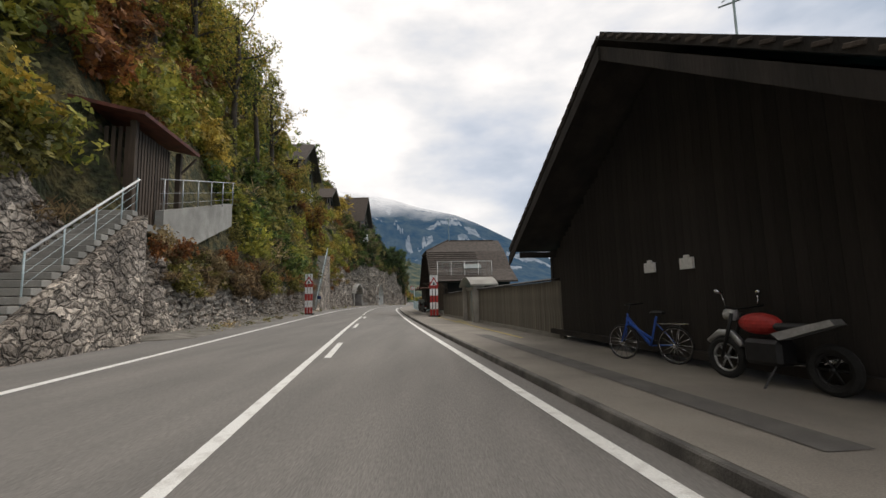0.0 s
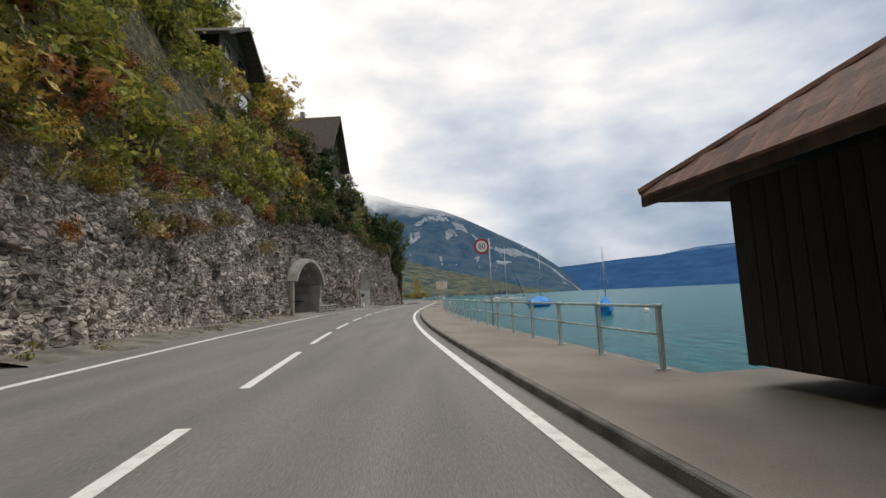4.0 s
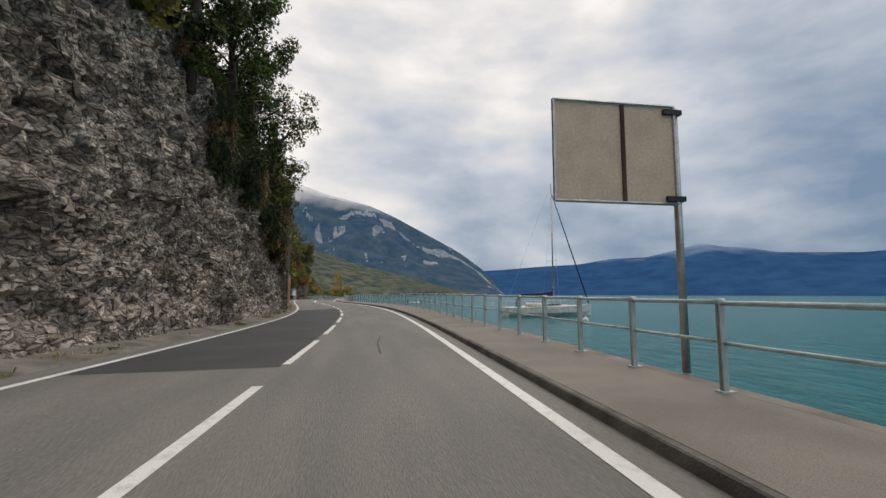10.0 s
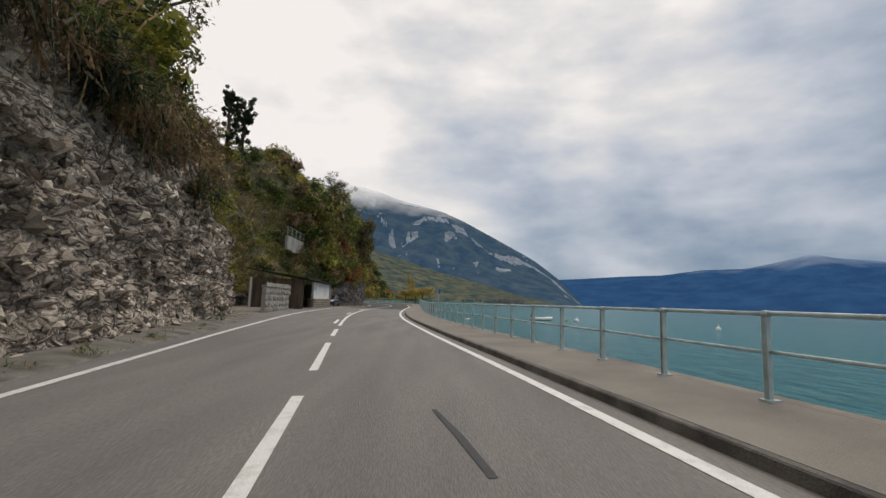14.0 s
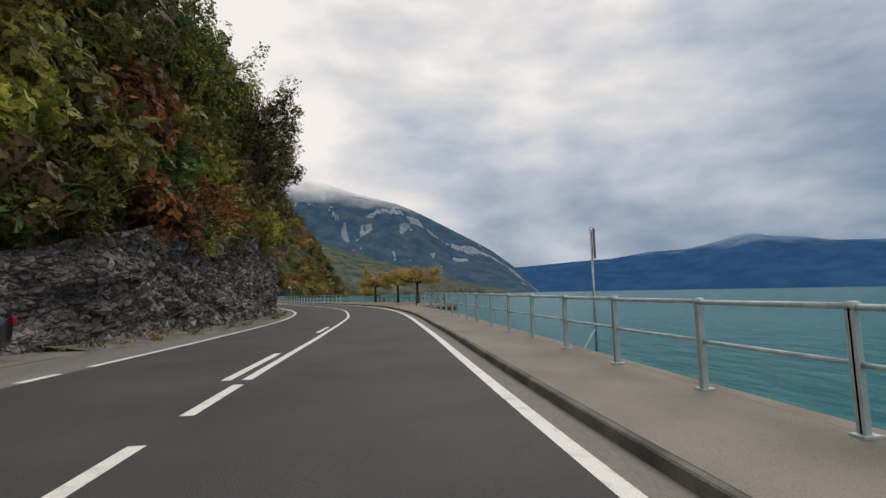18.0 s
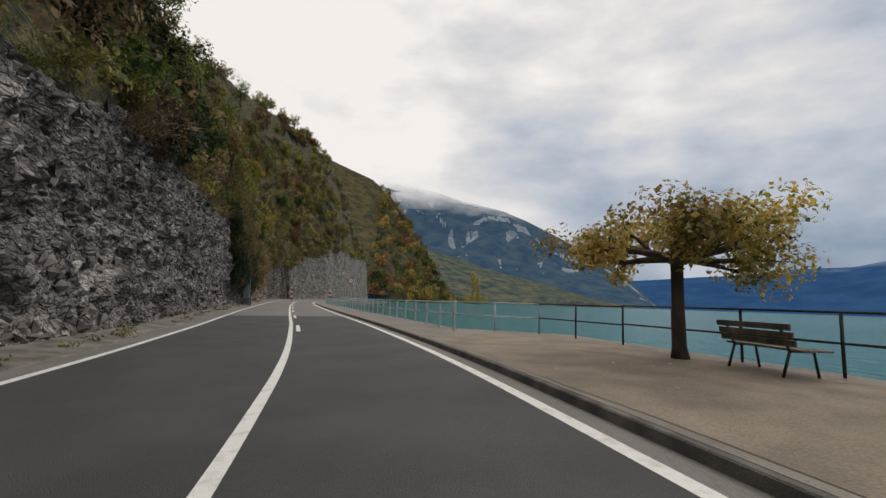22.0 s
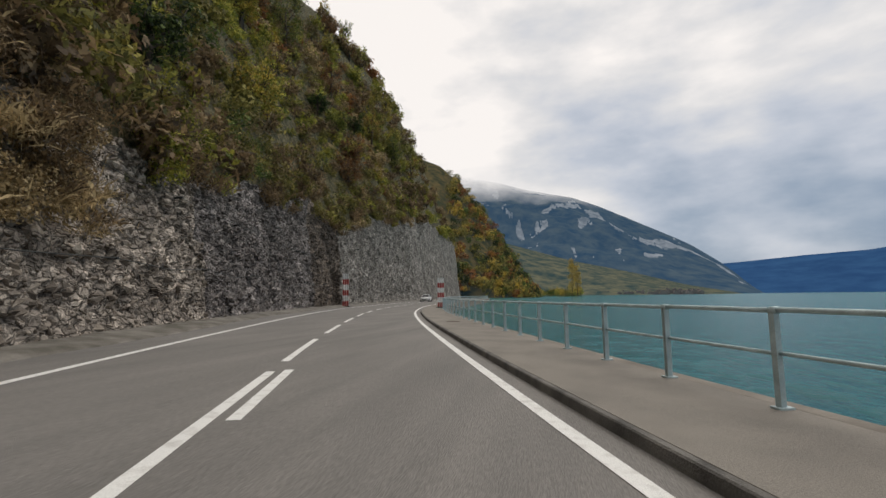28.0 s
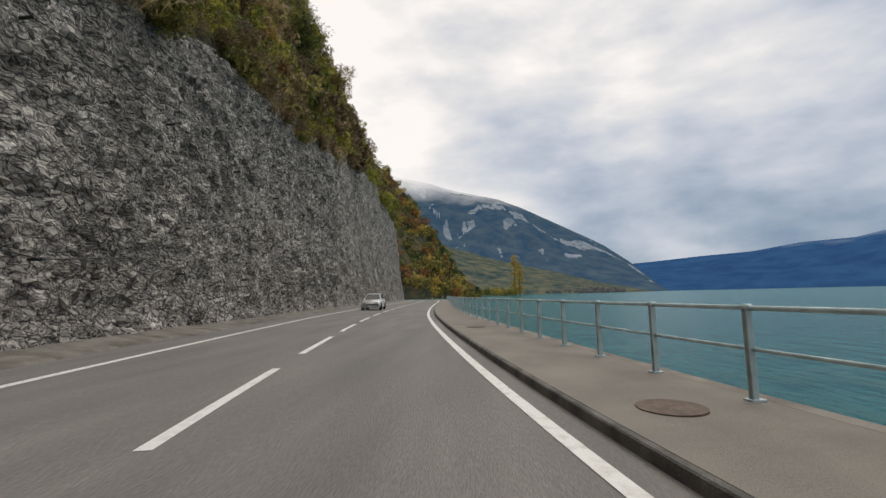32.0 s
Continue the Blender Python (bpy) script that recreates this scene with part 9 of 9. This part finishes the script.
def village():
    nr = np.random.default_rng(18)
    V, Fc, slot = [], [], []
    for _ in range(230):
        az = radians(nr.uniform(-1.5, 13.5))
        el = max(0.08, 1.9 - math.degrees(az) * 0.12) * nr.random() ** 1.6
        dist = 1240 + 300 * el
        x, y, z = -30 + dist * math.sin(az), 200 + dist * math.cos(az), dist * math.tan(radians(el)) * 0.75
        w, l, h = nr.uniform(2.5, 5.5), nr.uniform(4, 8), nr.uniform(2.5, 5)
        o = len(V)
        V += [(x - w, y, z - 3), (x + w, y, z - 3), (x + w, y + l, z - 3), (x - w, y + l, z - 3), (x - w, y, z + h), (x + w, y, z + h), (x + w, y + l, z + h), (x - w, y + l, z + h), (x, y, z + h + 3), (x, y + l, z + h + 3)]
        Fc += [tuple(o + k for k in q) for q in ((0, 1, 5, 8, 4), (1, 2, 6, 5), (2, 3, 7, 9, 6), (3, 0, 4, 7), (4, 8, 9, 7), (5, 6, 9, 8))]
        slot += [0, 0, 0, 0, 1, 1]
    me = mesh("village", V, Fc, None)
    # the haze of distance is mixed into these wall and roof colours
    me.materials.append(mat("hazy house walls", (0.17, 0.175, 0.175), 0.9, dark=(0.10, 0.105, 0.11), scale=0.05))
    me.materials.append(mat("hazy house roofs", (0.10, 0.078, 0.07), 0.9, dark=(0.06, 0.052, 0.05), scale=0.05))
    me.polygons.foreach_set("material_index", slot)
    tagged(new("village", me), "small white houses of a village on the far shore", "village", kind="stuff")


village()


# ---- rough stones of the retaining wall ----
def wall_stones(s0, s1, separate, seed):
    """Rubble set in the face of the wall; one stretch stone by stone."""
    rng = np.random.default_rng(seed)
    shapes = []
    for k in range(7):
        v = np.concatenate([OCTA, rng.uniform(-0.75, 0.75, (7, 3))]) * rng.uniform(0.8, 1.2, (13, 3))
        bm = bmesh.new()
        for c in v:
            bm.verts.new(tuple(c * 0.5))
        h = bmesh.ops.convex_hull(bm, input=bm.verts)
        bmesh.ops.delete(bm, geom=[e for e in h["geom_interior"] if isinstance(e, bmesh.types.BMVert)], context="VERTS")
        me = bpy.data.meshes.new("stone")
        bm.to_mesh(me)
        bm.free()
        me.materials.append(M_STONE)
        shapes.append(me)
    rows = []
    z = 0.05
    while z < 3.3:
        ch = rng.uniform(0.14, 0.34)
        q = s0 + rng.uniform(0, 0.4)
        while q < s1:
            w = rng.uniform(0.18, 0.62)
            rows.append((q + w / 2, z + ch / 2 + rng.uniform(-0.06, 0.06), w, ch * rng.uniform(0.7, 1.25)))
            q += w * rng.uniform(0.9, 1.2)
        z += ch * 0.93
    R_ = np.array(rows)
    hh = wall_point(R_[:, 0], np.ones(len(R_)))[1]
    R_ = R_[(R_[:, 1] + R_[:, 3] / 2 < hh - 0.1) & (rng.random(len(R_)) < 0.86)]
    hh = wall_point(R_[:, 0], np.ones(len(R_)))[1]
    P, _, side = rock_surface(R_[:, 0], R_[:, 1] / hh)
    t = thing("stone_facing", pose(0, 0, 0), "rough grey rubble stones of the roadside retaining wall", "stone wall", kind="structure") if separate else None
    V, Fc = [], []
    for (q, z, w, ch), c, sd in zip(R_, P, side):
        m = Matrix.Translation(Vector(c) + Vector((sd[0], sd[1], 0)) * rng.uniform(-0.05, 0.05)) @ Matrix.Rotation(math.atan2(sd[1], sd[0]), 4, "Z") @ Matrix.Rotation(rng.normal() * 0.25, 4, "X") @ Matrix.Diagonal((0.26, w * 1.05, ch * 1.05, 1))
        me = shapes[rng.integers(7)]
        if separate:
            place("stone", me, t, m)
        else:
            o = len(V)
            V += [m @ p.co for p in me.vertices]
            Fc += [tuple(i + o for i in f.vertices) for f in me.polygons]
    if not separate:
        tagged(new("stone_facing", mesh("stone_facing", V, Fc, M_STONE)), "rough rubble stones of the retaining wall", "stone wall", kind="stuff")


wall_stones(17.0, 23.5, True, 31)
wall_stones(23.5, 49.0, False, 32)
